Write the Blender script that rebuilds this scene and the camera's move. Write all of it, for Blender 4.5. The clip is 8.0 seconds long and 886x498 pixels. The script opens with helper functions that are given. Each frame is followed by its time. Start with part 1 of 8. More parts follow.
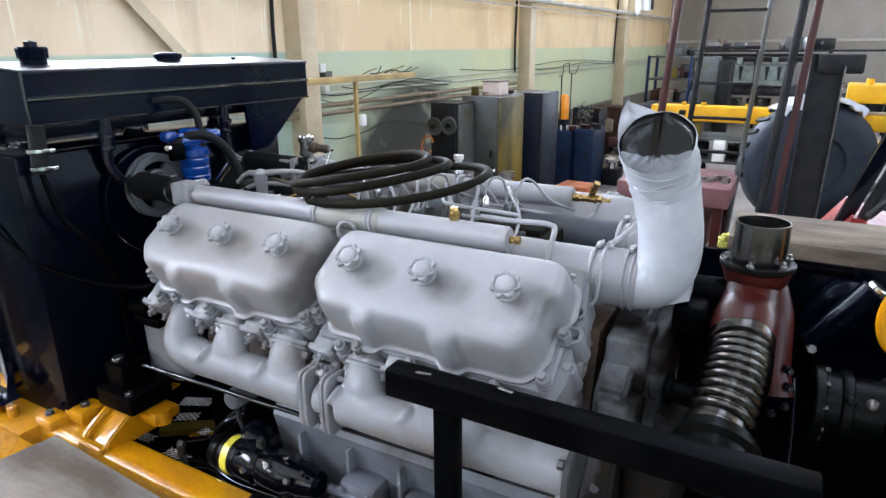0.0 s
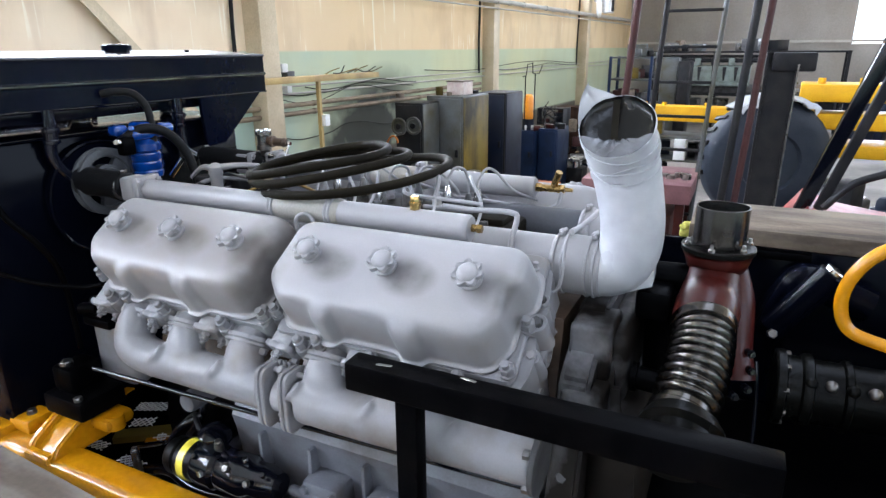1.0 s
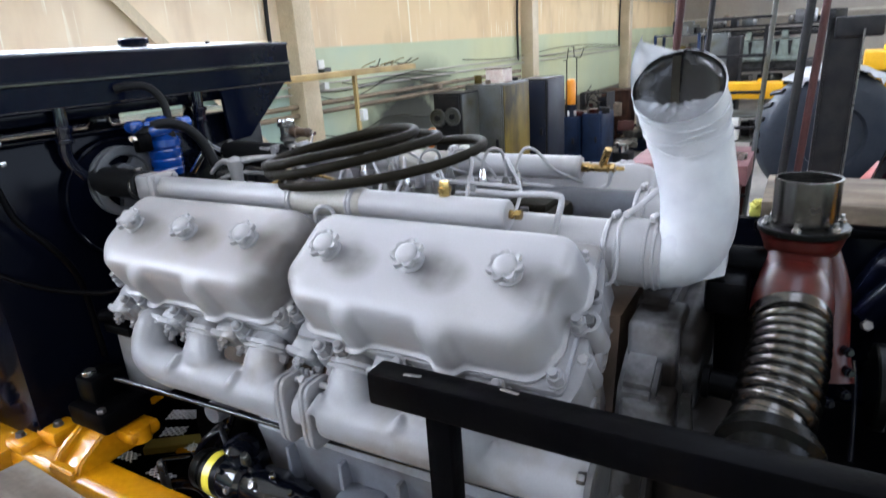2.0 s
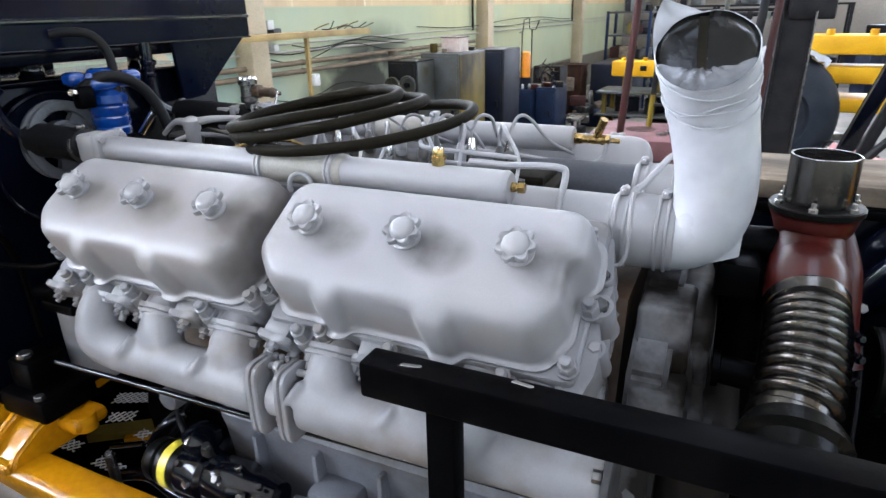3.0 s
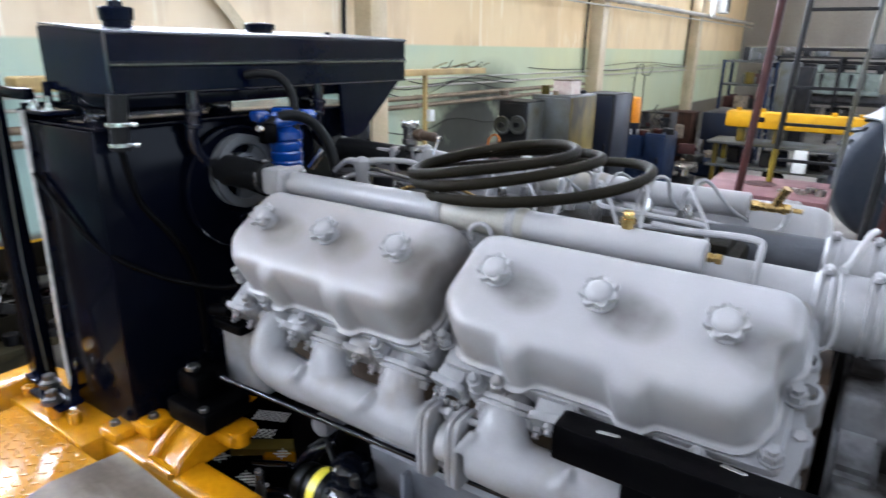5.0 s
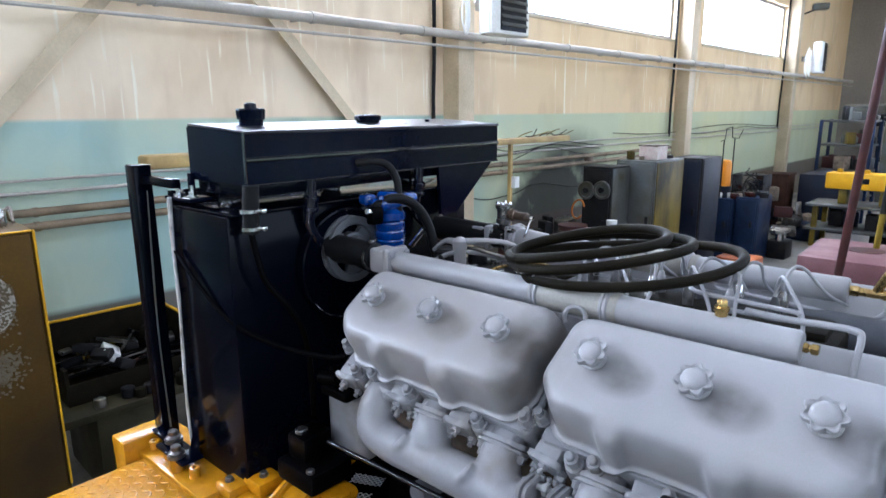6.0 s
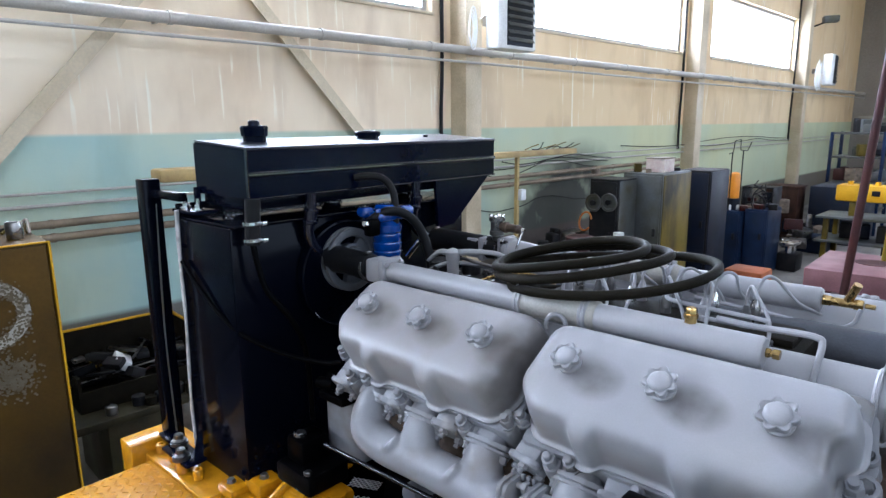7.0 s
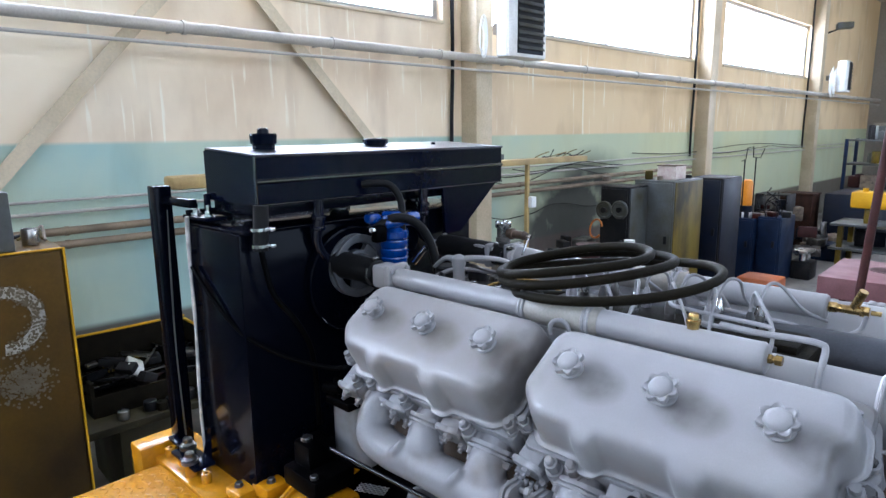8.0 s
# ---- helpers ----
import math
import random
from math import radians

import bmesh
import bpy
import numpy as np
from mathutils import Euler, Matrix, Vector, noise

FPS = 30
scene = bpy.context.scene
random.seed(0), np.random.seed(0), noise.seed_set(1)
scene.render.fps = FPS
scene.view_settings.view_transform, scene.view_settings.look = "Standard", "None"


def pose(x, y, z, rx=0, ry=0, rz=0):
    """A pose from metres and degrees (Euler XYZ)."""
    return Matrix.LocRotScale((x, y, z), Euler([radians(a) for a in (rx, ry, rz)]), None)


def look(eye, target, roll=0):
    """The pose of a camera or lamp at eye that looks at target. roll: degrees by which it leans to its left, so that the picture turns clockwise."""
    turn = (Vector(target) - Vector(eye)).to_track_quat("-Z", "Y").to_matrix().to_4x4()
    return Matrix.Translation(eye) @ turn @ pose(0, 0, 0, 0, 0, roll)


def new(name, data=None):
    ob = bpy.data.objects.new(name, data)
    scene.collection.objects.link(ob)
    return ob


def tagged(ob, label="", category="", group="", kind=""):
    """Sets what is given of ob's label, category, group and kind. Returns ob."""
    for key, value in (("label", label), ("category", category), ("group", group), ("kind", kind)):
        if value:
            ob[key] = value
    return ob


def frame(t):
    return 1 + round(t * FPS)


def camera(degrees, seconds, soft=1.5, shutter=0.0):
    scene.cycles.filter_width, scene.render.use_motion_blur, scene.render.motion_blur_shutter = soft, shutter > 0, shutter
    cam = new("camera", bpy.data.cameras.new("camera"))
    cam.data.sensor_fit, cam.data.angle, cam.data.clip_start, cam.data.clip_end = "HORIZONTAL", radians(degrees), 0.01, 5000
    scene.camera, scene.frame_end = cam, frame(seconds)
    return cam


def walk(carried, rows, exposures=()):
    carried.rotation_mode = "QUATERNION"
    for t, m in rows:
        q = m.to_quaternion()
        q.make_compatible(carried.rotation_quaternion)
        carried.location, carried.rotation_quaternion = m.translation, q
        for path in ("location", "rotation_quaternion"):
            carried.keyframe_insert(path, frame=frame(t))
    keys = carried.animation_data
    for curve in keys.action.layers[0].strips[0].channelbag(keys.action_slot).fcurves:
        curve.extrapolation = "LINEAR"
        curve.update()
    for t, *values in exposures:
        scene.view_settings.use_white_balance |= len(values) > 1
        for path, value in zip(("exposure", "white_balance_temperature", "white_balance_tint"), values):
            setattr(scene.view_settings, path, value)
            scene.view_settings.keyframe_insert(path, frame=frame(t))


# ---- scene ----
cam = camera(71.3, 8.0, soft=1.4, shutter=0.5)
PATH = [
    (0, (0.722, -0.91, 2.383), (-0.202, 0.751, 1.761), -0.5),
    (0.5, (0.72, -0.907, 2.362), (-0.212, 0.75, 1.742), -0.7),
    (1, (0.725, -0.887, 2.351), (-0.108, 0.823, 1.735), -0.5),
    (1.5, (0.709, -0.837, 2.32), (-0.237, 0.831, 1.752), -0.6),
    (2, (0.682, -0.757, 2.303), (-0.279, 0.879, 1.671), -3.8),
    (2.2, (0.669, -0.744, 2.292), (-0.283, 0.876, 1.607), -3.9),
    (3.5, (0.507, -0.701, 2.279), (-0.219, 1.019, 1.562), 0.1),
    (4, (0.478, -0.704, 2.304), (-0.261, 1.031, 1.638), 1.1),
    (4.5, (0.467, -0.731, 2.312), (-0.405, 0.946, 1.658), 0.5),
    (5, (0.43, -0.786, 2.316), (-0.622, 0.798, 1.695), 0.9),
    (5.2, (0.422, -0.808, 2.329), (-0.71, 0.731, 1.739), 0.1),
    (6.5, (0.488, -0.883, 2.39), (-0.821, 0.578, 2.003), -0.2),
    (7, (0.529, -0.885, 2.39), (-0.795, 0.561, 1.995), -0.6),
    (7.5, (0.544, -0.885, 2.388), (-0.804, 0.537, 1.984), -0.7),
    (8, (0.548, -0.884, 2.389), (-0.806, 0.54, 2.018), -0.7),
]
walk(cam, [(t, look(eye, target, roll)) for t, eye, target, roll in PATH],
     exposures=[(0.0, 0.36, 5900, 12), (2.0, 0.42, 5950, 12), (4.5, 0.46, 6050, 12), (5.4, 0.36, 5700, 12), (6.4, 0.09, 5500, 12), (8.0, 0.09, 5500, 12)])

# ---------------------------------------------------------------- hall frame
HALL = radians(-3.0)
WD = Vector((-math.sin(HALL), math.cos(HALL), 0.0))   # along the window wall
WN = Vector((math.cos(HALL), math.sin(HALL), 0.0))    # from the window wall into the hall
W0 = Vector((-4.70, 0.0, 0.0))
S0, S1, WIDE, HIGH = -9.0, 23.3, 10.8, 6.2            # near end, far end, width, ceiling


def hall(s, off, z):
    """World place from metres along the window wall, metres from it, and height."""
    return W0 + WD * s + WN * off + Vector((0, 0, z))


# ---------------------------------------------------------------- light
world = bpy.data.worlds.new("sky")
scene.world = world
world.use_nodes = True
wn_ = world.node_tree.nodes
sky = wn_.new("ShaderNodeTexSky")
sky.sky_type, sky.sun_disc, sky.sun_elevation, sky.sun_rotation = "NISHITA", False, radians(38), radians(250)
world.node_tree.links.new(sky.outputs[0], wn_["Background"].inputs[0])
wn_["Background"].inputs[1].default_value = 0.12


def window_light(name, centre, facing, wide, high, watts, colour=(0.83, 0.895, 1.0)):
    """Daylight in a window's opening, facing into the hall."""
    data = bpy.data.lights.new(name, "AREA")
    data.shape, data.size, data.size_y, data.energy, data.color = "RECTANGLE", wide, high, watts, colour
    ob = new(name, data)
    ob.matrix_world = look(centre, centre + facing)
    return ob


# windows: (wall, start, end, sill, head)
LEFT_WINDOWS = [(-7.6, -1.55, 3.62, 4.86), (-0.80, 4.44, 3.62, 4.86), (5.25, 10.80, 3.62, 4.86), (11.96, 17.06, 3.62, 4.86)]
FAR_WINDOWS = [(6.85, 10.2, 2.40, 4.6)]
RIGHT_WINDOWS = [(-8.0, -2.0, 2.6, 5.0), (-1.0, 5.0, 2.6, 5.0), (6.0, 12.0, 2.6, 5.0), (13.0, 19.0, 2.6, 5.0)]
# out of view behind the camera: openings added to give weak fill light
NEAR_FILL_WINDOWS = [(2.0, 5.4, 2.6, 5.0), (6.4, 9.8, 2.6, 5.0)]
K = 66.0
SIDE = 9.0
FRONT = 4.0
ROOF = 10.0
for a, b, c, d in LEFT_WINDOWS:
    window_light("window_daylight", hall((a + b) / 2, -0.34, (c + d) / 2), WN, b - a, d - c, K * (b - a) * (d - c))
for a, b, c, d in FAR_WINDOWS:
    window_light("window_daylight", hall(S1 + 0.34, (a + b) / 2, (c + d) / 2), -WD, b - a, d - c, K * (b - a) * (d - c))
for a, b, c, d in RIGHT_WINDOWS:
    window_light("window_daylight", hall((a + b) / 2, WIDE + 0.34, (c + d) / 2), -WN, b - a, d - c, SIDE * (b - a) * (d - c))
# fill light through the added near-wall openings
for a, b, c, d in NEAR_FILL_WINDOWS:
    window_light("window_daylight", hall(S0 - 0.34, (a + b) / 2, (c + d) / 2), WD, b - a, d - c, FRONT * (b - a) * (d - c))
ROOF_LIGHTS = [(-7.0, -1.5, 5.0, 6.6), (-0.5, 5.0, 5.0, 6.6), (6.0, 11.5, 5.0, 6.6), (12.5, 18.0, 5.0, 6.6)]
for a, b, c, d in ROOF_LIGHTS:
    window_light("rooflight_daylight", hall((a + b) / 2, (c + d) / 2, HIGH + 0.16), Vector((0.0001, 0, -1)), d - c, b - a, ROOF * (b - a) * (d - c))


# ---------------------------------------------------------------- materials
def material(name, colour, rough=0.5, metal=0.0, second=None, scale=6.0, amount=0.5, grain=60.0, bump=0.05,
             coat=0.0, spec=0.5, rough_var=0.12, detail=5.0, contrast=(0.35, 0.7), depth=0.004, stretch=(1, 1, 1)):
    """A procedural surface: a base colour broken up by a second one at two scales, uneven gloss and fine relief."""
    m = bpy.data.materials.new(name)
    m.use_nodes = True
    t = m.node_tree
    n, l = t.nodes, t.links
    p = n["Principled BSDF"]
    p.inputs["Metallic"].default_value = metal
    p.inputs["Coat Weight"].default_value = coat
    p.inputs["Specular IOR Level"].default_value = spec
    p.inputs["Coat Roughness"].default_value = 0.08
    geo = n.new("ShaderNodeNewGeometry")
    mp = n.new("ShaderNodeMapping")
    mp.inputs["Scale"].default_value = stretch
    l.new(geo.outputs["Position"], mp.inputs[0])
    big, fine = n.new("ShaderNodeTexNoise"), n.new("ShaderNodeTexNoise")
    big.inputs["Scale"].default_value, big.inputs["Detail"].default_value = scale, detail
    fine.inputs["Scale"].default_value, fine.inputs["Detail"].default_value = grain, 4
    l.new(mp.outputs[0], big.inputs["Vector"])
    l.new(geo.outputs["Position"], fine.inputs["Vector"])
    ramp = n.new("ShaderNodeMapRange")
    ramp.inputs[1].default_value, ramp.inputs[2].default_value = contrast
    ramp.inputs[3].default_value, ramp.inputs[4].default_value = 0.0, amount
    l.new(big.outputs[0], ramp.inputs[0])
    mix = n.new("ShaderNodeMix")
    mix.data_type = "RGBA"
    mix.inputs[6].default_value = (*colour, 1)
    mix.inputs[7].default_value = (*(second or [c * 0.6 for c in colour]), 1)
    l.new(ramp.outputs[0], mix.inputs[0])
    mul = n.new("ShaderNodeMix")
    mul.data_type, mul.blend_type = "RGBA", "MULTIPLY"
    mottle = 0.35 if grain < 250 else 0.14
    mul.inputs[0].default_value = mottle
    l.new(mix.outputs[2], mul.inputs[6])
    l.new(fine.outputs[0], mul.inputs[7])
    gain = n.new("ShaderNodeMix")
    gain.data_type, gain.blend_type = "RGBA", "MULTIPLY"
    gain.inputs[0].default_value = 1.0
    level = 0.99 / (1 - 0.5 * mottle)
    gain.inputs[7].default_value = (level, level, level, 1)
    l.new(mul.outputs[2], gain.inputs[6])
    l.new(gain.outputs[2], p.inputs["Base Color"])
    rr = n.new("ShaderNodeMapRange")
    rr.inputs[3].default_value, rr.inputs[4].default_value = max(0.02, rough - rough_var), min(1, rough + rough_var)
    l.new(big.outputs[0], rr.inputs[0])
    l.new(rr.outputs[0], p.inputs["Roughness"])
    if bump:
        b = n.new("ShaderNodeBump")
        b.inputs["Strength"].default_value, b.inputs["Distance"].default_value = bump, depth
        l.new(fine.outputs[0], b.inputs["Height"])
        l.new(b.outputs[0], p.inputs["Normal"])
    return m


GREY = material("engine_grey_paint", (0.247, 0.240, 0.245), 0.42, second=(0.225, 0.205, 0.185), scale=3.0, amount=0.4, grain=420, bump=0.04, depth=0.0006, contrast=(0.48, 0.75))
GREYDARK = material("dusty_casting_grey", (0.075, 0.073, 0.073), 0.5, second=(0.02, 0.019, 0.018), scale=8, amount=0.8, grain=150, bump=0.2, spec=0.3)
BLACK = material("black_gloss_enamel", (0.0010, 0.0021, 0.0090), 0.11, second=(0.0015, 0.0023, 0.007), scale=5, grain=60, bump=0.0, spec=0.09, rough_var=0.05)
BLACKSTEEL = material("worn_black_steel", (0.0008, 0.0008, 0.0011), 0.36, second=(0.0025, 0.0022, 0.0022), scale=14, amount=0.6, spec=0.025, grain=120, bump=0.1)
RUBBER = material("black_rubber", (0.006, 0.006, 0.0065), 0.5, second=(0.014, 0.013, 0.011), scale=12, amount=0.5, grain=180, bump=0.2, spec=0.12)
PULLEY = material("dull_grey_pulley_casting", (0.105, 0.108, 0.114), 0.45, second=(0.040, 0.039, 0.039), scale=9, amount=0.8, grain=150, bump=0.15, spec=0.3)
HOSE = material("dusty_hydraulic_hose", (0.0075, 0.006, 0.0034), 0.6, second=(0.015, 0.0118, 0.006), scale=14, amount=0.6, grain=260, bump=0.25, spec=0.07)
YELLOW = material("yellow_gloss_enamel", (0.47, 0.200, 0.0010), 0.20, second=(0.37, 0.142, 0.0010), scale=6, amount=0.5, grain=70, bump=0.06, coat=0.25, spec=0.4)
YELLOWOLD = material("worn_yellow_paint", (0.165, 0.115, 0.012), 0.5, second=(0.020, 0.017, 0.010), scale=2.2, amount=0.92, grain=40, bump=0.15, contrast=(0.40, 0.66), spec=0.2, stretch=(1, 1, 0.5))
CREAMSTEEL = material("cream_steel_paint", (0.62, 0.52, 0.36), 0.5, second=(0.42, 0.33, 0.2), scale=3, amount=0.6, grain=50, bump=0.08)
BLUE = material("blue_gloss_enamel", (0.004, 0.050, 0.26), 0.13, second=(0.002, 0.018, 0.11), scale=22, amount=0.75, grain=120, bump=0.12, coat=0.9)
BLUECAB = material("blue_cabinet_paint", (0.009, 0.022, 0.060), 0.45, second=(0.005, 0.008, 0.018), scale=4, amount=0.8, grain=60, spec=0.2)
NAVY = material("dark_blue_steel", (0.008, 0.012, 0.026), 0.45, second=(0.016, 0.016, 0.019), scale=5, amount=0.6, grain=60, spec=0.18)
RED = material("red_oxide_enamel", (0.043, 0.0042, 0.0027), 0.32, second=(0.022, 0.005, 0.004), scale=14, amount=0.8, grain=110, bump=0.05, coat=0.05, spec=0.25)
REDPOLE = material("dull_red_pole_paint", (0.055, 0.017, 0.015), 0.5, second=(0.028, 0.014, 0.014), scale=8, amount=0.7, spec=0.2)
PINK = material("faded_red_primer", (0.165, 0.075, 0.077), 0.6, second=(0.11, 0.043, 0.046), scale=5, amount=0.7, spec=0.3)
GRIMY = material("grimy_dark_steel", (0.008, 0.008, 0.0095), 0.5, second=(0.024, 0.021, 0.019), scale=7, amount=0.7, spec=0.16, grain=60, bump=0.15)
RUSTPIPE = material("dusty_brown_pipe_paint", (0.25, 0.185, 0.115), 0.55, second=(0.11, 0.08, 0.05), scale=4, amount=0.8, grain=60, bump=0.1)
OCHRE = material("faded_ochre_paint", (0.48, 0.34, 0.12), 0.55, second=(0.24, 0.155, 0.06), scale=4, amount=0.8, grain=60, bump=0.1)
BELLOWS = material("heat_stained_steel", (0.125, 0.118, 0.108), 0.22, metal=1.0, second=(0.04, 0.034, 0.028), scale=14, amount=0.8, grain=140, bump=0.05)
LID = material("dusty_black_enamel", (0.004, 0.005, 0.010), 0.30, second=(0.012, 0.012, 0.014), scale=7, amount=0.5, grain=60, bump=0.0, spec=0.9, rough_var=0.06)
SLEEVE = material("overpainted_rubber", (0.285, 0.268, 0.235), 0.55, second=(0.21, 0.185, 0.155), scale=12, amount=0.6, grain=200, bump=0.1)
GLOSSBLACK = material("wet_black_enamel", (0.002, 0.0025, 0.0048), 0.12, second=(0.003, 0.0035, 0.006), scale=20, grain=60, bump=0.0, spec=0.45, rough_var=0.05)
YELLOWDULL = material("dusty_yellow_enamel", (0.58, 0.315, 0.005), 0.5, second=(0.42, 0.205, 0.004), scale=4, amount=0.7, grain=70, bump=0.08, spec=0.2)
STEEL = material("bare_steel", (0.46, 0.45, 0.43), 0.28, metal=1.0, second=(0.30, 0.28, 0.25), scale=10, amount=0.7, grain=140, bump=0.05)
DARKSTEEL = material("oily_dark_steel", (0.20, 0.19, 0.18), 0.3, metal=0.9, second=(0.06, 0.055, 0.05), scale=12, amount=0.8, grain=100, bump=0.1)
CHROME = material("bright_zinc_steel", (0.72, 0.72, 0.72), 0.18, metal=1.0, grain=100, bump=0.02)
BRASS = material("brass", (0.42, 0.29, 0.11), 0.28, metal=1.0, second=(0.22, 0.13, 0.05), scale=40, amount=0.8, grain=200, bump=0.04)
WOOD = material("weathered_plank", (0.215, 0.165, 0.118), 0.75, second=(0.065, 0.048, 0.034), scale=16, amount=0.85, grain=90, bump=0.4, stretch=(0.12, 1, 1))
PLANKOLD = material("oil_stained_plank", (0.150, 0.118, 0.082), 0.75, second=(0.036, 0.027, 0.020), scale=12, amount=0.9, grain=80, bump=0.4, contrast=(0.40, 0.64), stretch=(0.25, 1, 1), spec=0.2)
OUTLETSTEEL = material("brushed_outlet_steel", (0.20, 0.192, 0.180), 0.24, metal=1.0, second=(0.085, 0.076, 0.066), scale=10, amount=0.8, grain=140, bump=0.05)
BOARD = material("dusty_plywood_board", (0.205, 0.175, 0.140), 0.8, second=(0.075, 0.056, 0.040), scale=9, amount=0.85, grain=70, bump=0.2, contrast=(0.42, 0.62), stretch=(0.3, 1, 1), spec=0.2)
FILM = material("white_stretch_film", (0.375, 0.380, 0.392), 0.32, second=(0.30, 0.305, 0.32), scale=9, amount=0.5, grain=28, bump=0.10, coat=0.2, depth=0.006)
CONCRETE = material("oily_concrete", (0.27, 0.25, 0.225), 0.8, second=(0.10, 0.092, 0.085), scale=0.9, amount=0.8, grain=14, bump=0.2, spec=0.15)
CEILING = material("sooty_ceiling_paint", (0.55, 0.52, 0.47), 0.8, second=(0.4, 0.37, 0.33), scale=0.6)
WHITE = material("white_paint", (0.75, 0.75, 0.73), 0.5, second=(0.55, 0.54, 0.5), scale=6, amount=0.5)
PIPEGREY = material("grey_pipe_paint", (0.47, 0.435, 0.385), 0.4, second=(0.30, 0.27, 0.225), scale=3, amount=0.6)
COREBLACK = material("dusty_black_radiator_paint", (0.0011, 0.0016, 0.0045), 0.14, second=(0.0018, 0.0022, 0.0036), scale=5, grain=60, bump=0.0, spec=0.065, rough_var=0.06)
DARKCAST = material("oily_dark_casting", (0.0035, 0.0035, 0.0028), 0.30, spec=0.10, second=(0.0015, 0.0015, 0.0014), scale=10, amount=0.8, grain=120, bump=0.2)
RUSTDARK = material("dusty_dark_cable", (0.035, 0.030, 0.024), 0.6, second=(0.012, 0.010, 0.009), spec=0.2)
SEAMGLOSS = material("fresh_gloss_black", (0.002, 0.003, 0.009), 0.08, second=(0.003, 0.004, 0.009), scale=20, grain=60, bump=0.0, spec=1.0, rough_var=0.03)
RUSTBROWN = material("brown_rusted_sheet", (0.060, 0.026, 0.016), 0.65, second=(0.018, 0.012, 0.010), scale=6, amount=0.85, grain=60, bump=0.2, spec=0.15)
OLIVETOP = material("worn_olive_bench_paint", (0.036, 0.030, 0.014), 0.5, second=(0.012, 0.010, 0.007), scale=5, amount=0.8, spec=0.15)
SCRAPED = material("scraped_bright_edge", (0.62, 0.61, 0.58), 0.4, second=(0.16, 0.15, 0.14), scale=30, amount=0.8, grain=120, bump=0.2)
DULLGREY = material("dull_grey_cabinet_paint", (0.085, 0.092, 0.094), 0.42, second=(0.050, 0.042, 0.018), scale=3, amount=0.9, grain=40, spec=0.25)


def housing_paint():
    """Grey that turns near-black with growing x and falling height, in a ragged edge."""
    m = material("grey_to_black_casting", (0.155, 0.155, 0.163), 0.5, second=(0.055, 0.042, 0.032), scale=7, amount=0.8, grain=110, bump=0.12, spec=0.15)
    t = m.node_tree
    n, l = t.nodes, t.links
    p = n["Principled BSDF"]
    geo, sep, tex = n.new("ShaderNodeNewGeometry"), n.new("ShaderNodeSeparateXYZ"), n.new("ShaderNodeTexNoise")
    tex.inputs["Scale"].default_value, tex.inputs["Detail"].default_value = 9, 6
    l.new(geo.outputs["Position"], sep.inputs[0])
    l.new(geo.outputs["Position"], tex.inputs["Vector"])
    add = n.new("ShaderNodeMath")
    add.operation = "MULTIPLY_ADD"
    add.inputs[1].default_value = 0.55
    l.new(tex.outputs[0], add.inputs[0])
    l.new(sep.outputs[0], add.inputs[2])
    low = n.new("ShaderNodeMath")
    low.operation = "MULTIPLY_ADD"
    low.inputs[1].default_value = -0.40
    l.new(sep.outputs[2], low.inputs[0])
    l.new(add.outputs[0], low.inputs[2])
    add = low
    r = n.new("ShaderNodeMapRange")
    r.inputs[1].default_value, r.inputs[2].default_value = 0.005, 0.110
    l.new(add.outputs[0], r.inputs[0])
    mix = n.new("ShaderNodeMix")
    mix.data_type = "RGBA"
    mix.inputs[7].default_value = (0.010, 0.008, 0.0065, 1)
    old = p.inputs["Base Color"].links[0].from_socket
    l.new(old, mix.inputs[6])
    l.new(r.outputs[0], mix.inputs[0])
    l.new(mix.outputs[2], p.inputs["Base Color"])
    return m


HOUSINGPAINT = housing_paint()
# near-black paints the pipe's dark hollow, pale smudges the film's reflections
MOUTHFILM = material("mouth_shade_and_film_sheen", (0.0035, 0.0034, 0.0032), 0.22, second=(0.075, 0.076, 0.080), scale=22, amount=0.6, grain=34, bump=0.35, contrast=(0.56, 0.76), depth=0.006, detail=8, spec=0.3)
THINFILM = material("thin_grey_film", (0.095, 0.097, 0.105), 0.25, second=(0.045, 0.045, 0.047), scale=30, amount=0.8, grain=40, bump=0.4, coat=0.3, depth=0.006)


DUSTYGREY = material("dusty_engine_grey_paint", (0.190, 0.186, 0.192), 0.48, second=(0.13, 0.105, 0.082), scale=11, amount=0.75, grain=300, bump=0.08, depth=0.001, contrast=(0.50, 0.72))
# rust brown; on the upper block its darkness also paints the gaps' shade
RUSTSHADE = material("rusty_shaded_casting", (0.075, 0.044, 0.024), 0.6, second=(0.018, 0.012, 0.009), scale=12, amount=0.8, grain=120, bump=0.2)
# engine grey darkened and browned to carry the shade under the manifold
BLOCKGREY = material("shaded_block_grey", (0.120, 0.124, 0.140), 0.5, second=(0.055, 0.047, 0.04), scale=7, amount=0.85, grain=200, bump=0.12, contrast=(0.46, 0.68))


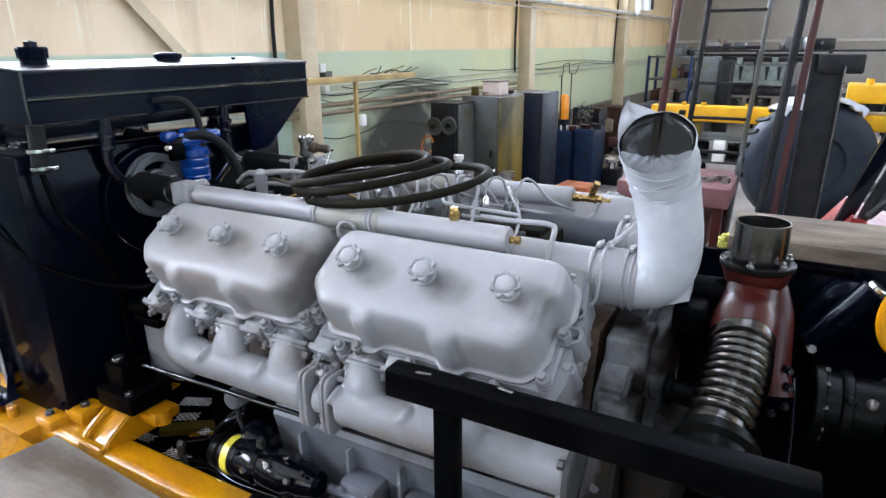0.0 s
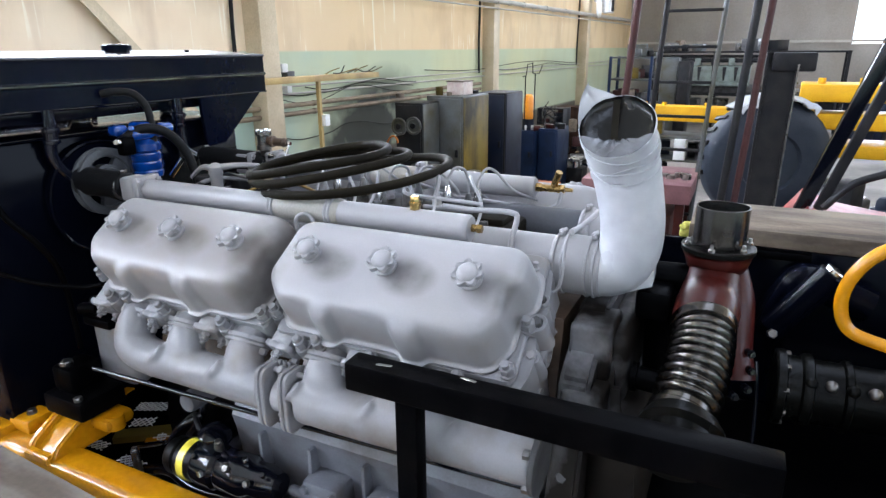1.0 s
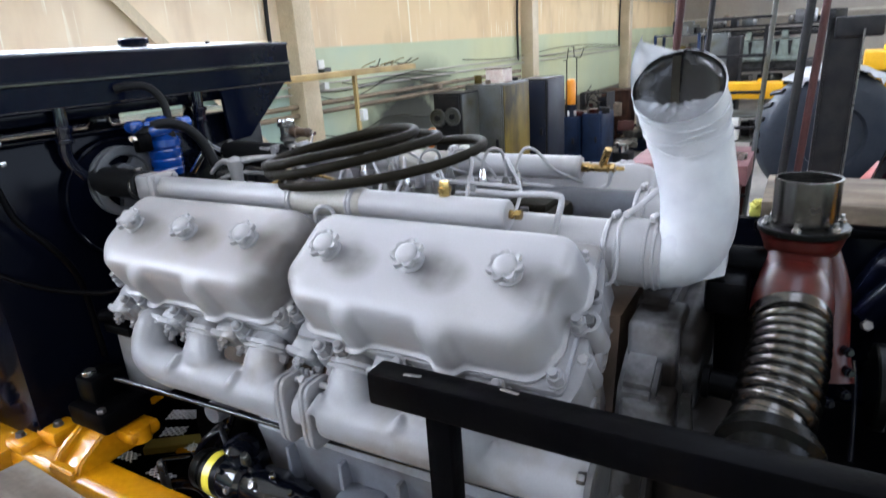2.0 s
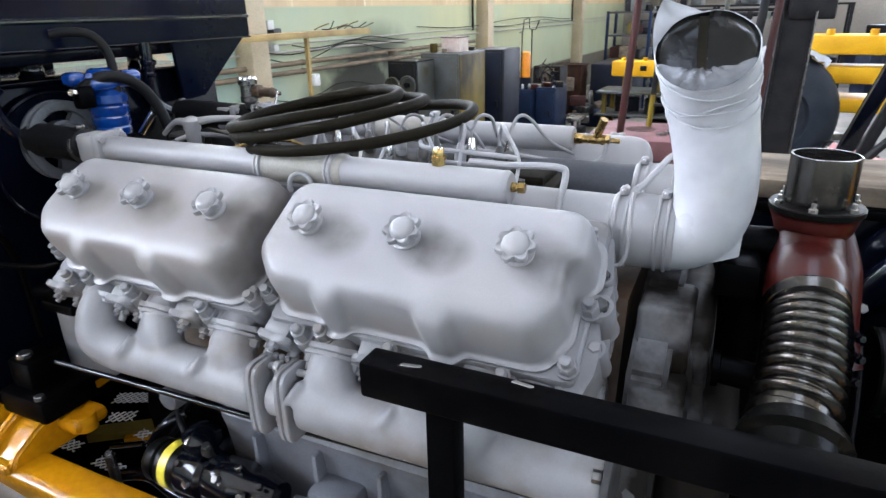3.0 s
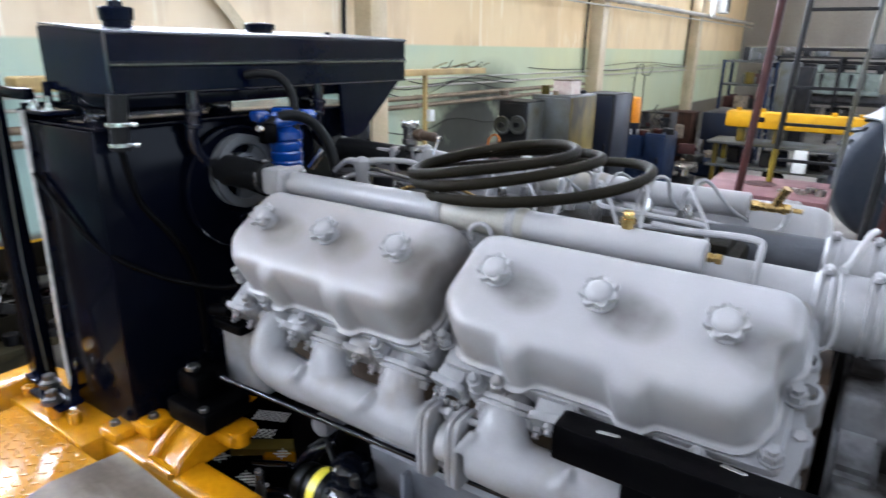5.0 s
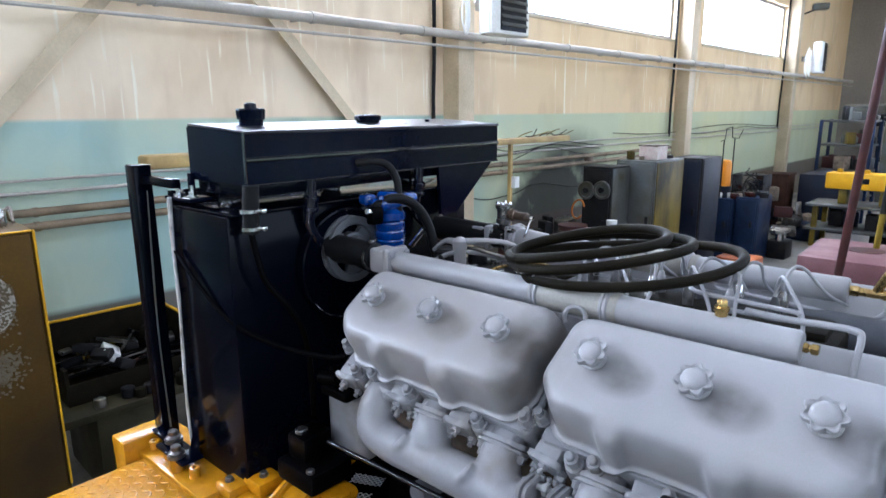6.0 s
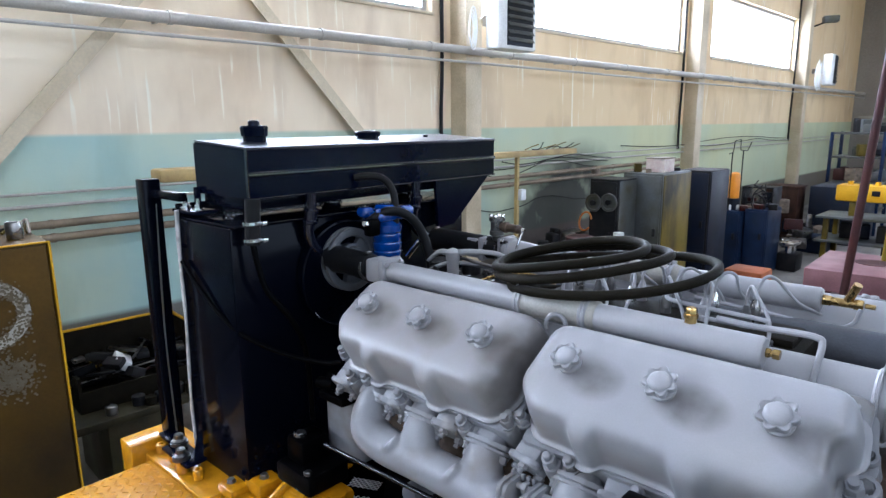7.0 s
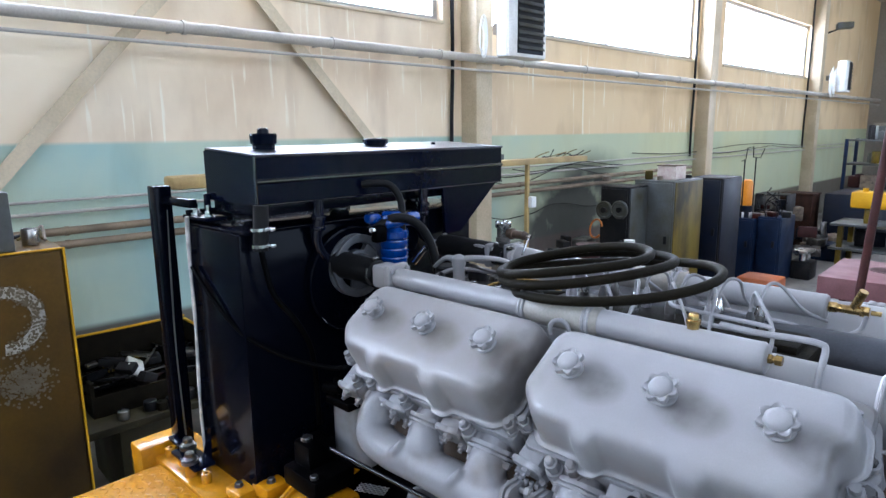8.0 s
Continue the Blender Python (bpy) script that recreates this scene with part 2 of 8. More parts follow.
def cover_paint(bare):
    """The engine's grey with soft spots of thin paint and painted-in shade: (place, radii, strength, tone) each."""
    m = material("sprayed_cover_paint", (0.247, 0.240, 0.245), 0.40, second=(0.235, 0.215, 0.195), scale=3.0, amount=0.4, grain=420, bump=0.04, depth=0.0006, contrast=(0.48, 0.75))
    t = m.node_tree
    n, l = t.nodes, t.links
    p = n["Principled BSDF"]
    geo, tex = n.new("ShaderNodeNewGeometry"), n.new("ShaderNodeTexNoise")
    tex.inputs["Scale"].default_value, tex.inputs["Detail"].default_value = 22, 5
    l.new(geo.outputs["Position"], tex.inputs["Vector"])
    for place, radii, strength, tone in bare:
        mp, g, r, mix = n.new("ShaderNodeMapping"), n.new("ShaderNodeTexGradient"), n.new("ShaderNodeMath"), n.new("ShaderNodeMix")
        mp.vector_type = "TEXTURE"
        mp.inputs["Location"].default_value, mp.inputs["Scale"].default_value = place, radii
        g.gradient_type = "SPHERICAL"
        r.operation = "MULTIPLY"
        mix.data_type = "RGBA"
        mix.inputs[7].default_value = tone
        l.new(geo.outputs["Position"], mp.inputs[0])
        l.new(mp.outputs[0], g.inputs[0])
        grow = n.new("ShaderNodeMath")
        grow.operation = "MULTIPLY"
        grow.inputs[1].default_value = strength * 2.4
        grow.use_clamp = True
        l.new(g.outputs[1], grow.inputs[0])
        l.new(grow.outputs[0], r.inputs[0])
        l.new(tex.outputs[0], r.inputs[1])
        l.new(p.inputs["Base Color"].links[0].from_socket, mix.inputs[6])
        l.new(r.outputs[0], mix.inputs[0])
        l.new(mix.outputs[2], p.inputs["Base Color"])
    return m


def wall_paint():
    """Limewash over a green dado, with brown and near-black patches, rust runs and pale drips."""
    m = material("limewashed_wall_with_green_dado", (0.66, 0.57, 0.44), 0.8, grain=25, bump=0.15)
    t = m.node_tree
    n, l = t.nodes, t.links
    p = n["Principled BSDF"]
    geo = n.new("ShaderNodeNewGeometry")
    sep = n.new("ShaderNodeSeparateXYZ")
    l.new(geo.outputs["Position"], sep.inputs[0])

    def noise_at(scale, stretch, lo, hi, seed):
        mp = n.new("ShaderNodeMapping")
        mp.inputs["Scale"].default_value, mp.inputs["Location"].default_value = stretch, (seed, seed, seed)
        l.new(geo.outputs["Position"], mp.inputs[0])
        tex = n.new("ShaderNodeTexNoise")
        tex.inputs["Scale"].default_value, tex.inputs["Detail"].default_value = scale, 6
        l.new(mp.outputs[0], tex.inputs["Vector"])
        r = n.new("ShaderNodeMapRange")
        r.inputs[1].default_value, r.inputs[2].default_value = lo, hi
        l.new(tex.outputs[0], r.inputs[0])
        return r.outputs[0]

    def blend(a, b, fac, strength=1.0):
        x = n.new("ShaderNodeMix")
        x.data_type = "RGBA"
        for socket, v in ((x.inputs[6], a), (x.inputs[7], b)):
            if isinstance(v, tuple):
                socket.default_value = (*v, 1)
            else:
                l.new(v, socket)
        s = n.new("ShaderNodeMath")
        s.operation = "MULTIPLY"
        s.inputs[1].default_value = strength
        l.new(fac, s.inputs[0])
        l.new(s.outputs[0], x.inputs[0])
        return x.outputs[2]

    cream = blend((0.86, 0.74, 0.56), (0.74, 0.58, 0.40), noise_at(0.7, (1, 1, 0.7), 0.4, 0.7, 0), 0.85)
    cream = blend(cream, (0.42, 0.30, 0.20), noise_at(3.0, (1, 1, 0.14), 0.56, 0.78, 3), 0.40)
    ochre = n.new("ShaderNodeMapRange")
    ochre.inputs[1].default_value, ochre.inputs[2].default_value = 3.6, 7.0
    l.new(sep.outputs[1], ochre.inputs[0])
    cream = blend(cream, (0.72, 0.52, 0.25), ochre.outputs[0], 0.62)
    cream = blend(cream, (0.36, 0.22, 0.11), noise_at(1.3, (1, 1, 0.6), 0.50, 0.72, 21), 0.38)
    drips = n.new("ShaderNodeMath")
    drips.operation = "MULTIPLY"
    l.new(noise_at(17.0, (1, 1, 0.055), 0.615, 0.66, 9), drips.inputs[0])
    l.new(noise_at(0.9, (1, 1, 1.4), 0.46, 0.58, 31), drips.inputs[1])
    cream = blend(cream, (0.90, 0.84, 0.70), drips.outputs[0], 0.85)
    green = blend((0.38, 0.53, 0.485), (0.56, 0.59, 0.40), noise_at(0.6, (1, 1, 1), 0.45, 0.65, 5), 0.8)
    green = blend(green, (0.25, 0.31, 0.23), noise_at(2.2, (1, 1, 0.3), 0.52, 0.75, 7), 0.5)
    green = blend(green, (0.60, 0.58, 0.31), ochre.outputs[0], 0.6)
    edge = n.new("ShaderNodeMapRange")
    edge.inputs[1].default_value, edge.inputs[2].default_value = 2.325, 2.355
    l.new(sep.outputs[2], edge.inputs[0])
    low = n.new("ShaderNodeMapRange")
    low.inputs[1].default_value, low.inputs[2].default_value = 0.95, 0.90
    l.new(sep.outputs[2], low.inputs[0])
    c = blend(green, cream, edge.outputs[0])
    # a near-black slanting patch low on the wall, broken up by noise
    dark_blob = n.new("ShaderNodeTexGradient")
    dark_blob.gradient_type = "SPHERICAL"
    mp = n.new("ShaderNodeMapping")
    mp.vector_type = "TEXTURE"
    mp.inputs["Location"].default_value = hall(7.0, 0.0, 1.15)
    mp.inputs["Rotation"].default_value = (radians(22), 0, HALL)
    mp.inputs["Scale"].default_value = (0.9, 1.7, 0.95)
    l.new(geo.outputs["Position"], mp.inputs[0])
    l.new(mp.outputs[0], dark_blob.inputs[0])
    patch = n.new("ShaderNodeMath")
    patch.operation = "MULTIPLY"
    l.new(dark_blob.outputs[1], patch.inputs[0])
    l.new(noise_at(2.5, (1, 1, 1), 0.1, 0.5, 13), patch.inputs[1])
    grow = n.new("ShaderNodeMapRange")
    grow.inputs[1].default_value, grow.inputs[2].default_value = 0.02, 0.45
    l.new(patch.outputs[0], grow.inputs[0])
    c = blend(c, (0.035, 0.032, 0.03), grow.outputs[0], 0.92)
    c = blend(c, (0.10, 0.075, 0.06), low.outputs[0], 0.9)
    l.new(c, p.inputs["Base Color"])
    return m


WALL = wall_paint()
ENDWALL = material("grey_limewash", (0.34, 0.315, 0.285), 0.8, second=(0.23, 0.205, 0.18), scale=0.8, amount=0.8, grain=25, bump=0.1, stretch=(1, 1, 0.5))


def backdrop_material():
    m = bpy.data.materials.new("bright_sky_backdrop")
    m.use_nodes = True
    p = m.node_tree.nodes["Principled BSDF"]
    p.inputs["Base Color"].default_value = (0.9, 0.95, 1.0, 1)
    p.inputs["Emission Color"].default_value, p.inputs["Emission Strength"].default_value = (0.93, 0.97, 1.0, 1), 1.6
    return m


SKYCARD = backdrop_material()


def glass_material():
    m = bpy.data.materials.new("window_glass")
    m.use_nodes = True
    p = m.node_tree.nodes["Principled BSDF"]
    p.inputs["Transmission Weight"].default_value, p.inputs["Roughness"].default_value, p.inputs["IOR"].default_value = 1.0, 0.02, 1.1
    return m


GLASS = glass_material()


# ---------------------------------------------------------------- mesh tools
def smooth(bm, on=True):
    for f in bm.faces:
        f.smooth = on
    return bm


def add_box(bm, lo, hi, bevel=0.0, segs=2, m=None):
    r = bmesh.ops.create_cube(bm, size=1.0)
    vs = r["verts"]
    lo, hi = Vector(lo), Vector(hi)
    for v in vs:
        v.co = Vector(((lo[i] + hi[i]) / 2 + v.co[i] * (hi[i] - lo[i]) for i in range(3)))
    if bevel > 0:
        edges = list({e for v in vs for e in v.link_edges})
        r = bmesh.ops.bevel(bm, geom=edges, offset=bevel, segments=segs, affect="EDGES", profile=0.5)
        vs = list({v for f in r["faces"] for v in f.verts} | {v for v in vs if v.is_valid})
    if m is not None:
        bmesh.ops.transform(bm, matrix=m, verts=vs)
    return bm


def frame_of(d):
    d = Vector(d).normalized()
    x = d.orthogonal().normalized()
    return x, d.cross(x), d


def add_lathe(bm, base, axis, profile, segs=24, lobes=0, lobe=0.0, caps=True):
    """Rings (radius, height along axis) turned round an axis; lobes wave the rim."""
    x, y, d = frame_of(axis)
    base = Vector(base)
    rings = []
    for r, h in profile:
        ring = []
        for k in range(segs):
            t = 2 * math.pi * k / segs
            rr = r * (1 + lobe * math.cos(lobes * t)) if lobes else r
            ring.append(bm.verts.new(base + d * h + (x * math.cos(t) + y * math.sin(t)) * rr))
        rings.append(ring)
    for a, b in zip(rings, rings[1:]):
        for k in range(segs):
            f = bm.faces.new((a[k], a[(k + 1) % segs], b[(k + 1) % segs], b[k]))
            f.smooth = True
    if caps:
        bm.faces.new(rings[0][::-1])
        bm.faces.new(rings[-1])
    return bm


def add_cyl(bm, p0, p1, r, segs=20, r2=None, bevel=0.0):
    p0, p1 = Vector(p0), Vector(p1)
    h = (p1 - p0).length
    r2 = r if r2 is None else r2
    prof = [(r, 0), (r2, h)] if not bevel else [(r - bevel, 0), (r, bevel), (r2, h - bevel), (r2 - bevel, h)]
    return add_lathe(bm, p0, p1 - p0, prof, segs)


def spline(points, n=8):
    """A smooth run through the points."""
    pts = [Vector(p) for p in points]
    ext = [pts[0] * 2 - pts[1]] + pts + [pts[-1] * 2 - pts[-2]]
    out = []
    for i in range(1, len(ext) - 2):
        a, b, c, d = ext[i - 1:i + 3]
        for k in range(n):
            t = k / n
            out.append(0.5 * ((2 * b) + (c - a) * t + (2 * a - 5 * b + 4 * c - d) * t * t + (3 * b - a - 3 * c + d) * t ** 3))
    out.append(pts[-1])
    return out


def add_tube(bm, points, r, segs=12, n=8, caps=True, radii=None, straight=False):
    pts = [Vector(p) for p in points] if straight else spline(points, n)
    rings = []
    x = None
    for i, p in enumerate(pts):
        d = (pts[min(i + 1, len(pts) - 1)] - pts[max(i - 1, 0)]).normalized()
        x = d.orthogonal().normalized() if x is None else (x - d * x.dot(d)).normalized()
        y = d.cross(x)
        rr = r if radii is None else np.interp(i / max(1, len(pts) - 1), np.linspace(0, 1, len(radii)), radii)
        rings.append([bm.verts.new(p + (x * math.cos(2 * math.pi * k / segs) + y * math.sin(2 * math.pi * k / segs)) * rr) for k in range(segs)])
    for a, b in zip(rings, rings[1:]):
        for k in range(segs):
            f = bm.faces.new((a[k], a[(k + 1) % segs], b[(k + 1) % segs], b[k]))
            f.smooth = True
    if caps:
        bm.faces.new(rings[0][::-1])
        bm.faces.new(rings[-1])
    return bm


def add_hex(bm, base, axis, r, h, turn=0.0):
    """A hexagon head with a chamfered top."""
    x, y, d = frame_of(axis)
    base = Vector(base)
    rings = []
    for rr, hh in ((r, 0), (r, h * 0.85), (r * 0.86, h)):
        rings.append([bm.verts.new(base + d * hh + (x * math.cos(turn + k * math.pi / 3) + y * math.sin(turn + k * math.pi / 3)) * rr) for k in range(6)])
    for a, b in zip(rings, rings[1:]):
        for k in range(6):
            bm.faces.new((a[k], a[(k + 1) % 6], b[(k + 1) % 6], b[k]))
    bm.faces.new(rings[0][::-1])
    bm.faces.new(rings[-1])
    return bm


def add_loft(bm, rings, caps=True, shade=True):
    made = [[bm.verts.new(p) for p in ring] for ring in rings]
    k = len(made[0])
    for a, b in zip(made, made[1:]):
        for i in range(k):
            f = bm.faces.new((a[i], a[(i + 1) % k], b[(i + 1) % k], b[i]))
            f.smooth = shade
    if caps:
        bm.faces.new(made[0][::-1])
        bm.faces.new(made[-1])
    return bm


def add_prism(bm, outline, depth):
    """A flat outline (list of places) pushed along depth."""
    depth = Vector(depth)
    a = [bm.verts.new(Vector(p)) for p in outline]
    b = [bm.verts.new(Vector(p) + depth) for p in outline]
    k = len(a)
    bm.faces.new(a[::-1])
    bm.faces.new(b)
    for i in range(k):
        bm.faces.new((a[i], a[(i + 1) % k], b[(i + 1) % k], b[i]))
    return bm


def thing(name, base, label, category, group="", kind=""):
    ob = new(name)
    ob.location = base
    ob.empty_display_size = 0.05
    return tagged(ob, label, category, group, kind)


def world_base(ob):
    v = Vector((0, 0, 0))
    while ob is not None:
        v += ob.location
        ob = ob.parent
    return v


def part(name, bm, mat, parent=None, label="", sharp=35):
    """Links a bmesh, whose places are the world's, as one mesh under a thing or a part."""
    bmesh.ops.recalc_face_normals(bm, faces=bm.faces)
    if parent is not None:
        bmesh.ops.translate(bm, verts=bm.verts, vec=-world_base(parent))
    if sharp:
        lim = radians(sharp)
        for f in bm.faces:
            f.smooth = True
        for e in bm.edges:
            e.smooth = len(e.link_faces) == 2 and e.calc_face_angle(4.0) < lim
    me = bpy.data.meshes.new(name)
    bm.to_mesh(me)
    bm.free()
    me.materials.append(mat)
    ob = new(name, me)
    if parent is not None:
        ob.parent = parent
    if label:
        ob["label"] = label
    return ob


def solo(name, bm, mat, label, category, group="", kind="", sharp=35):
    """A thing that is one mesh, its origin at its foot."""
    lo = [min(v.co[i] for v in bm.verts) for i in range(3)]
    hi = [max(v.co[i] for v in bm.verts) for i in range(3)]
    base = Vector(((lo[0] + hi[0]) / 2, (lo[1] + hi[1]) / 2, lo[2]))
    bmesh.ops.translate(bm, verts=bm.verts, vec=-base)
    ob = part(name, bm, mat, None, sharp=sharp)
    ob.location = base
    return tagged(ob, label, category, group, kind)


def B():
    return bmesh.new()


def hall_matrix(s, off, z, turn=0.0):
    """Axes: x out from the window wall, y along it."""
    return Matrix.Translation(hall(s, off, z)) @ Matrix.Rotation(HALL + turn, 4, "Z")


def hall_box(bm, s, off, z, bevel=0.0):
    """A box by spans along the wall, away from it, and of height."""
    return add_box(bm, (off[0], s[0], z[0]), (off[1], s[1], z[1]), bevel, m=hall_matrix(0, 0, 0))


# ---------------------------------------------------------------- the hall
def wall_cells(bm, spans, heights, holes, place):
    """Fills a wall with blocks round its openings. place(a0, a1, z0, z1) adds one block."""
    cuts = sorted({spans[0], spans[1], *[h[0] for h in holes], *[h[1] for h in holes]})
    for a0, a1 in zip(cuts, cuts[1:]):
        here = sorted((h[2], h[3]) for h in holes if h[0] <= a0 + 1e-6 and h[1] >= a1 - 1e-6)
        z = heights[0]
        for z0, z1 in here:
            place(a0, a1, z, z0)
            z = z1
        place(a0, a1, z, heights[1])


bm = B()
wall_cells(bm, (S0, S1), (0, HIGH), LEFT_WINDOWS, lambda a, b, c, d: hall_box(bm, (a, b), (-0.3, 0), (c, d)))
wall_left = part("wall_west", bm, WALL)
tagged(wall_left, "limewashed wall over a pale green dado", "wall", kind="structure")
bm = B()
wall_cells(bm, (-0.3, WIDE + 0.3), (0, HIGH), FAR_WINDOWS, lambda a, b, c, d: hall_box(bm, (S1, S1 + 0.3), (a, b), (c, d)))
tagged(part("wall_north", bm, ENDWALL), "sooty grey limewashed end wall", "wall", kind="structure")
bm = B()
wall_cells(bm, (S0, S1), (0, HIGH), RIGHT_WINDOWS, lambda a, b, c, d: hall_box(bm, (a, b), (WIDE, WIDE + 0.3), (c, d)))
tagged(part("wall_east", bm, WALL), "plain limewashed wall with a green dado", "wall", kind="structure")
bm = B()
wall_cells(bm, (-0.3, WIDE + 0.3), (0, HIGH), NEAR_FILL_WINDOWS, lambda a, b, c, d: hall_box(bm, (S0 - 0.3, S0), (a, b), (c, d)))
tagged(part("wall_south", bm, WALL), "plain limewashed end wall with a green dado", "wall", kind="structure")
bm = B()
hall_box(bm, (S0 - 0.3, S1 + 0.3), (-0.3, WIDE + 0.3), (-0.2, 0))
tagged(part("floor", bm, CONCRETE), "oil-stained grey concrete workshop floor", "floor", kind="structure")
bm = B()
cuts = [S0 - 0.3] + [v for a, b, _, _ in ROOF_LIGHTS for v in (a, b)] + [S1 + 0.3]
for k, (a, b) in enumerate(zip(cuts, cuts[1:])):
    if k % 2:
        hall_box(bm, (a, b), (-0.3, 5.0), (HIGH, HIGH + 0.15))
        hall_box(bm, (a, b), (6.6, WIDE + 0.3), (HIGH, HIGH + 0.15))
    else:
        hall_box(bm, (a, b), (-0.3, WIDE + 0.3), (HIGH, HIGH + 0.15))
tagged(part("ceiling", bm, CEILING), "sooty pale ceiling slab", "ceiling", kind="structure")

# columns on the window wall
for k, s in enumerate((-1.20, 4.86, 11.06, 17.30)):
    bm = B()
    hall_box(bm, (s - 0.135, s + 0.135), (-0.002, 0.25), (0, HIGH), 0.01)
    tagged(part("column_%d" % (k + 1), bm, CREAMSTEEL), "cream-painted concrete wall column", "column", kind="structure")


def window(k, lo, hi, bars):
    """A steel window: rim, mullions, and a pane between each two. lo, hi: (s, off, z)."""
    win = thing("window_%d" % k, hall(*lo), "steel-framed workshop window, white with daylight", "window", kind="structure")
    s0, s1, z0, z1 = lo[0], hi[0], lo[2], hi[2]
    bm = B()
    for a, b, c, d in ((s0, s1, z0, z0 + 0.06), (s0, s1, z1 - 0.06, z1), (s0, s0 + 0.06, z0 + 0.06, z1 - 0.06), (s1 - 0.06, s1, z0 + 0.06, z1 - 0.06)):
        hall_box(bm, (a, b), (-0.18, -0.10), (c, d))
    part("window_frame", bm, PIPEGREY, win)
    step = (s1 - s0 - 0.12) / bars
    for i in range(bars):
        a = s0 + 0.06 + i * step
        bm = B()
        hall_box(bm, (a + 0.012, a + step - 0.012), (-0.143, -0.138), (z0 + 0.06, z1 - 0.06))
        part("pane", bm, GLASS, win).visible_shadow = False
        if i:
            bm = B()
            hall_box(bm, (a - 0.012, a + 0.012), (-0.16, -0.12), (z0 + 0.06, z1 - 0.06))
            part("mullion", bm, PIPEGREY, win)
    bm = B()
    hall_box(bm, (s0, s1), (-0.10, 0.03), (z0 - 0.03, z0), 0.004)
    part("window_sill", bm, CREAMSTEEL, win)
    return win


bm = B()
hall_box(bm, (S0 - 4, S1 + 4), (-3.02, -3.0), (-1, 12))
hall_box(bm, (S1 + 3.0, S1 + 3.02), (-3, WIDE + 4), (-1, 12))
tagged(part("backdrop", bm, SKYCARD), "plain bright overcast sky outside the windows", "sky", kind="structure")
for k, (a, b, c, d) in enumerate(LEFT_WINDOWS):
    window(k + 1, (a, 0, c), (b, 0, d), 4)

# wall braces: an inverted V in the bay behind the radiator
for k, (s0, s1) in enumerate(((-1.10, 1.80), (4.76, 1.74))):
    bm = B()
    p0, p1 = hall(s0, 0.10, 0.75), hall(s1, 0.10, 4.0)
    d = (p1 - p0).normalized()
    side = d.cross(WN).normalized()
    add_prism(bm, [p0 + side * 0.052, p0 - side * 0.052, p1 - side * 0.052, p1 + side * 0.052], WN * 0.012)
    add_prism(bm, [p0 + side * 0.052, p0 + side * 0.040, p1 + side * 0.040, p1 + side * 0.052], WN * -0.09)
    tagged(part("brace_%d" % (k + 1), bm, CREAMSTEEL), "cream-painted diagonal steel angle brace", "brace", kind="structure")


# ---------------------------------------------------------------- the engine
# a: up along the near bank's cylinders; b: across the bank, towards the valley
BA, BB = Vector((0, -0.609, 0.793)), Vector((0, 0.793, 0.609))
FA, FB = Vector((0, 0.609, 0.793)), Vector((0, -0.793, 0.609))
MID = 0.370                                  # the engine's middle plane


def near(x, u, w):
    """A place on the near bank: along the engine, across the bank, up the cylinders."""
    return Vector((x, 0, 0)) + BB * u + BA * w


def far(x, u, w):
    p = near(x, u, w)
    return Vector((p.x, 2 * MID - p.y, p.z))


engine = thing("engine", (-0.1, MID, 1.0), "grey-painted twelve-cylinder diesel engine, standing in a machine frame", "engine")


def rounded(x0, x1, u0, u1, r, k=7):
    """A rounded oblong as (x, u) pairs."""
    out = []
    for cx, cu, a0 in ((x1 - r[0], u1 - r[0], 0), (x0 + r[1], u1 - r[1], 90), (x0 + r[2], u0 + r[2], 180), (x1 - r[3], u0 + r[3], 270)):
        rr = r[(0, 90, 180, 270).index(a0)]
        for i in range(k + 1):
            t = radians(a0 + 90 * i / k)
            out.append((cx + rr * math.cos(t), cu + rr * math.sin(t)))
    dense = []
    for i, (x, u) in enumerate(out):
        nx, nu = out[(i + 1) % len(out)]
        n = max(1, int(math.hypot(nx - x, nu - u) / 0.012))
        dense += [(x + (nx - x) * j / n, u + (nu - u) * j / n) for j in range(n)]
    return dense


def poly_round(corners, k=6, step=0.009):
    """A closed outline with rounded corners: (x, u, radius) each, filled up with evenly spaced places."""
    out = []
    n = len(corners)
    for i, (x, u, r) in enumerate(corners):
        p, a, b = Vector((x, u)), Vector(corners[i - 1][:2]), Vector(corners[(i + 1) % n][:2])
        da, db = (a - p).normalized(), (b - p).normalized()
        half = math.acos(max(-1, min(1, da.dot(db)))) / 2
        cut = min(r / math.tan(half), (a - p).length * 0.48, (b - p).length * 0.48)
        s, e = p + da * cut, p + db * cut
        for j in range(k + 1):
            t = j / k
            out.append(s * (1 - t) ** 2 + p * (2 * t * (1 - t)) + e * t ** 2)
    dense = []
    for i, p in enumerate(out):
        q = out[(i + 1) % len(out)]
        m = max(1, int((q - p).length / step))
        dense += [p.lerp(q, j / m) for j in range(m)]
    return dense


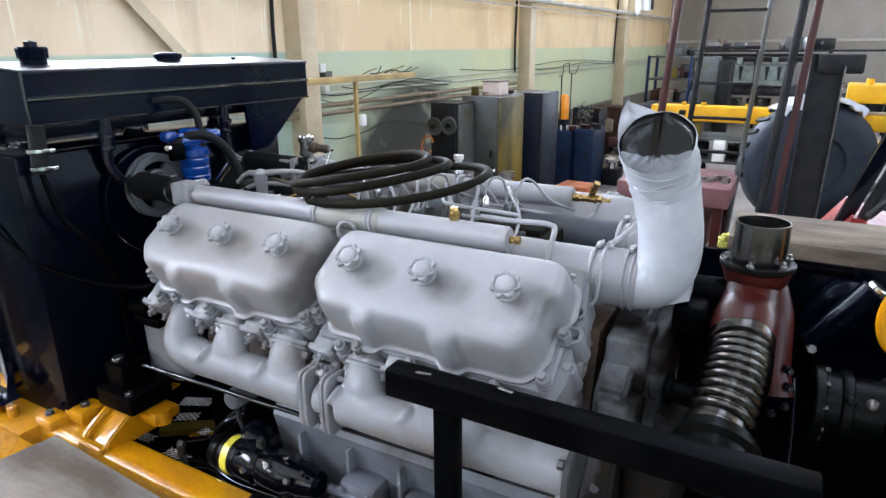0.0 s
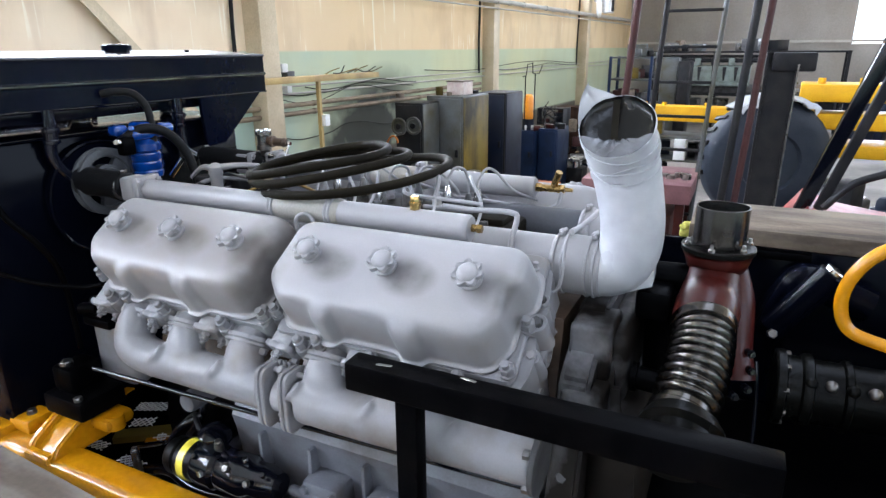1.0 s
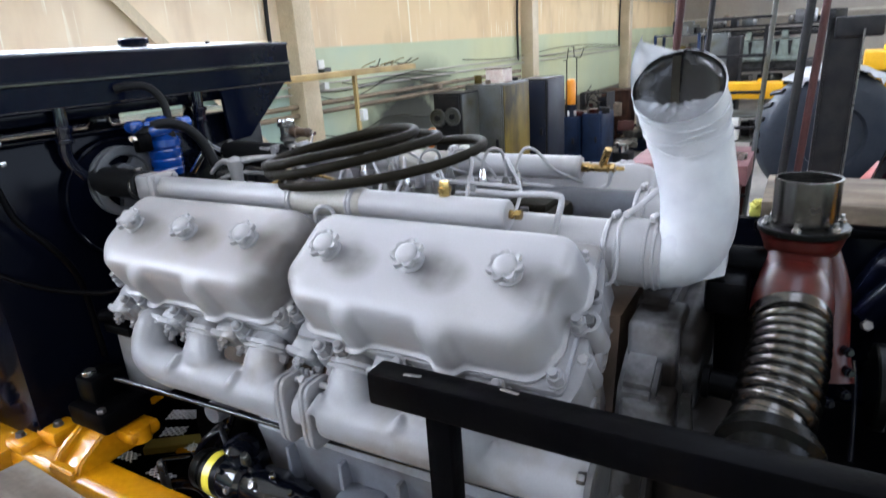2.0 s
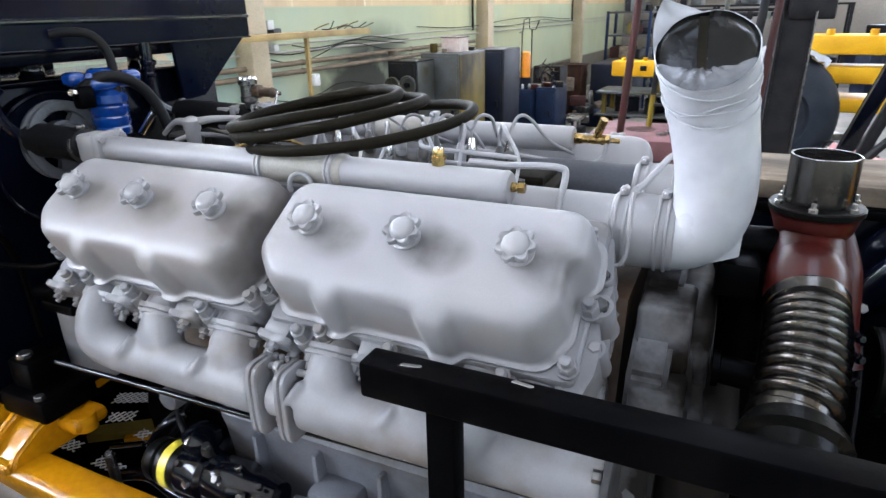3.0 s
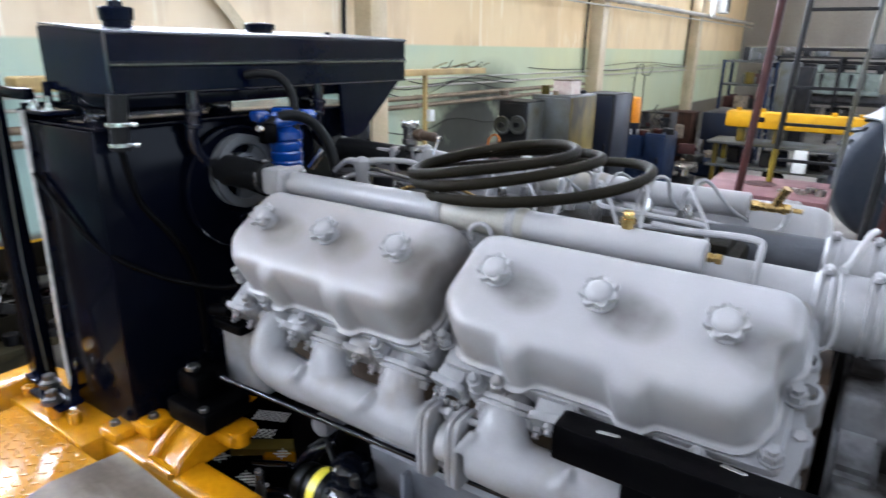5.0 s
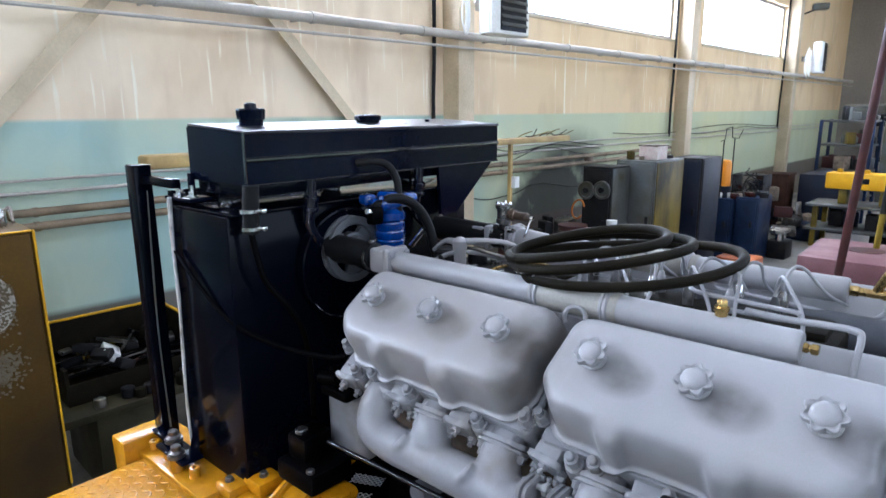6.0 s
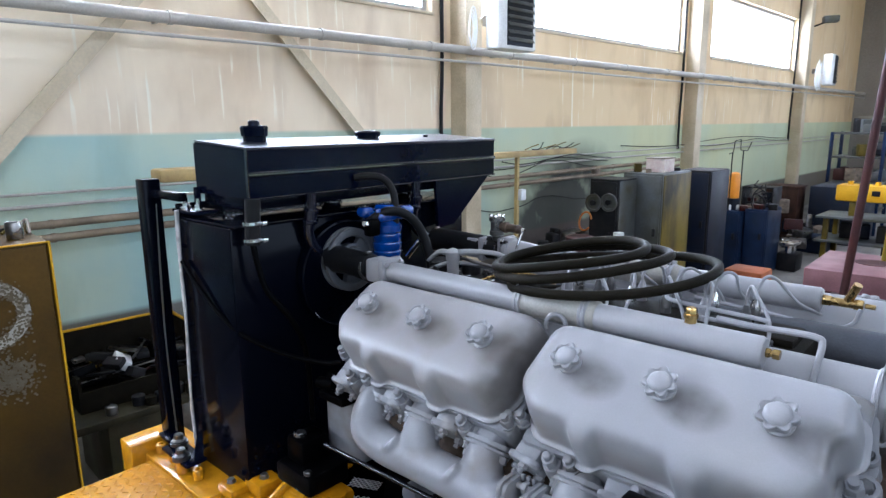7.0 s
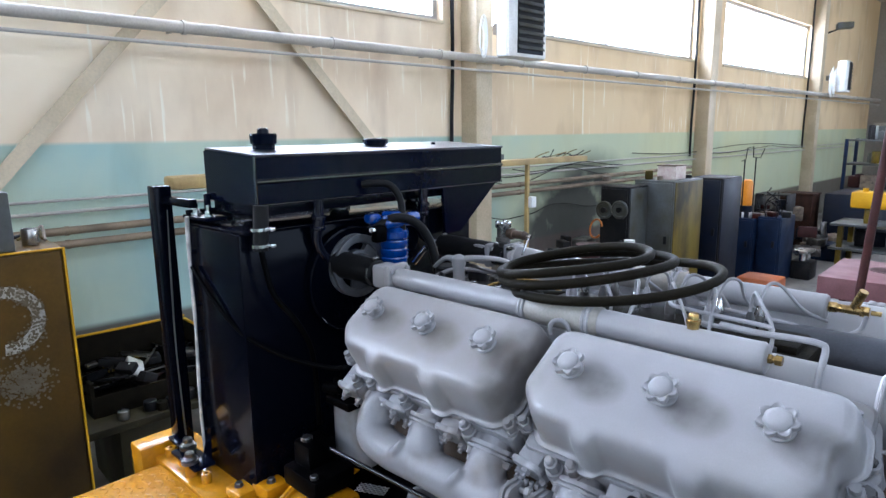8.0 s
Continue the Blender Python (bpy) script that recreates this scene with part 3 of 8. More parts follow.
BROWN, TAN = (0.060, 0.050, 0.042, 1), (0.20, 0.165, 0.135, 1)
BARE_AND_SHADE = []
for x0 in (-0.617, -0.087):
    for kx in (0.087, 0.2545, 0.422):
        # brown to the right of each knob: thin spray plus the knob's shadow, painted
        BARE_AND_SHADE.append((near(x0 + kx + 0.050, 1.205, 1.555), (0.064, 0.045, 0.045), 0.85, BROWN))
# brown at the left cover's right end: grime and shade in one tone
BARE_AND_SHADE.append((near(-0.617 + 0.505, 1.205, 1.51), (0.085, 0.16, 0.16), 0.95, BROWN))
BARE_AND_SHADE.append((near(-0.617 + 0.30, 1.13, 1.47), (0.22, 0.03, 0.03), 0.6, TAN))
BARE_AND_SHADE.append((near(-0.087 + 0.06, 1.12, 1.48), (0.06, 0.04, 0.04), 0.6, TAN))
BARE_AND_SHADE.append((near(-0.087 + 0.235, 1.12, 1.48), (0.07, 0.035, 0.04), 0.6, TAN))
BARE_AND_SHADE.append((near(-0.087 + 0.43, 1.13, 1.50), (0.08, 0.05, 0.04), 0.4, TAN))
# broad tan wash over the left cover, painting in its weaker light
BARE_AND_SHADE.append((near(-0.617 + 0.25, 1.19, 1.52), (0.42, 0.20, 0.20), 0.34, TAN))
COVERPAINT = cover_paint(BARE_AND_SHADE)


def plateau(x, c, half, edge):
    """1 on a span round c, falling off softly at both ends."""
    return 1 / (1 + math.exp((abs(x - c) - half) / edge))


def valve_cover(x0, place, parent, name="valve_cover"):
    """A pressed steel cover: flat lid, a deep front with two pressed ribs, a rolled lip. x0: its end towards the radiator."""
    u0, u1 = 1.108, 1.316
    ring0 = poly_round([(0.508, u1, 0.050), (0.008, u1, 0.045), (-0.004, 1.165, 0.06), (0.038, u0, 0.045), (0.468, u0, 0.060), (0.494, 1.160, 0.03), (0.491, 1.213, 0.03), (0.514, 1.240, 0.03)], step=0.0045)
    mx, mu, hx, hu = 0.254, 1.215, 0.258, 0.107

    def front(x, h):
        """How far the front stands back at x, h from the lip (0) to the lid (1)."""
        fade = 1 / (1 + math.exp((h - 0.86) / 0.04))
        left = 0.004 / (1 + math.exp((x - 0.112) / 0.006))
        mid = 0.002 * plateau(x, 0.23, 0.055, 0.008)
        rib = 0.016 * plateau(x, 0.146, 0.020, 0.0036) + 0.016 * plateau(x, 0.323, 0.024, 0.0038)
        return (left + mid - rib) * fade

    levels = [(-0.009, 0.0), (-0.0095, 0.002), (-0.009, 0.0042), (-0.003, 0.005), (0.0, 0.0075), (0.0005, 0.014), (0.001, 0.026), (0.0015, 0.038), (0.002, 0.050), (0.003, 0.062), (0.0042, 0.073), (0.006, 0.0825), (0.0085, 0.0900), (0.0122, 0.0958), (0.0175, 0.1003), (0.025, 0.1035), (0.040, 0.1062), (0.07, 0.1078)]
    rings = []
    for inset, h in levels:
        ring = []
        for q in ring0:
            px = mx + (q.x - mx) * (hx - inset * 0.9) / hx
            pu = mu + (q.y - mu) * (hu - inset) / hu
            weight = min(1.0, max(0.0, (mu - 0.045 - q.y) / 0.045))
            pu += weight * (front(q.x, h / 0.108) + 0.005 * (h / 0.108) ** 1.6)
            ring.append(place(x0 + px, pu, 1.447 + h))
        rings.append(ring)
    bm = B()
    add_loft(bm, rings)
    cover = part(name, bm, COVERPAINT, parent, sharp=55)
    axis = place(0, 0, 1) - place(0, 0, 0)
    ux, uy, d = frame_of(axis)
    for kx in (0.087, 0.2545, 0.422):
        bm = B()
        c = place(x0 + kx, 1.219, 1.5535)
        add_lathe(bm, c, axis, [(0.0215, 0), (0.0215, 0.005), (0.0180, 0.007), (0.0172, 0.018)], 28)
        turn = random.uniform(0, 1)
        star = []
        for r, h, lobe in ((0.0170, 0.0165, 0.03), (0.0232, 0.0185, 0.12), (0.0254, 0.0210, 0.155), (0.0256, 0.0268, 0.155), (0.0248, 0.0295, 0.15), (0.0230, 0.0297, 0.13), (0.0212, 0.0278, 0.09), (0.0188, 0.0268, 0.03), (0.0178, 0.0284, 0.0), (0.0156, 0.0318, 0.0), (0.0100, 0.0340, 0.0), (0.003, 0.0346, 0.0)):
            star.append([c + d * h + (ux * math.cos(t) + uy * math.sin(t)) * r * (1 + lobe * (1.9 * abs(math.cos(3.5 * t + turn)) ** 1.3 - 1.0)) for t in np.linspace(0, 2 * math.pi, 84, endpoint=False)])
        add_loft(bm, star)
        knob = part("knob", bm, GREY, cover, "seven-lobed grey cover knob", sharp=42)
    return cover


random.seed(3)
for place in (near, far):
    for x0 in (-0.617, -0.087):
        valve_cover(x0, place, engine)
        # cylinder head under the cover
        bm = B()
        ring = rounded(x0 + 0.004, x0 + 0.512, 1.094, 1.362, (0.02, 0.02, 0.012, 0.012), 3)
        add_loft(bm, [[place(x, u, 1.378) for x, u in ring], [place(x, u, 1.440) for x, u in ring], [place(x0 + 0.267 + (x - x0 - 0.267) * 0.985, 1.207 + (u - 1.207) * 0.975, 1.445) for x, u in ring]])
        head = part("cylinder_head", bm, DUSTYGREY, engine)
        axis = place(0, 0, 1) - place(0, 0, 0)
        for hx, hu in ((0.500, 1.115), (0.512, 1.205), (-0.004, 1.131)):
            bm = B()
            c = place(x0 + hx, hu, 1.445)
            add_cyl(bm, c, c + axis * 0.006, 0.016, 18)
            add_hex(bm, c + axis * 0.006, axis, 0.0135, 0.016)
            add_cyl(bm, c + axis * 0.02, c + axis * 0.034, 0.0075, 12)
            part("head_bolt", bm, DUSTYGREY, head)

# block: a tapered body with ribs and covers on its side
bm = B()
add_prism(bm, [(-0.30, y, z) for y, z in ((0.10, 1.60), (0.05, 1.52), (0.06, 1.48), (0.085, 1.30), (0.10, 1.02), (0.64, 1.02), (0.655, 1.30), (0.68, 1.48), (0.72, 1.52), (0.685, 1.60))], (0.76, 0, 0))
block = part("engine_block", bm, BLOCKGREY, engine)
# coloured dark brown so that the gaps between ports look shaded
bm = B()
add_prism(bm, [(-0.60, y, z) for y, z in ((0.12, 1.60), (0.62, 1.60), (0.56, 1.86), (0.18, 1.86))], (1.06, 0, 0))
part("upper_block", bm, RUSTSHADE, block, "brown dusty casting between the ports, coloured dark for shade")
bm = B()
add_prism(bm, [(-0.62, y, z) for y, z in ((0.16, 1.58), (0.12, 1.40), (0.14, 1.05), (0.6, 1.05), (0.6, 1.58))], (0.32, 0, 0))
part("timing_case", bm, BLACKSTEEL, block, "oily black timing case")
for k in range(5):
    bm = B()
    x = -0.21 + 0.142 * k
    add_box(bm, (x, 0.035, 1.15), (x + 0.010, 0.10, 1.50), 0.003)
    part("rib", bm, BLOCKGREY, block)


def manifold(x0, x1, ports, flange_at, name="exhaust_manifold"):
    """A log manifold: a fat pipe along the bank with a broad neck up to each port."""
    y, z, r = -0.040, 1.690, 0.043
    bm = B()
    if flange_at == "right":
        add_tube(bm, [(x0 + 0.045, 0.03, z + 0.090), (x0 + 0.030, -0.012, z + 0.068), (x0 + 0.040, -0.036, z + 0.020), (x0 + 0.095, y, z), (x0 + 0.2, y, z), (x1, y, z)], r, 24, radii=[0.036, 0.041, 0.044, 0.0415, 0.0415, 0.043])
    else:
        add_tube(bm, [(x0, y, z), (x0 + 0.15, y, z), (x1, y, z + 0.008)], r, 24, radii=[0.045, 0.045, 0.045])
    for px in ports:
        rings = []
        for cx, cy, cz, w, k in ((px, 0.030, 1.792, 0.036, 0.030), (px, 0.004, 1.773, 0.037, 0.031), (px + 0.003, -0.016, 1.752, 0.041, 0.033), (px + 0.008, -0.029, 1.730, 0.048, 0.034), (px + 0.014, -0.037, 1.708, 0.057, 0.035), (px + 0.018, -0.040, 1.686, 0.066, 0.034)):
            rings.append([(cx + w * math.copysign(abs(math.cos(a)) ** 0.8, math.cos(a)), cy - k * math.sin(a) * math.sin(0.9), cz + k * math.sin(a) * math.cos(0.9)) for a in np.linspace(0, 2 * math.pi, 28, endpoint=False)])
        add_loft(bm, rings)
        # a raised seam where the neck leaves the log
        add_tube(bm, [(px - 0.030, -0.058, 1.742), (px - 0.040, -0.072, 1.718), (px - 0.058, -0.078, 1.700)], 0.010, 10, radii=[0.006, 0.010, 0.005])
    body = part(name, bm, DUSTYGREY, engine, sharp=0)
    fuse = body.modifiers.new("fuse", "REMESH")
    fuse.mode, fuse.voxel_size, fuse.use_smooth_shade = "VOXEL", 0.0045, True
    soft_ = body.modifiers.new("soften", "SMOOTH")
    soft_.factor, soft_.iterations = 0.5, 9
    for px in ports + ([x0 + 0.045] if flange_at == "right" else []):
        c = Vector((px, 0.002, 1.771))
        rot = Matrix.Translation(c) @ Matrix.Rotation(radians(55), 4, "X") @ Matrix.Rotation(radians(4), 4, "Y")
        for nm, y0, y1, w, hh in (("port_flange", -0.013, -0.006, 0.050, 0.034), ("head_flange", -0.004, 0.006, 0.051, 0.036)):
            bm = B()
            out = poly_round([(w, hh * 0.55, 0.01), (0.02, hh, 0.02), (-0.02, hh, 0.02), (-w, hh * 0.55, 0.01), (-w, -hh * 0.45, 0.01), (-0.02, -hh, 0.02), (0.02, -hh, 0.02), (w, -hh * 0.45, 0.01)], k=4, step=0.05)
            add_loft(bm, [[rot @ Vector((q.x * s, yy, q.y * s)) for q in out] for yy, s in ((y0, 0.95), (y0 + 0.002, 1.0), (y1, 1.0))], shade=False)
            part(nm, bm, DUSTYGREY, body)
        for dx in (-0.040, 0.040):
            bm = B()
            q = rot @ Vector((dx, -0.014, 0.003))
            ax = (rot.to_3x3() @ Vector((0, -1, 0)))
            add_cyl(bm, q, q + ax * 0.003, 0.014, 12)
            add_hex(bm, q + ax * 0.003, ax, 0.0118, 0.011, random.uniform(0, 1))
            add_cyl(bm, q + ax * 0.013, q + ax * 0.026, 0.0065, 10)
            part("nut", bm, DUSTYGREY, body)
    return body


man_a = manifold(-0.522, -0.085, [-0.335, -0.165], "right")
man_b = manifold(0.005, 0.485, [0.040, 0.205, 0.370], "left")
for k, x in enumerate((-0.083, -0.0705, -0.0265, -0.014)):
    bm = B()
    ring = [(0.036 * math.copysign(abs(math.cos(t)) ** 0.4, math.cos(t)), 0.066 * math.copysign(abs(math.sin(t)) ** 0.45, math.sin(t))) for t in np.linspace(0, 2 * math.pi, 48, endpoint=False)]
    add_loft(bm, [[(x + dx, -0.044 + y * s, 1.688 + z * s) for y, z in ring] for dx, s in ((-0.0056, 0.93), (-0.0035, 1.0), (0.0035, 1.0), (0.0056, 0.93))])
    part("flange", bm, DUSTYGREY, man_a if k < 2 else man_b)
bm = B()
add_cyl(bm, (-0.055, -0.04, 1.690), (-0.025, -0.04, 1.690), 0.036)
part("joint_pipe", bm, GREY, man_a)
for z in (1.742, 1.638):
    bm = B()
    add_cyl(bm, (-0.095, -0.04, z), (0.012, -0.04, z), 0.006, 10)
    add_hex(bm, (-0.052, -0.04, z), (1, 0, 0), 0.012, 0.010)
    add_hex(bm, (-0.032, -0.04, z), (1, 0, 0), 0.012, 0.010)
    part("flange_bolt", bm, GREY, man_a)


def water_pipe(side, parent):
    """The pipe along the inner side of a bank, in two lengths with a sleeve between them."""
    y = 0.168 if side == "near" else 2 * MID - 0.168
    z = 2.020
    bm = B()
    add_lathe(bm, (-0.630, y, z), (1, 0, 0), [(0.025, 0), (0.026, 0.01), (0.026, 0.42), (0.0265, 0.43)], 28)
    pipe = part("water_pipe", bm, GREY, parent)
    bm = B()
    add_lathe(bm, (-0.040, y, z), (1, 0, 0), [(0.027, 0), (0.027, 0.300), (0.0275, 0.306), (0.024, 0.312), (0.008, 0.3135)], 28)
    part("water_pipe_end", bm, GREY, pipe)
    bm = B()
    add_lathe(bm, (-0.215, y, z), (1, 0, 0), [(0.027, 0), (0.0295, 0.004), (0.030, 0.05), (0.029, 0.1), (0.030, 0.186), (0.0275, 0.190)], 28)
    sleeve = part("rubber_sleeve", bm, SLEEVE, pipe, "overpainted rubber sleeve")
    for x in (-0.203, -0.050):
        bm = B()
        add_lathe(bm, (x - 0.008, y, z), (1, 0, 0), [(0.0305, 0), (0.0335, 0.002), (0.0335, 0.006), (0.0315, 0.008), (0.0335, 0.010), (0.0335, 0.015), (0.0305, 0.017)], 28)
        add_box(bm, (x - 0.007, y - 0.014, z + 0.031), (x + 0.007, y + 0.014, z + 0.043), 0.003)
        add_cyl(bm, (x, y - 0.024, z + 0.037), (x, y + 0.022, z + 0.037), 0.004, 10)
        part("hose_clamp", bm, GREY, sleeve)
    bm = B()
    for x, r, h in ((-0.632, 0.040, 0.022),):
        add_box(bm, (x, y - 0.036, z - 0.036), (x + h, y + 0.036, z + 0.036), 0.007)
        add_box(bm, (x - 0.055, y - 0.030, z - 0.032), (x, y + 0.030, z + 0.030), 0.010)
        for dy in (-0.026, 0.026):
            add_hex(bm, (x + h, y + dy, z + 0.022), (1, 0, 0), 0.008, 0.007)
    part("pipe_flange", bm, GREY, pipe)
    return pipe


pipe_near = water_pipe("near", engine)
pipe_far = water_pipe("far", engine)
bm = B()
add_hex(bm, (0.150, 0.168, 2.046), (0, 0, 1), 0.011, 0.010)
add_cyl(bm, (0.150, 0.168, 2.055), (0.150, 0.168, 2.062), 0.0125, 16)
add_hex(bm, (0.150, 0.168, 2.062), (0, 0, 1), 0.0095, 0.012)
part("plug", bm, BRASS, pipe_near, "brass plug")
bm = B()
add_hex(bm, (0.274, 0.168, 2.022), (1, 0, 0), 0.0085, 0.007)
add_cyl(bm, (0.281, 0.168, 2.022), (0.286, 0.168, 2.022), 0.006, 12)
add_hex(bm, (0.285, 0.168, 2.022), (1, 0, 0), 0.0092, 0.010)
part("end_plug", bm, BRASS, pipe_near, "brass end plug")
yf = 2 * MID - 0.168
bm = B()
add_hex(bm, (0.274, yf, 2.022), (1, 0, 0), 0.012, 0.016)
add_cyl(bm, (0.29, yf, 2.022), (0.345, yf, 2.022), 0.009, 16)
add_hex(bm, (0.330, yf, 2.022), (1, 0, 0), 0.012, 0.016)
add_cyl(bm, (0.318, yf, 2.028), (0.334, yf - 0.01, 2.066), 0.0085, 16)
add_cyl(bm, (0.348, yf, 2.022), (0.366, yf, 2.022), 0.005, 10)
part("drain_valve", bm, BRASS, pipe_far, "brass drain cock")


# a much darker grey, for the far intake pipe only
INTAKEDARK = material("dark_grey_far_pipe", (0.046, 0.049, 0.058), 0.45, second=(0.030, 0.029, 0.029), scale=6, amount=0.7, grain=200, bump=0.1, spec=0.3)


def intake_pipe(side, parent):
    y = 0.262 if side == "near" else 2 * MID - 0.262
    z = 1.945
    bm = B()
    add_tube(bm, [(-0.50, y, z - 0.01), (-0.2, y, z - 0.005), (0.1, y, z), (0.45, y, z)], 0.053, 32, radii=[0.05, 0.053, 0.053])
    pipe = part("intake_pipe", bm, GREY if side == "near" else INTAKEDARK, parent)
    bm = B()
    add_lathe(bm, (0.415, y, z), (1, 0, 0), [(0.054, 0), (0.058, 0.004), (0.0585, 0.04), (0.058, 0.095), (0.054, 0.10)], 36)
    sleeve = part("intake_sleeve", bm, GREY, pipe)
    for x in (0.424, 0.440, 0.487, 0.501):
        bm = B()
        add_lathe(bm, (x - 0.004, y, z), (1, 0, 0), [(0.0575, 0), (0.0612, 0.001), (0.0618, 0.003), (0.0612, 0.005), (0.0575, 0.006)], 40)
        part("clamp_band", bm, GREY, sleeve)
    for x in (0.430, 0.493):
        bm = B()
        add_box(bm, (x - 0.007, y - 0.014, z + 0.058), (x + 0.007, y + 0.006, z + 0.070), 0.003)
        add_cyl(bm, (x, y - 0.024, z + 0.066), (x, y + 0.014, z + 0.066), 0.0035, 10)
        part("clamp_bolt", bm, GREY, sleeve)
    return pipe


intake_near = intake_pipe("near", engine)
intake_far = intake_pipe("far", engine)

# ---------------------------------------------------------------- elbows, wrapped in film
def elbow(y, lean, label, group):
    ob = thing("intake_elbow", (0.55, y, 1.9), label, "pipe", group)
    z = 1.945
    bm = B()
    c, n = Vector((0.525, y - 0.045 * lean, z + 0.273)), Vector((-0.05, -0.74, 0.67)).normalized()
    lip = c + n * 0.004
    run = spline([(0.485, y, z), (0.512, y, z), (0.540, y, z + 0.014), (0.556, y, z + 0.048), (0.557, y, z + 0.10), (0.548, y - 0.003, z + 0.155), (0.536, y - 0.014, z + 0.212), lip], 7)
    last = len(run) - 1
    axis_, rings = None, []
    for i, p in enumerate(run):
        f = i / last
        d = (run[min(i + 1, last)] - run[max(i - 1, 0)]).normalized()
        d = d.lerp(n, max(0.0, (f - 0.62) / 0.38) ** 1.3).normalized()
        axis_ = Vector((0, 1, 0)) if axis_ is None else (axis_ - d * axis_.dot(d)).normalized()
        other = d.cross(axis_)
        r = float(np.interp(f, [0, 0.28, 0.45, 0.6, 0.75, 0.9, 1], [0.0545, 0.0565, 0.0575, 0.0580, 0.0595, 0.0625, 0.0648]))
        wrinkle = 0.0013 * max(0.0, min(1.0, (f - 0.76) * 9)) * min(1.0, (1 - f) * 14)
        rings.append([p + (axis_ * math.cos(t) + other * math.sin(t)) * (r + wrinkle * (math.sin(3 * t + 55 * f) + math.sin(5 * t - 130 * f))) for t in np.linspace(0, 2 * math.pi, 64, endpoint=False)])
    skins = rings
    add_loft(bm, skins, caps=False)
    part("elbow", bm, FILM, ob)
    # the mouth: a slanted collar with a taut film over it
    bm = B()
    add_lathe(bm, c - n * 0.05, n, [(0.0630, 0.044), (0.0654, 0.046), (0.0661, 0.050), (0.0658, 0.0565), (0.0648, 0.0580), (0.0640, 0.0565)], 56, lobes=7, lobe=0.008, caps=False)
    part("film_collar", bm, FILM, ob, "crumpled white stretch film")
    # a shallow dish; its depth is only in the near-black colour
    bm = B()
    ux, uy, _ = frame_of(n)
    rings = []
    for r, h, wob in ((0.0644, 0.0575, 0.0), (0.0628, 0.053, 0.0006), (0.0590, 0.0485, 0.0011), (0.053, 0.0450, 0.0016), (0.046, 0.0420, 0.0006), (0.032, 0.0400, 0.0), (0.016, 0.0390, 0.0), (0.0005, 0.0386, 0.0)):
        rings.append([c - n * 0.05 + (ux * math.cos(t) + uy * math.sin(t)) * r + n * (h + 0.35 * wob * (math.sin(5 * t + 60 * r) + 0.7 * math.sin(9 * t - 90 * r))) for t in np.linspace(0, 2 * math.pi, 60, endpoint=False)])
    add_loft(bm, rings, caps=False)
    part("mouth", bm, MOUTHFILM, ob, "shallow film dish coloured near-black like a deep open mouth")
    bm = B()
    lean_in = Vector((1, 0, 0)) - n * n.x
    rise_in = n.cross(lean_in).normalized()
    add_loft(bm, [[c - n * 0.05 + lean_in * (-0.016 + 0.008 * g * g + w) + rise_in * (0.057 - 0.085 * g) + n * (0.0550 - 0.0145 * math.sin(2.2 * g) + e) for w, e in ((0.0, 0.0), (0.012, 0.0), (0.012, 0.0006), (0.0, 0.0006))] for g in (0.0, 0.25, 0.5, 0.75, 1.0)], shade=False)
    part("strap", bm, HOSE, ob, "dull olive strap under the film")
    # film sagging over the lower lip and up one side of the mouth
    down = (Vector((0, 0, -1)) + n * n.z).normalized()
    side = n.cross(down)
    for nm, mid_t, span, edge in (("film_sag", 0.12, 1.26, 0.019),):
        bm = B()
        rings = []
        for k in range(29):
            f = k / 28 * 2 - 1
            t = mid_t + span * f
            out = down * math.cos(t) + side * math.sin(t)
            w = max(0.001, 0.0650 - (edge + 0.002 * math.sin(7 * t)) / max(0.2, math.cos(span * f)))
            ring = []
            for j in range(7):
                g = j / 6
                ring.append(c - n * 0.05 + out * (0.0650 - w * g) + n * (0.0580 - 0.016 * g * g * w / 0.048 + 0.0016 * math.sin(17 * t + 4 * g) * g))
            ring += [p - n * 0.0012 for p in ring[::-1]]
            rings.append(ring)
        add_loft(bm, rings)
        part(nm, bm, THINFILM, ob, "thin wrinkled film sagging into the mouth")
    for k, (f, thick) in enumerate(((0.875, 0.0008), (0.905, 0.0011), (0.935, 0.0009), (0.96, 0.0011))):
        i = int(f * last)
        lo, hi = skins[i - 1], skins[i + 1]
        bm = B()
        pts = []
        for j in range(0, 64, 2):
            g = 0.5 + 0.5 * math.sin((1 + k % 3) * 2 * math.pi * j / 64 + 1.9 * k)
            q = lo[j].lerp(hi[j], g)
            pts.append(run[i] + (q - run[i]) * 1.012)
        add_tube(bm, pts + pts[:1], thick, 6, n=2)
        part("film_fold", bm, FILM, ob)
    bm = B()
    add_loft(bm, [[(0.550 + 0.012 * f, y - 0.020 + 0.050 * f, z - 0.040 + 0.004 * math.sin(7 * f)), (0.604, y - 0.006 + 0.046 * f, z - 0.022 + 0.010 * f), (0.606 - 0.006 * f, y + 0.02 * f + 0.010, z + 0.05 + 0.055 * f), (0.590, y + 0.026 * f, z + 0.07 + 0.03 * f)] for f in (0.0, 0.25, 0.5, 0.75, 1.0)], shade=False)
    part("film_skirt", bm, FILM, ob, "hanging flap of film")
    # a pointed corner of film drawn up from the rim
    bm = B()
    rings = []
    apex = c + Vector((-0.060, 0.024, 0.077))
    for k in range(25):
        f = k / 24 * 2 - 1
        t = radians(238 - 52 * f)
        foot_ = c + (down * math.cos(t) + side * math.sin(t)) * 0.0655 - n * 0.002
        reach = max(0.0, 1 - abs(f) ** 0.9)
        ring = []
        for j in range(9):
            g = j / 8 * reach
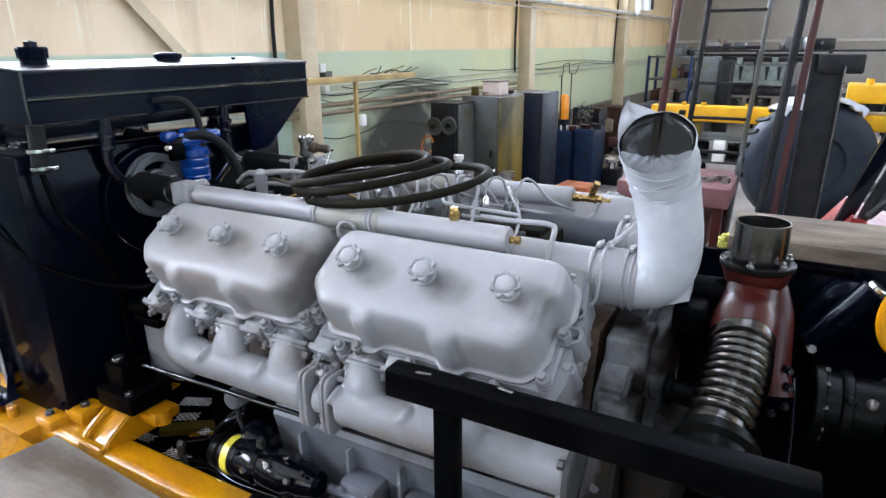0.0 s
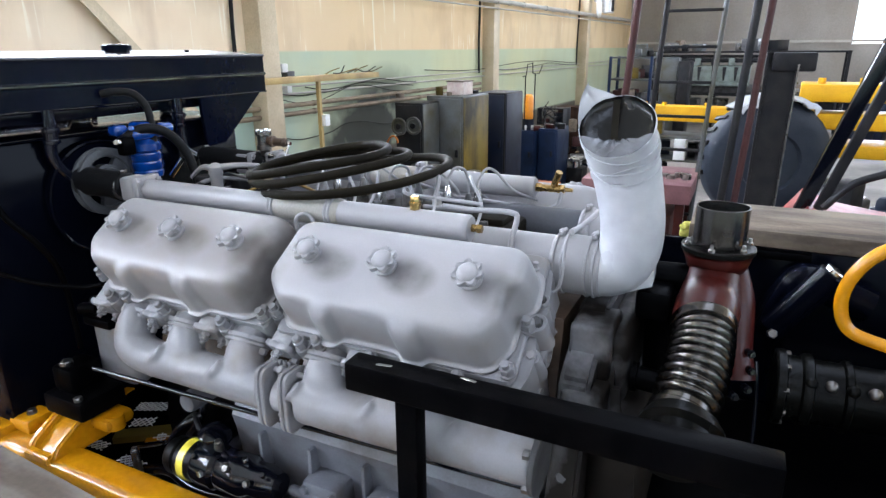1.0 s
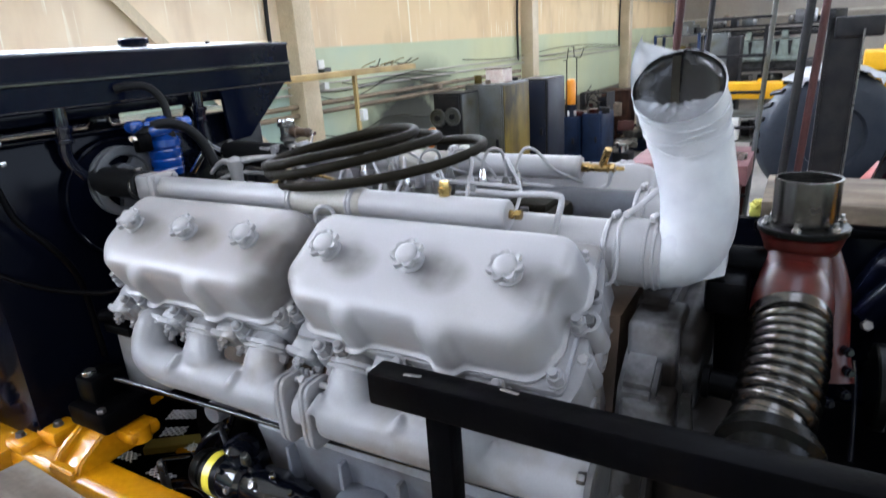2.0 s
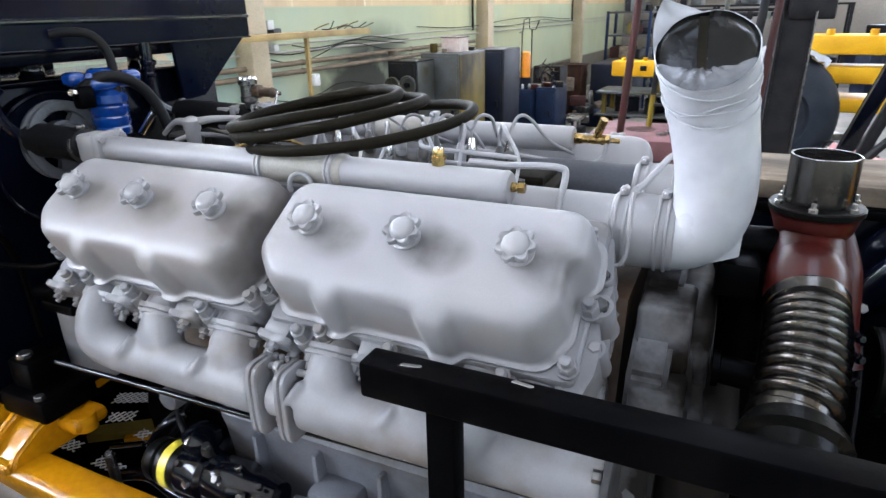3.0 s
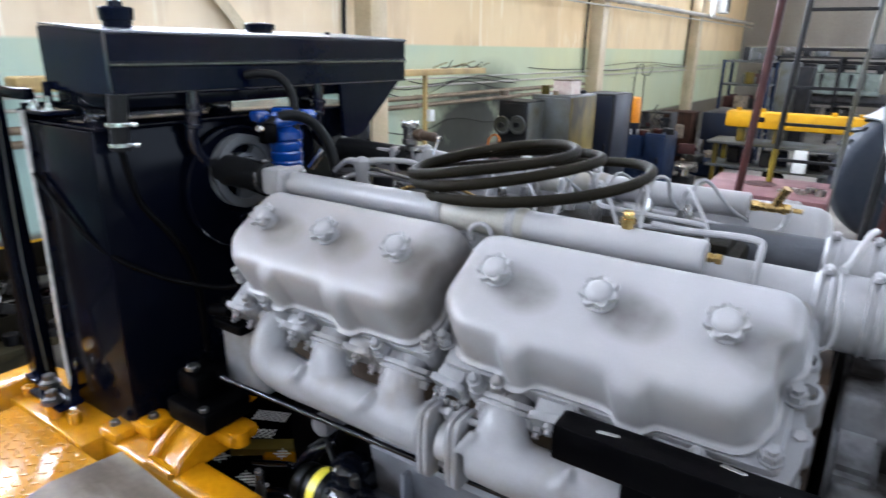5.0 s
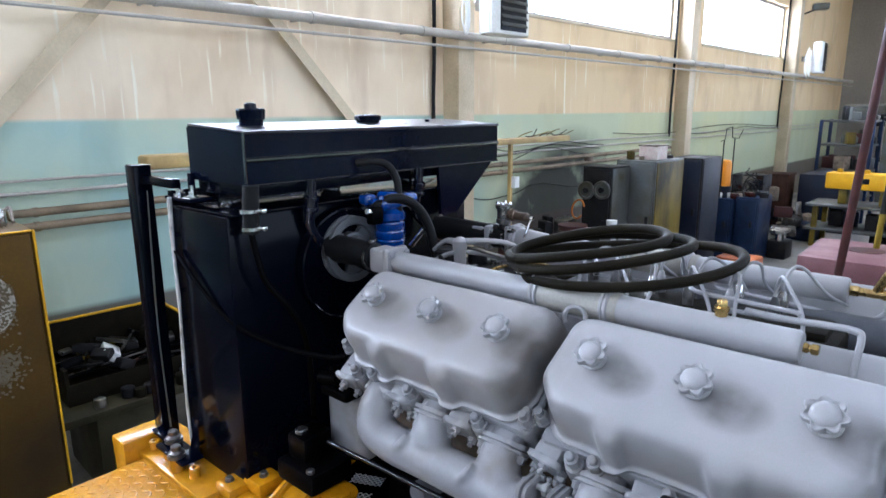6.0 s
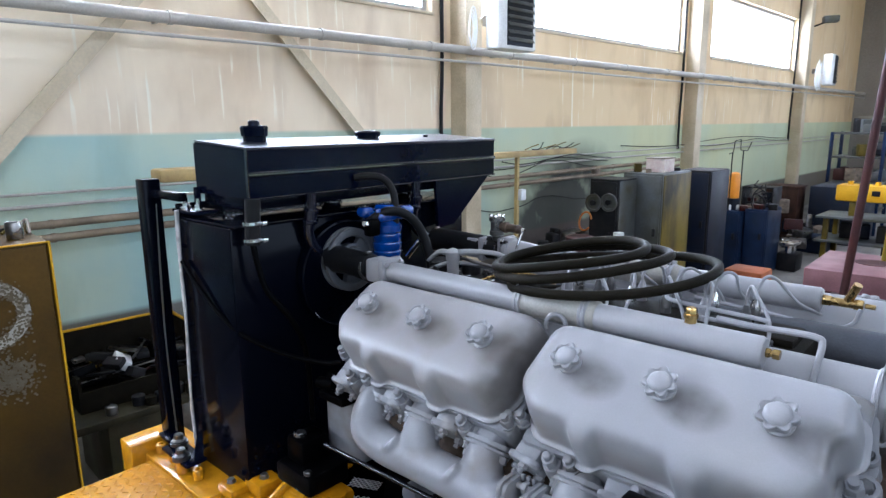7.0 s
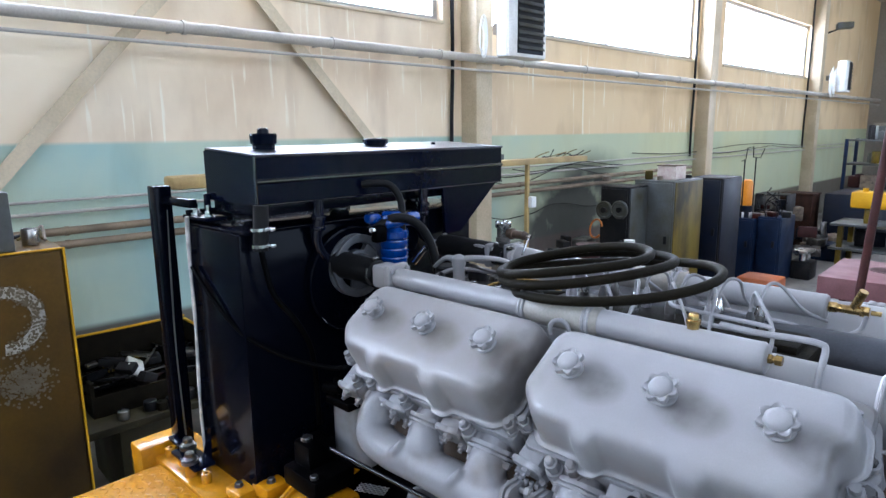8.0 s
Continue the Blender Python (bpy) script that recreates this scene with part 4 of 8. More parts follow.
            fold = 0.0045 * math.sin(9 * f + 3.0 * g) * math.sin(math.pi * min(1.0, j / 8 + 0.15)) * reach
            ring.append(foot_.lerp(apex, g) + Vector((0.4, 0.9, 0.1)) * fold + (foot_ - c) * 0.16 * math.sin(math.pi * g))
        ring += [p + Vector((0.0006, 0.0014, 0.0)) for p in ring[::-1]]
        rings.append(ring)
    add_loft(bm, rings)
    part("film_flap", bm, FILM, ob, "loose corner of film")
    return ob


elbow(0.262, 1.0, "steel elbow wrapped in white stretch film, mouth open upwards", "air elbows")

# ---------------------------------------------------------------- flywheel housing
bm = B()
sec = [(0.02, 1.20), (0.02, 1.50), (0.10, 1.78), (0.24, 1.90), (0.50, 1.90), (0.64, 1.78), (0.72, 1.50), (0.72, 1.20)]
add_prism(bm, [(0.476, y, min(z, 1.878)) for y, z in sec], (0.058, 0, 0))
bmesh.ops.bevel(bm, geom=list(bm.edges), offset=0.008, segments=2, affect="EDGES")
housing = part("flywheel_housing", bm, HOUSINGPAINT, engine, "grey casting turning near-black in a ragged edge")
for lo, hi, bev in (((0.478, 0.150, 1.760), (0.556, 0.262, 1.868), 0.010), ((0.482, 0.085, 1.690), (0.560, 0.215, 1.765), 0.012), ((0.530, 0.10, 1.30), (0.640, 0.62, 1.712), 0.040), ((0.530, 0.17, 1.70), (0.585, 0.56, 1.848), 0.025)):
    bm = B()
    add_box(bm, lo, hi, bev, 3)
    part("housing_cover", bm, HOUSINGPAINT, housing)
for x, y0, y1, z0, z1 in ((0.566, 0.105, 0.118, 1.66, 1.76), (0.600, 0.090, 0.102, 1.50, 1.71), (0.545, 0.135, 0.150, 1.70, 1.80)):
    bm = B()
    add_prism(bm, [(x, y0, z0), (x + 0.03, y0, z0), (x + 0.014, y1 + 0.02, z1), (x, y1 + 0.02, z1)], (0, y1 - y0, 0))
    part("housing_rib", bm, HOUSINGPAINT, housing)
for y, z in ((0.10, 1.715), (0.06, 1.60)):
    bm = B()
    add_hex(bm, (0.500, y, z), (0.2, -0.8, 0.6), 0.011, 0.014)
    part("housing_nut", bm, GREYDARK, housing)
bm = B()
add_hex(bm, (0.538, 0.196, 1.842), (0, -0.8, 0.6), 0.010, 0.016)
part("housing_bolt", bm, GREY, housing)

# ---------------------------------------------------------------- exhaust outlet with bellows
outlet = thing("exhaust_outlet", (0.706, 0.38, 1.80), "red-oxide exhaust casting with a bare steel pipe and a corrugated bellows", "exhaust")
bm = B()
add_lathe(bm, (0.706, 0.381, 1.985), (0, 0, 1), [(0.0475, 0), (0.0485, 0.004), (0.0485, 0.073), (0.0485, 0.0755), (0.0455, 0.0755), (0.0455, 0.0)], 48, caps=False)
part("steel_pipe", bm, OUTLETSTEEL, outlet, "bare welded steel pipe")
bm = B()
add_lathe(bm, (0.706, 0.381, 1.968), (0, 0, 1), [(0.04, 0.003), (0.066, 0.003), (0.068, 0.005), (0.068, 0.013), (0.066, 0.015), (0.046, 0.015)], 40)
flange = part("outlet_flange", bm, DARKCAST, outlet, "dark gasket flange")
for k in range(6):
    t = radians(20 + 60 * k)
    bm = B()
    add_hex(bm, (0.706 + 0.058 * math.cos(t), 0.381 + 0.058 * math.sin(t), 1.983), (0, 0, 1), 0.0065, 0.006)
    add_cyl(bm, (0.706 + 0.058 * math.cos(t), 0.381 + 0.058 * math.sin(t), 1.988), (0.706 + 0.058 * math.cos(t), 0.381 + 0.058 * math.sin(t), 1.997), 0.0035, 8)
    part("flange_nut", bm, STEEL, flange)
bm = B()
add_tube(bm, [(0.706, 0.381, 1.971), (0.706, 0.379, 1.955), (0.705, 0.372, 1.925), (0.703, 0.335, 1.892), (0.702, 0.285, 1.880), (0.70, 0.235, 1.862)], 0.056, 32, radii=[0.066, 0.060, 0.050, 0.054, 0.058, 0.056])
add_tube(bm, [(0.735, 0.385, 1.945), (0.752, 0.36, 1.88), (0.762, 0.33, 1.79), (0.770, 0.31, 1.74)], 0.03, 20, radii=[0.026, 0.032, 0.030, 0.034])
part("casting", bm, RED, outlet)
for x, y, z in ((0.788, 0.300, 1.800), (0.792, 0.290, 1.770), (0.790, 0.276, 1.738), (0.770, 0.268, 1.722)):
    bm = B()
    add_cyl(bm, (x - 0.006, y + 0.010, z), (x, y - 0.002, z + 0.002), 0.008, 12)
    add_hex(bm, (x, y - 0.002, z + 0.002), (0.4, -0.9, 0.2), 0.006, 0.007)
    part("casting_nut", bm, GLOSSBLACK, outlet)
p0, p1 = Vector((0.70, 0.248, 1.868)), Vector((0.70, 0.030, 1.752))
d = (p1 - p0).normalized()
L = (p1 - p0).length * 0.76
bend = Vector((0.012, 0.010, 0.014))


def bellows_axis(h):
    f = h / L
    return p0 + d * h + bend * (4 * f * (1 - f)) * 0.6 - Vector((0.010, 0, 0)) * f


prof = [(0.047, -0.004), (0.057, 0.0), (0.0585, 0.004), (0.0560, 0.022), (0.048, 0.026)]
for k in range(9):
    st = (L - 0.034) / 9
    z0 = 0.028 + st * k
    prof += [(0.0465, z0 + st * 0.05), (0.0540, z0 + st * 0.28), (0.0562, z0 + st * 0.5), (0.0540, z0 + st * 0.72), (0.0465, z0 + st * 0.95)]
prof += [(0.047, L), (0.0535, L + 0.004), (0.0545, L + 0.020), (0.050, L + 0.024)]
bm = B()
rings = []
for r, h in prof:
    q = bellows_axis(h)
    way = (bellows_axis(h + 0.01) - bellows_axis(h - 0.01)).normalized()
    side_ = (Vector((1, 0, 0)) - way * way.x).normalized()
    up_ = way.cross(side_)
    rings.append([q + (side_ * math.cos(t) + up_ * math.sin(t)) * r for t in np.linspace(0, 2 * math.pi, 44, endpoint=False)])
add_loft(bm, rings)
part("bellows", bm, BELLOWS, outlet, "bright corrugated steel bellows")
bm = B()
add_lathe(bm, bellows_axis(L) + d * 0.014, d, [(0.050, 0), (0.058, 0.003), (0.059, 0.012), (0.066, 0.016), (0.068, 0.026), (0.056, 0.034), (0.054, 0.07), (0.045, 0.09)], 36, lobes=3, lobe=0.03)
part("lower_clamp", bm, DARKCAST, outlet, "oily cast lower flange")
for q, nm in ((Vector((0.702, 0.222, 1.908)), "top_clamp_bolt"), (Vector((0.70, 0.040, 1.808)), "bottom_clamp_bolt")):
    bm = B()
    add_cyl(bm, q + Vector((0, 0.003, -0.006)), q + Vector((0, -0.003, 0.002)), 0.011, 16)
    add_hex(bm, q, (0, -0.46, 0.88), 0.009, 0.009)
    part(nm, bm, CHROME, outlet)

# ---------------------------------------------------------------- radiator
radiator = thing("radiator", (-1.0, 0.4, 1.42), "black enamelled radiator with a long header tank and two filler caps", "radiator")
bm = B()
# header tank: an oblong box over a recessed plate
x0, x1 = -1.132, -0.858
out = [(-0.082, 2.335), (0.912, 2.335), (0.912, 2.211), (-0.082, 2.211)]
add_prism(bm, [(x0, y, z) for y, z in out], (x1 - x0, 0, 0))
for v in bm.verts:
    if v.co.z > 2.33 and v.co.x < -1.0:
        v.co.z += 0.016
bmesh.ops.bevel(bm, geom=list(bm.edges), offset=0.004, segments=2, affect="EDGES")
tank = part("header_tank", bm, BLACK, radiator)
bm = B()
add_box(bm, (-1.118, -0.068, 2.180), (-0.884, 0.640, 2.213), 0.003)
part("lower_tank_plate", bm, COREBLACK, tank)
bm = B()
add_tube(bm, [(x1 - 0.001, -0.082, 2.2115), (x1 - 0.0012, 0.30, 2.2112), (x1 - 0.001, 0.60, 2.2116), (x1 - 0.001, 0.912, 2.2114)], 0.0028, 8, n=3)
part("lower_weld", bm, SEAMGLOSS, tank)
bm = B()
add_prism(bm, [(x1 - 0.003, -0.078, 2.3362), (x0 + 0.003, -0.078, 2.3522), (x0 + 0.003, 0.908, 2.3522), (x1 - 0.003, 0.908, 2.3362)], (0, 0, 0.003))
part("tank_top", bm, LID, tank, "dusty black enamelled top plate")
bm = B()
add_prism(bm, [(x1 - 0.004, -0.081, 2.282), (x1 + 0.006, -0.081, 2.274), (x1 + 0.006, -0.081, 2.270), (x1 - 0.004, -0.081, 2.262)], (0, 0.99, 0))
part("seam", bm, SEAMGLOSS, tank)
bm = B()
add_tube(bm, [(x1 - 0.001, -0.082 + 0.1 * k, 2.3345 + 0.0006 * (k % 2)) for k in range(11)][:10] + [(x1 - 0.001, 0.912, 2.3345)], 0.0042, 10, n=2)
part("weld_bead", bm, SEAMGLOSS, tank)
bm = B()
add_tube(bm, [(x1 - 0.001, -0.082, 2.334), (x1 - 0.0008, -0.083, 2.25), (x1 - 0.001, -0.082, 2.212)], 0.004, 10, n=4)
part("corner_weld", bm, SEAMGLOSS, tank)
for y, hh in ((0.046, 0.062), (0.456, 0.034)):
    bm = B()
    c = (-1.026, y, 2.342)
    add_lathe(bm, c, (0, 0, 1), [(0.030, 0), (0.031, 0.004), (0.031, 0.020), (0.036, 0.022), (0.038, 0.046), (0.035, 0.050), (0.016, 0.051), (0.0155, 0.062), (0.010, 0.065)] if hh > 0.05 else [(0.034, 0), (0.034, 0.012), (0.041, 0.013), (0.042, 0.026), (0.036, 0.030), (0.01, 0.032)], 36, lobes=12, lobe=0.015)
    part("filler_cap", bm, BLACK, tank, "black screw filler cap")
bm = B()
add_cyl(bm, (-1.0, 0.70, 2.335), (-1.0, 0.70, 2.355), 0.008, 12)
part("breather", bm, BLACK, tank)
bm = B()
add_box(bm, (-1.205, -0.118, 1.36), (-0.900, 0.78, 2.1385), 0.006)
core = part("core_casing", bm, COREBLACK, radiator)
bm = B()
add_box(bm, (-1.200, -0.116, 2.1390), (-0.872, 0.778, 2.1450), 0.002)
# added strip at the back, closing the gap so that it stays dark
add_box(bm, (-1.200, -0.116, 2.1445), (-1.190, 0.47, 2.1795), 0.002)
part("top_ledge", bm, COREBLACK, core, "glossy black ledge under the header tank")
bm = B()
add_tube(bm, [(-0.8715, -0.10, 2.1445), (-0.8712, 0.20, 2.1448), (-0.8715, 0.50, 2.1444), (-0.8715, 0.775, 2.1446)], 0.0022, 8, n=3)
part("ledge_edge", bm, GLOSSBLACK, core)
for y in (-0.03, 0.30, 0.62):
    bm = B()
    add_lathe(bm, (-1.03, y, 2.1448), (0, 0, 1), [(0.034, 0), (0.030, 0.006), (0.030, 0.030), (0.034, 0.036)], 20)
    part("tank_neck", bm, GLOSSBLACK, tank)
bm = B()
add_lathe(bm, (-0.900, 0.226, 1.965), (1, 0, 0), [(0.150, -0.004), (0.158, -0.004), (0.160, 0.006), (0.158, 0.030), (0.154, 0.034), (0.150, 0.030)], 56)
part("fan_shroud", bm, COREBLACK, core, "black rolled shroud ring")
bm = B()
add_prism(bm, [(-0.872, 0.880, 2.210), (-0.872, 0.600, 2.210), (-0.872, 0.612, 2.052), (-0.872, 0.690, 2.056)], (0.012, 0, 0))
part("gusset", bm, BLACK, core)
for x, y, top in ((-1.368, -0.122, 2.243),):
    bm = B()
    add_box(bm, (x, y - 0.03, 1.38), (x + 0.055, y + 0.02, top), 0.004)
    post = part("side_post", bm, COREBLACK, radiator)
    bm = B()
    add_tube(bm, [(x + 0.054, y + 0.002, 2.17), (x + 0.054, y - 0.006, 1.95), (x + 0.054, y - 0.011, 1.73), (x + 0.054, y - 0.006, 1.45)], 0.003, 8, radii=[0.0022, 0.0036, 0.0028, 0.0034])
    part("scuffed_edge", bm, DULLGREY, post, "rubbed bare grey edge")
    bm = B()
    add_box(bm, (x + 0.05, y - 0.012, 2.19), (-1.13, y + 0.012, 2.215), 0.004)
    part("top_bar", bm, COREBLACK, radiator)
bm = B()
add_tube(bm, [(-1.159, -0.131, 2.165), (-1.164, -0.131, 2.08), (-1.166, -0.131, 1.987), (-1.162, -0.132, 1.90), (-1.166, -0.131, 1.832), (-1.175, -0.131, 1.70), (-1.181, -0.131, 1.61), (-1.182, -0.131, 1.55), (-1.174, -0.131, 1.40)], 0.005, 10, radii=[0.0062, 0.0060, 0.0042, 0.0056, 0.0040, 0.0052, 0.0036, 0.0046, 0.0032])
part("edge_strip", bm, SCRAPED, core, "bare bright edge strip")

# ---------------------------------------------------------------- black support beam
support = thing("support_stand", (0.45, -0.10, 1.0), "black painted angle-steel support beam on a square post", "support")
bm = B()
add_box(bm, (0.167, -0.128, 1.800), (0.825, -0.082, 1.853), 0.005)
beam = part("beam", bm, BLACKSTEEL, support)
for x, y, turn in ((0.235, -0.108, 12), (0.380, -0.092, -6)):
    bm = B()
    ring = poly_round([(-0.015, -0.003, 0.003), (0.013, -0.0035, 0.003), (0.016, 0.002, 0.003), (-0.012, 0.0035, 0.003)], k=3, step=0.02)
    m = Matrix.Translation((x, y, 1.8531)) @ Matrix.Rotation(radians(turn), 4, "Z")
    add_loft(bm, [[m @ Vector((q.x, q.y, 0)) for q in ring], [m @ Vector((q.x * 0.95, q.y * 0.9, 0.0008)) for q in ring]])
    part("bare_spot", bm, STEEL, beam, "worn bright spot")
bm = B()
add_box(bm, (0.262, -0.125, 1.05), (0.302, -0.090, 1.802), 0.003)
part("post", bm, BLACKSTEEL, support)

# thin rod beside the manifold
bm = B()
add_tube(bm, [(-0.672, -0.026, 1.594), (-0.155, -0.026, 1.609), (0.09, -0.024, 1.615), (0.45, -0.020, 1.622)], 0.0055, 12)
part("linkage_rod", bm, GLOSSBLACK, engine, "black linkage rod")

# ---------------------------------------------------------------- hose coil
coil = thing("hydraulic_hose_coil", (-0.10, 0.31, 2.05), "dusty black hydraulic hose coiled in three loops", "hose")
E1, E2 = Vector((0.869, 0.495, 0)), Vector((-0.495, 0.869, 0))
# each turn: sideways place, radius, height, rise to the side, rise to the back; the last row ends the third turn
TURNS = [(0.034, 0.240, 2.066, 0.022, -0.002), (-0.036, 0.195, 2.089, 0.022, -0.004), (-0.068, 0.166, 2.108, 0.025, -0.002), (-0.078, 0.146, 2.112, 0.022, 0.0)]


def coil_point(turn):
    k = min(2, int(turn))
    f = turn - k
    side, r, z, rise, back = [u + (v - u) * f for u, v in zip(TURNS[k], TURNS[k + 1])]
    t = 2 * math.pi * turn + 3.7
    return Vector((-0.096, 0.313, z)) + E1 * (side + r * math.cos(t)) + E2 * r * 0.74 * math.sin(t) + Vector((0, 0, rise * math.cos(t) + back * math.sin(t) + 0.003 * math.sin(2.3 * t)))


for k in range(3):
    bm = B()
    add_tube(bm, [coil_point(k + j / 40) - Vector((0, 0, 0.30 * max(0.0, -j / 40) ** 1.2 + (0.055 * (max(0, j - 30) / 14) ** 2 if k == 2 else 0.0))) for j in range(-10 if k == 0 else 0, 45 if k == 2 else 41)], 0.0102, 16, n=2)
    part("hose_loop", bm, HOSE, coil)

# ---------------------------------------------------------------- front of the engine: pump, pulley, hoses
PY, PZ = 0.226, 2.010
bm = B()
add_lathe(bm, (-0.875, PY, PZ), (1, 0, 0), [(0.068, 0.030), (0.068, 0.0), (0.088, 0.0), (0.092, 0.004), (0.092, 0.012), (0.084, 0.017), (0.084, 0.021), (0.092, 0.026), (0.092, 0.036), (0.088, 0.038), (0.071, 0.036), (0.068, 0.030)], 56, caps=False)
pulley = part("pulley", bm, PULLEY, engine, "dull grey pulley rim")
bm = B()
add_lathe(bm, (-0.872, PY, PZ), (1, 0, 0), [(0.02, 0), (0.046, 0.0), (0.047, 0.028), (0.040, 0.031), (0.036, 0.05), (0.02, 0.05)], 32)
part("hub", bm, PULLEY, pulley)
for k in range(3):
    t = radians(35 + 120 * k)
    ra, tb = Vector((0, math.cos(t), math.sin(t))), Vector((0, -math.sin(t), math.cos(t)))
    o = Vector((-0.862, PY, PZ))
    bm = B()
    add_prism(bm, [o + ra * 0.040 - tb * 0.024, o + ra * 0.070 - tb * 0.034, o + ra * 0.070 + tb * 0.034, o + ra * 0.040 + tb * 0.024], (0.016, 0, 0))
    part("spoke", bm, PULLEY, pulley)
bm = B()
add_cyl(bm, (-0.83, PY, PZ - 0.01), (-0.60, 0.24, 1.96), 0.035, 20)
part("pulley_shaft", bm, BLACKSTEEL, pulley)

pump = thing("blue_pump", (-0.78, 0.34, 1.99), "small blue enamelled pump with ribbed body and black hoses", "pump")
P = Vector((-0.055, -0.034, 0.034))
bm = B()
add_lathe(bm, Vector((-0.74, 0.352, 1.975)) + P, (0, 0, 1), [(0.03, 0), (0.040, 0.004), (0.043, 0.02), (0.040, 0.024), (0.043, 0.03), (0.043, 0.045), (0.040, 0.049), (0.043, 0.054), (0.043, 0.07), (0.040, 0.074), (0.045, 0.08), (0.045, 0.098), (0.036, 0.108), (0.03, 0.112)], 32)
part("pump_body", bm, BLUE, pump)
for lo, hi in (((-0.785, 0.292, 2.085), (-0.70, 0.415, 2.118)), ((-0.79, 0.275, 2.095), (-0.745, 0.318, 2.128)), ((-0.735, 0.38, 2.095), (-0.695, 0.428, 2.126)), ((-0.765, 0.32, 2.105), (-0.705, 0.378, 2.134))):
    bm = B()
    add_box(bm, Vector(lo) + P, Vector(hi) + P, 0.014, 4)
    part("pump_head", bm, BLUE, pump)
for y in (0.295, 0.318, 0.39, 0.412):
    bm = B()
    add_hex(bm, Vector((-0.712, y, 2.116)) + P, (0, 0, 1), 0.008, 0.010)
    part("pump_bolt", bm, BLUE, pump)
bm = B()
add_box(bm, Vector((-0.735, 0.258, 2.05)) + P, Vector((-0.705, 0.30, 2.10)) + P, 0.008)
part("valve_block", bm, BLACKSTEEL, pump)
bm = B()
add_hex(bm, Vector((-0.715, 0.255, 2.088)) + P, (0.3, -1, 0.2), 0.009, 0.012)
part("union_nut", bm, CHROME, pump)
bm = B()
add_cyl(bm, Vector((-0.70, 0.395, 1.975)) + P, Vector((-0.665, 0.412, 2.025)) + P, 0.008, 12)
part("spill_pipe", bm, CHROME, pump)
for nm, pts, r in (("pump_hose", [(-0.735, 0.275, 2.085), (-0.705, 0.325, 2.116), (-0.680, 0.385, 2.098), (-0.660, 0.425, 2.035), (-0.640, 0.440, 1.93)], 0.0135),
                   ("tank_hose", [(-0.852, 0.252, 2.243), (-0.825, 0.275, 2.248), (-0.795, 0.310, 2.240), (-0.772, 0.328, 2.195), (-0.765, 0.325, 2.11)], 0.0105)):
    bm = B()
    add_tube(bm, [Vector(p) + (P if nm == "pump_hose" else Vector((0, 0, 0))) for p in pts], r, 12)
    part(nm, bm, RUBBER, pump, "black rubber hose")

# hoses and pipes between water pipes and header tank
for y, x0, x1 in ((0.168, -0.868, -0.690), (2 * MID - 0.168, -0.840, -0.556)):
    joint = thing("radiator_hose", (x0, y, 1.97), "black rubber radiator hose with clamps and a bent steel pipe", "hose", "radiator hoses")
    bm = B()
    w = x1 - x0
    add_lathe(bm, (x0, y, 2.022), (1, 0, 0), [(0.030, 0), (0.0375, 0.003), (0.038, 0.04), (0.036, w * 0.5), (0.034, w - 0.03), (0.0335, w - 0.004), (0.028, w)], 28)
    part("rubber_hose", bm, RUBBER, joint)
    bm = B()
    add_tube(bm, [(x0 + 0.03, y, 2.018), (x0 - 0.005, y - 0.012, 2.024), (-0.878, y - 0.045, 2.055), (-0.874, y - 0.066, 2.10), (-0.862, y - 0.066, 2.155), (-0.858, y - 0.066, 2.215)], 0.015, 16)
    part("bent_pipe", bm, SEAMGLOSS, joint)
    for x in (x0 + 0.006, x1 - 0.018):
        bm = B()
        add_lathe(bm, (x, y, 2.018), (1, 0, 0), [(0.034, 0), (0.039 if x < x0 + 0.02 else 0.0357, 0.001), (0.039 if x < x0 + 0.02 else 0.0357, 0.008), (0.034, 0.009)], 28)
        add_box(bm, (x, y - 0.010, 2.055), (x + 0.009, y + 0.010, 2.063), 0.002)
        part("hose_clamp", bm, DARKSTEEL, joint)
    bm = B()
    add_lathe(bm, (-0.866, y - 0.066, 2.130), (0.2, 0, 1), [(0.018, 0), (0.0215, 0.003), (0.0215, 0.010), (0.018, 0.012), (0.018, 0.03), (0.0215, 0.032), (0.0215, 0.04), (0.018, 0.042)], 20)
    part("pipe_union", bm, SEAMGLOSS, joint)

# thermostat housing and lever on the far bank
thermo = thing("thermostat_housing", (-0.55, 0.57, 1.985), "grey thermostat casting with a dull steel cock", "thermostat")
bm = B()
add_lathe(bm, (-0.545, 0.572, 2.022), (1, 0, 0), [(0.030, 0), (0.040, 0.004), (0.040, 0.018), (0.034, 0.022), (0.032, 0.06), (0.026, 0.12), (0.024, 0.28)], 26)
part("casting", bm, GREY, thermo)
bm = B()
add_box(bm, (-0.556, 0.534, 1.985), (-0.545, 0.612, 2.062), 0.004)
part("flange", bm, DUSTYGREY, thermo)
for dy, dz in ((-0.030, 0.030), (0.030, 0.030), (-0.030, -0.028)):
    bm = B()
    add_hex(bm, (-0.545, 0.572 + dy, 2.022 + dz), (1, 0, 0), 0.009, 0.010)
    add_cyl(bm, (-0.536, 0.572 + dy, 2.022 + dz), (-0.524, 0.572 + dy, 2.022 + dz), 0.005, 8)
    part("flange_nut", bm, STEEL, thermo)
bm = B()
add_lathe(bm, (-0.572, 0.555, 2.050), (0, 0, 1), [(0.012, 0), (0.014, 0.014), (0.022, 0.018), (0.022, 0.030), (0.019, 0.032), (0.019, 0.058), (0.024, 0.060), (0.024, 0.070), (0.018, 0.073), (0.008, 0.074)], 22)
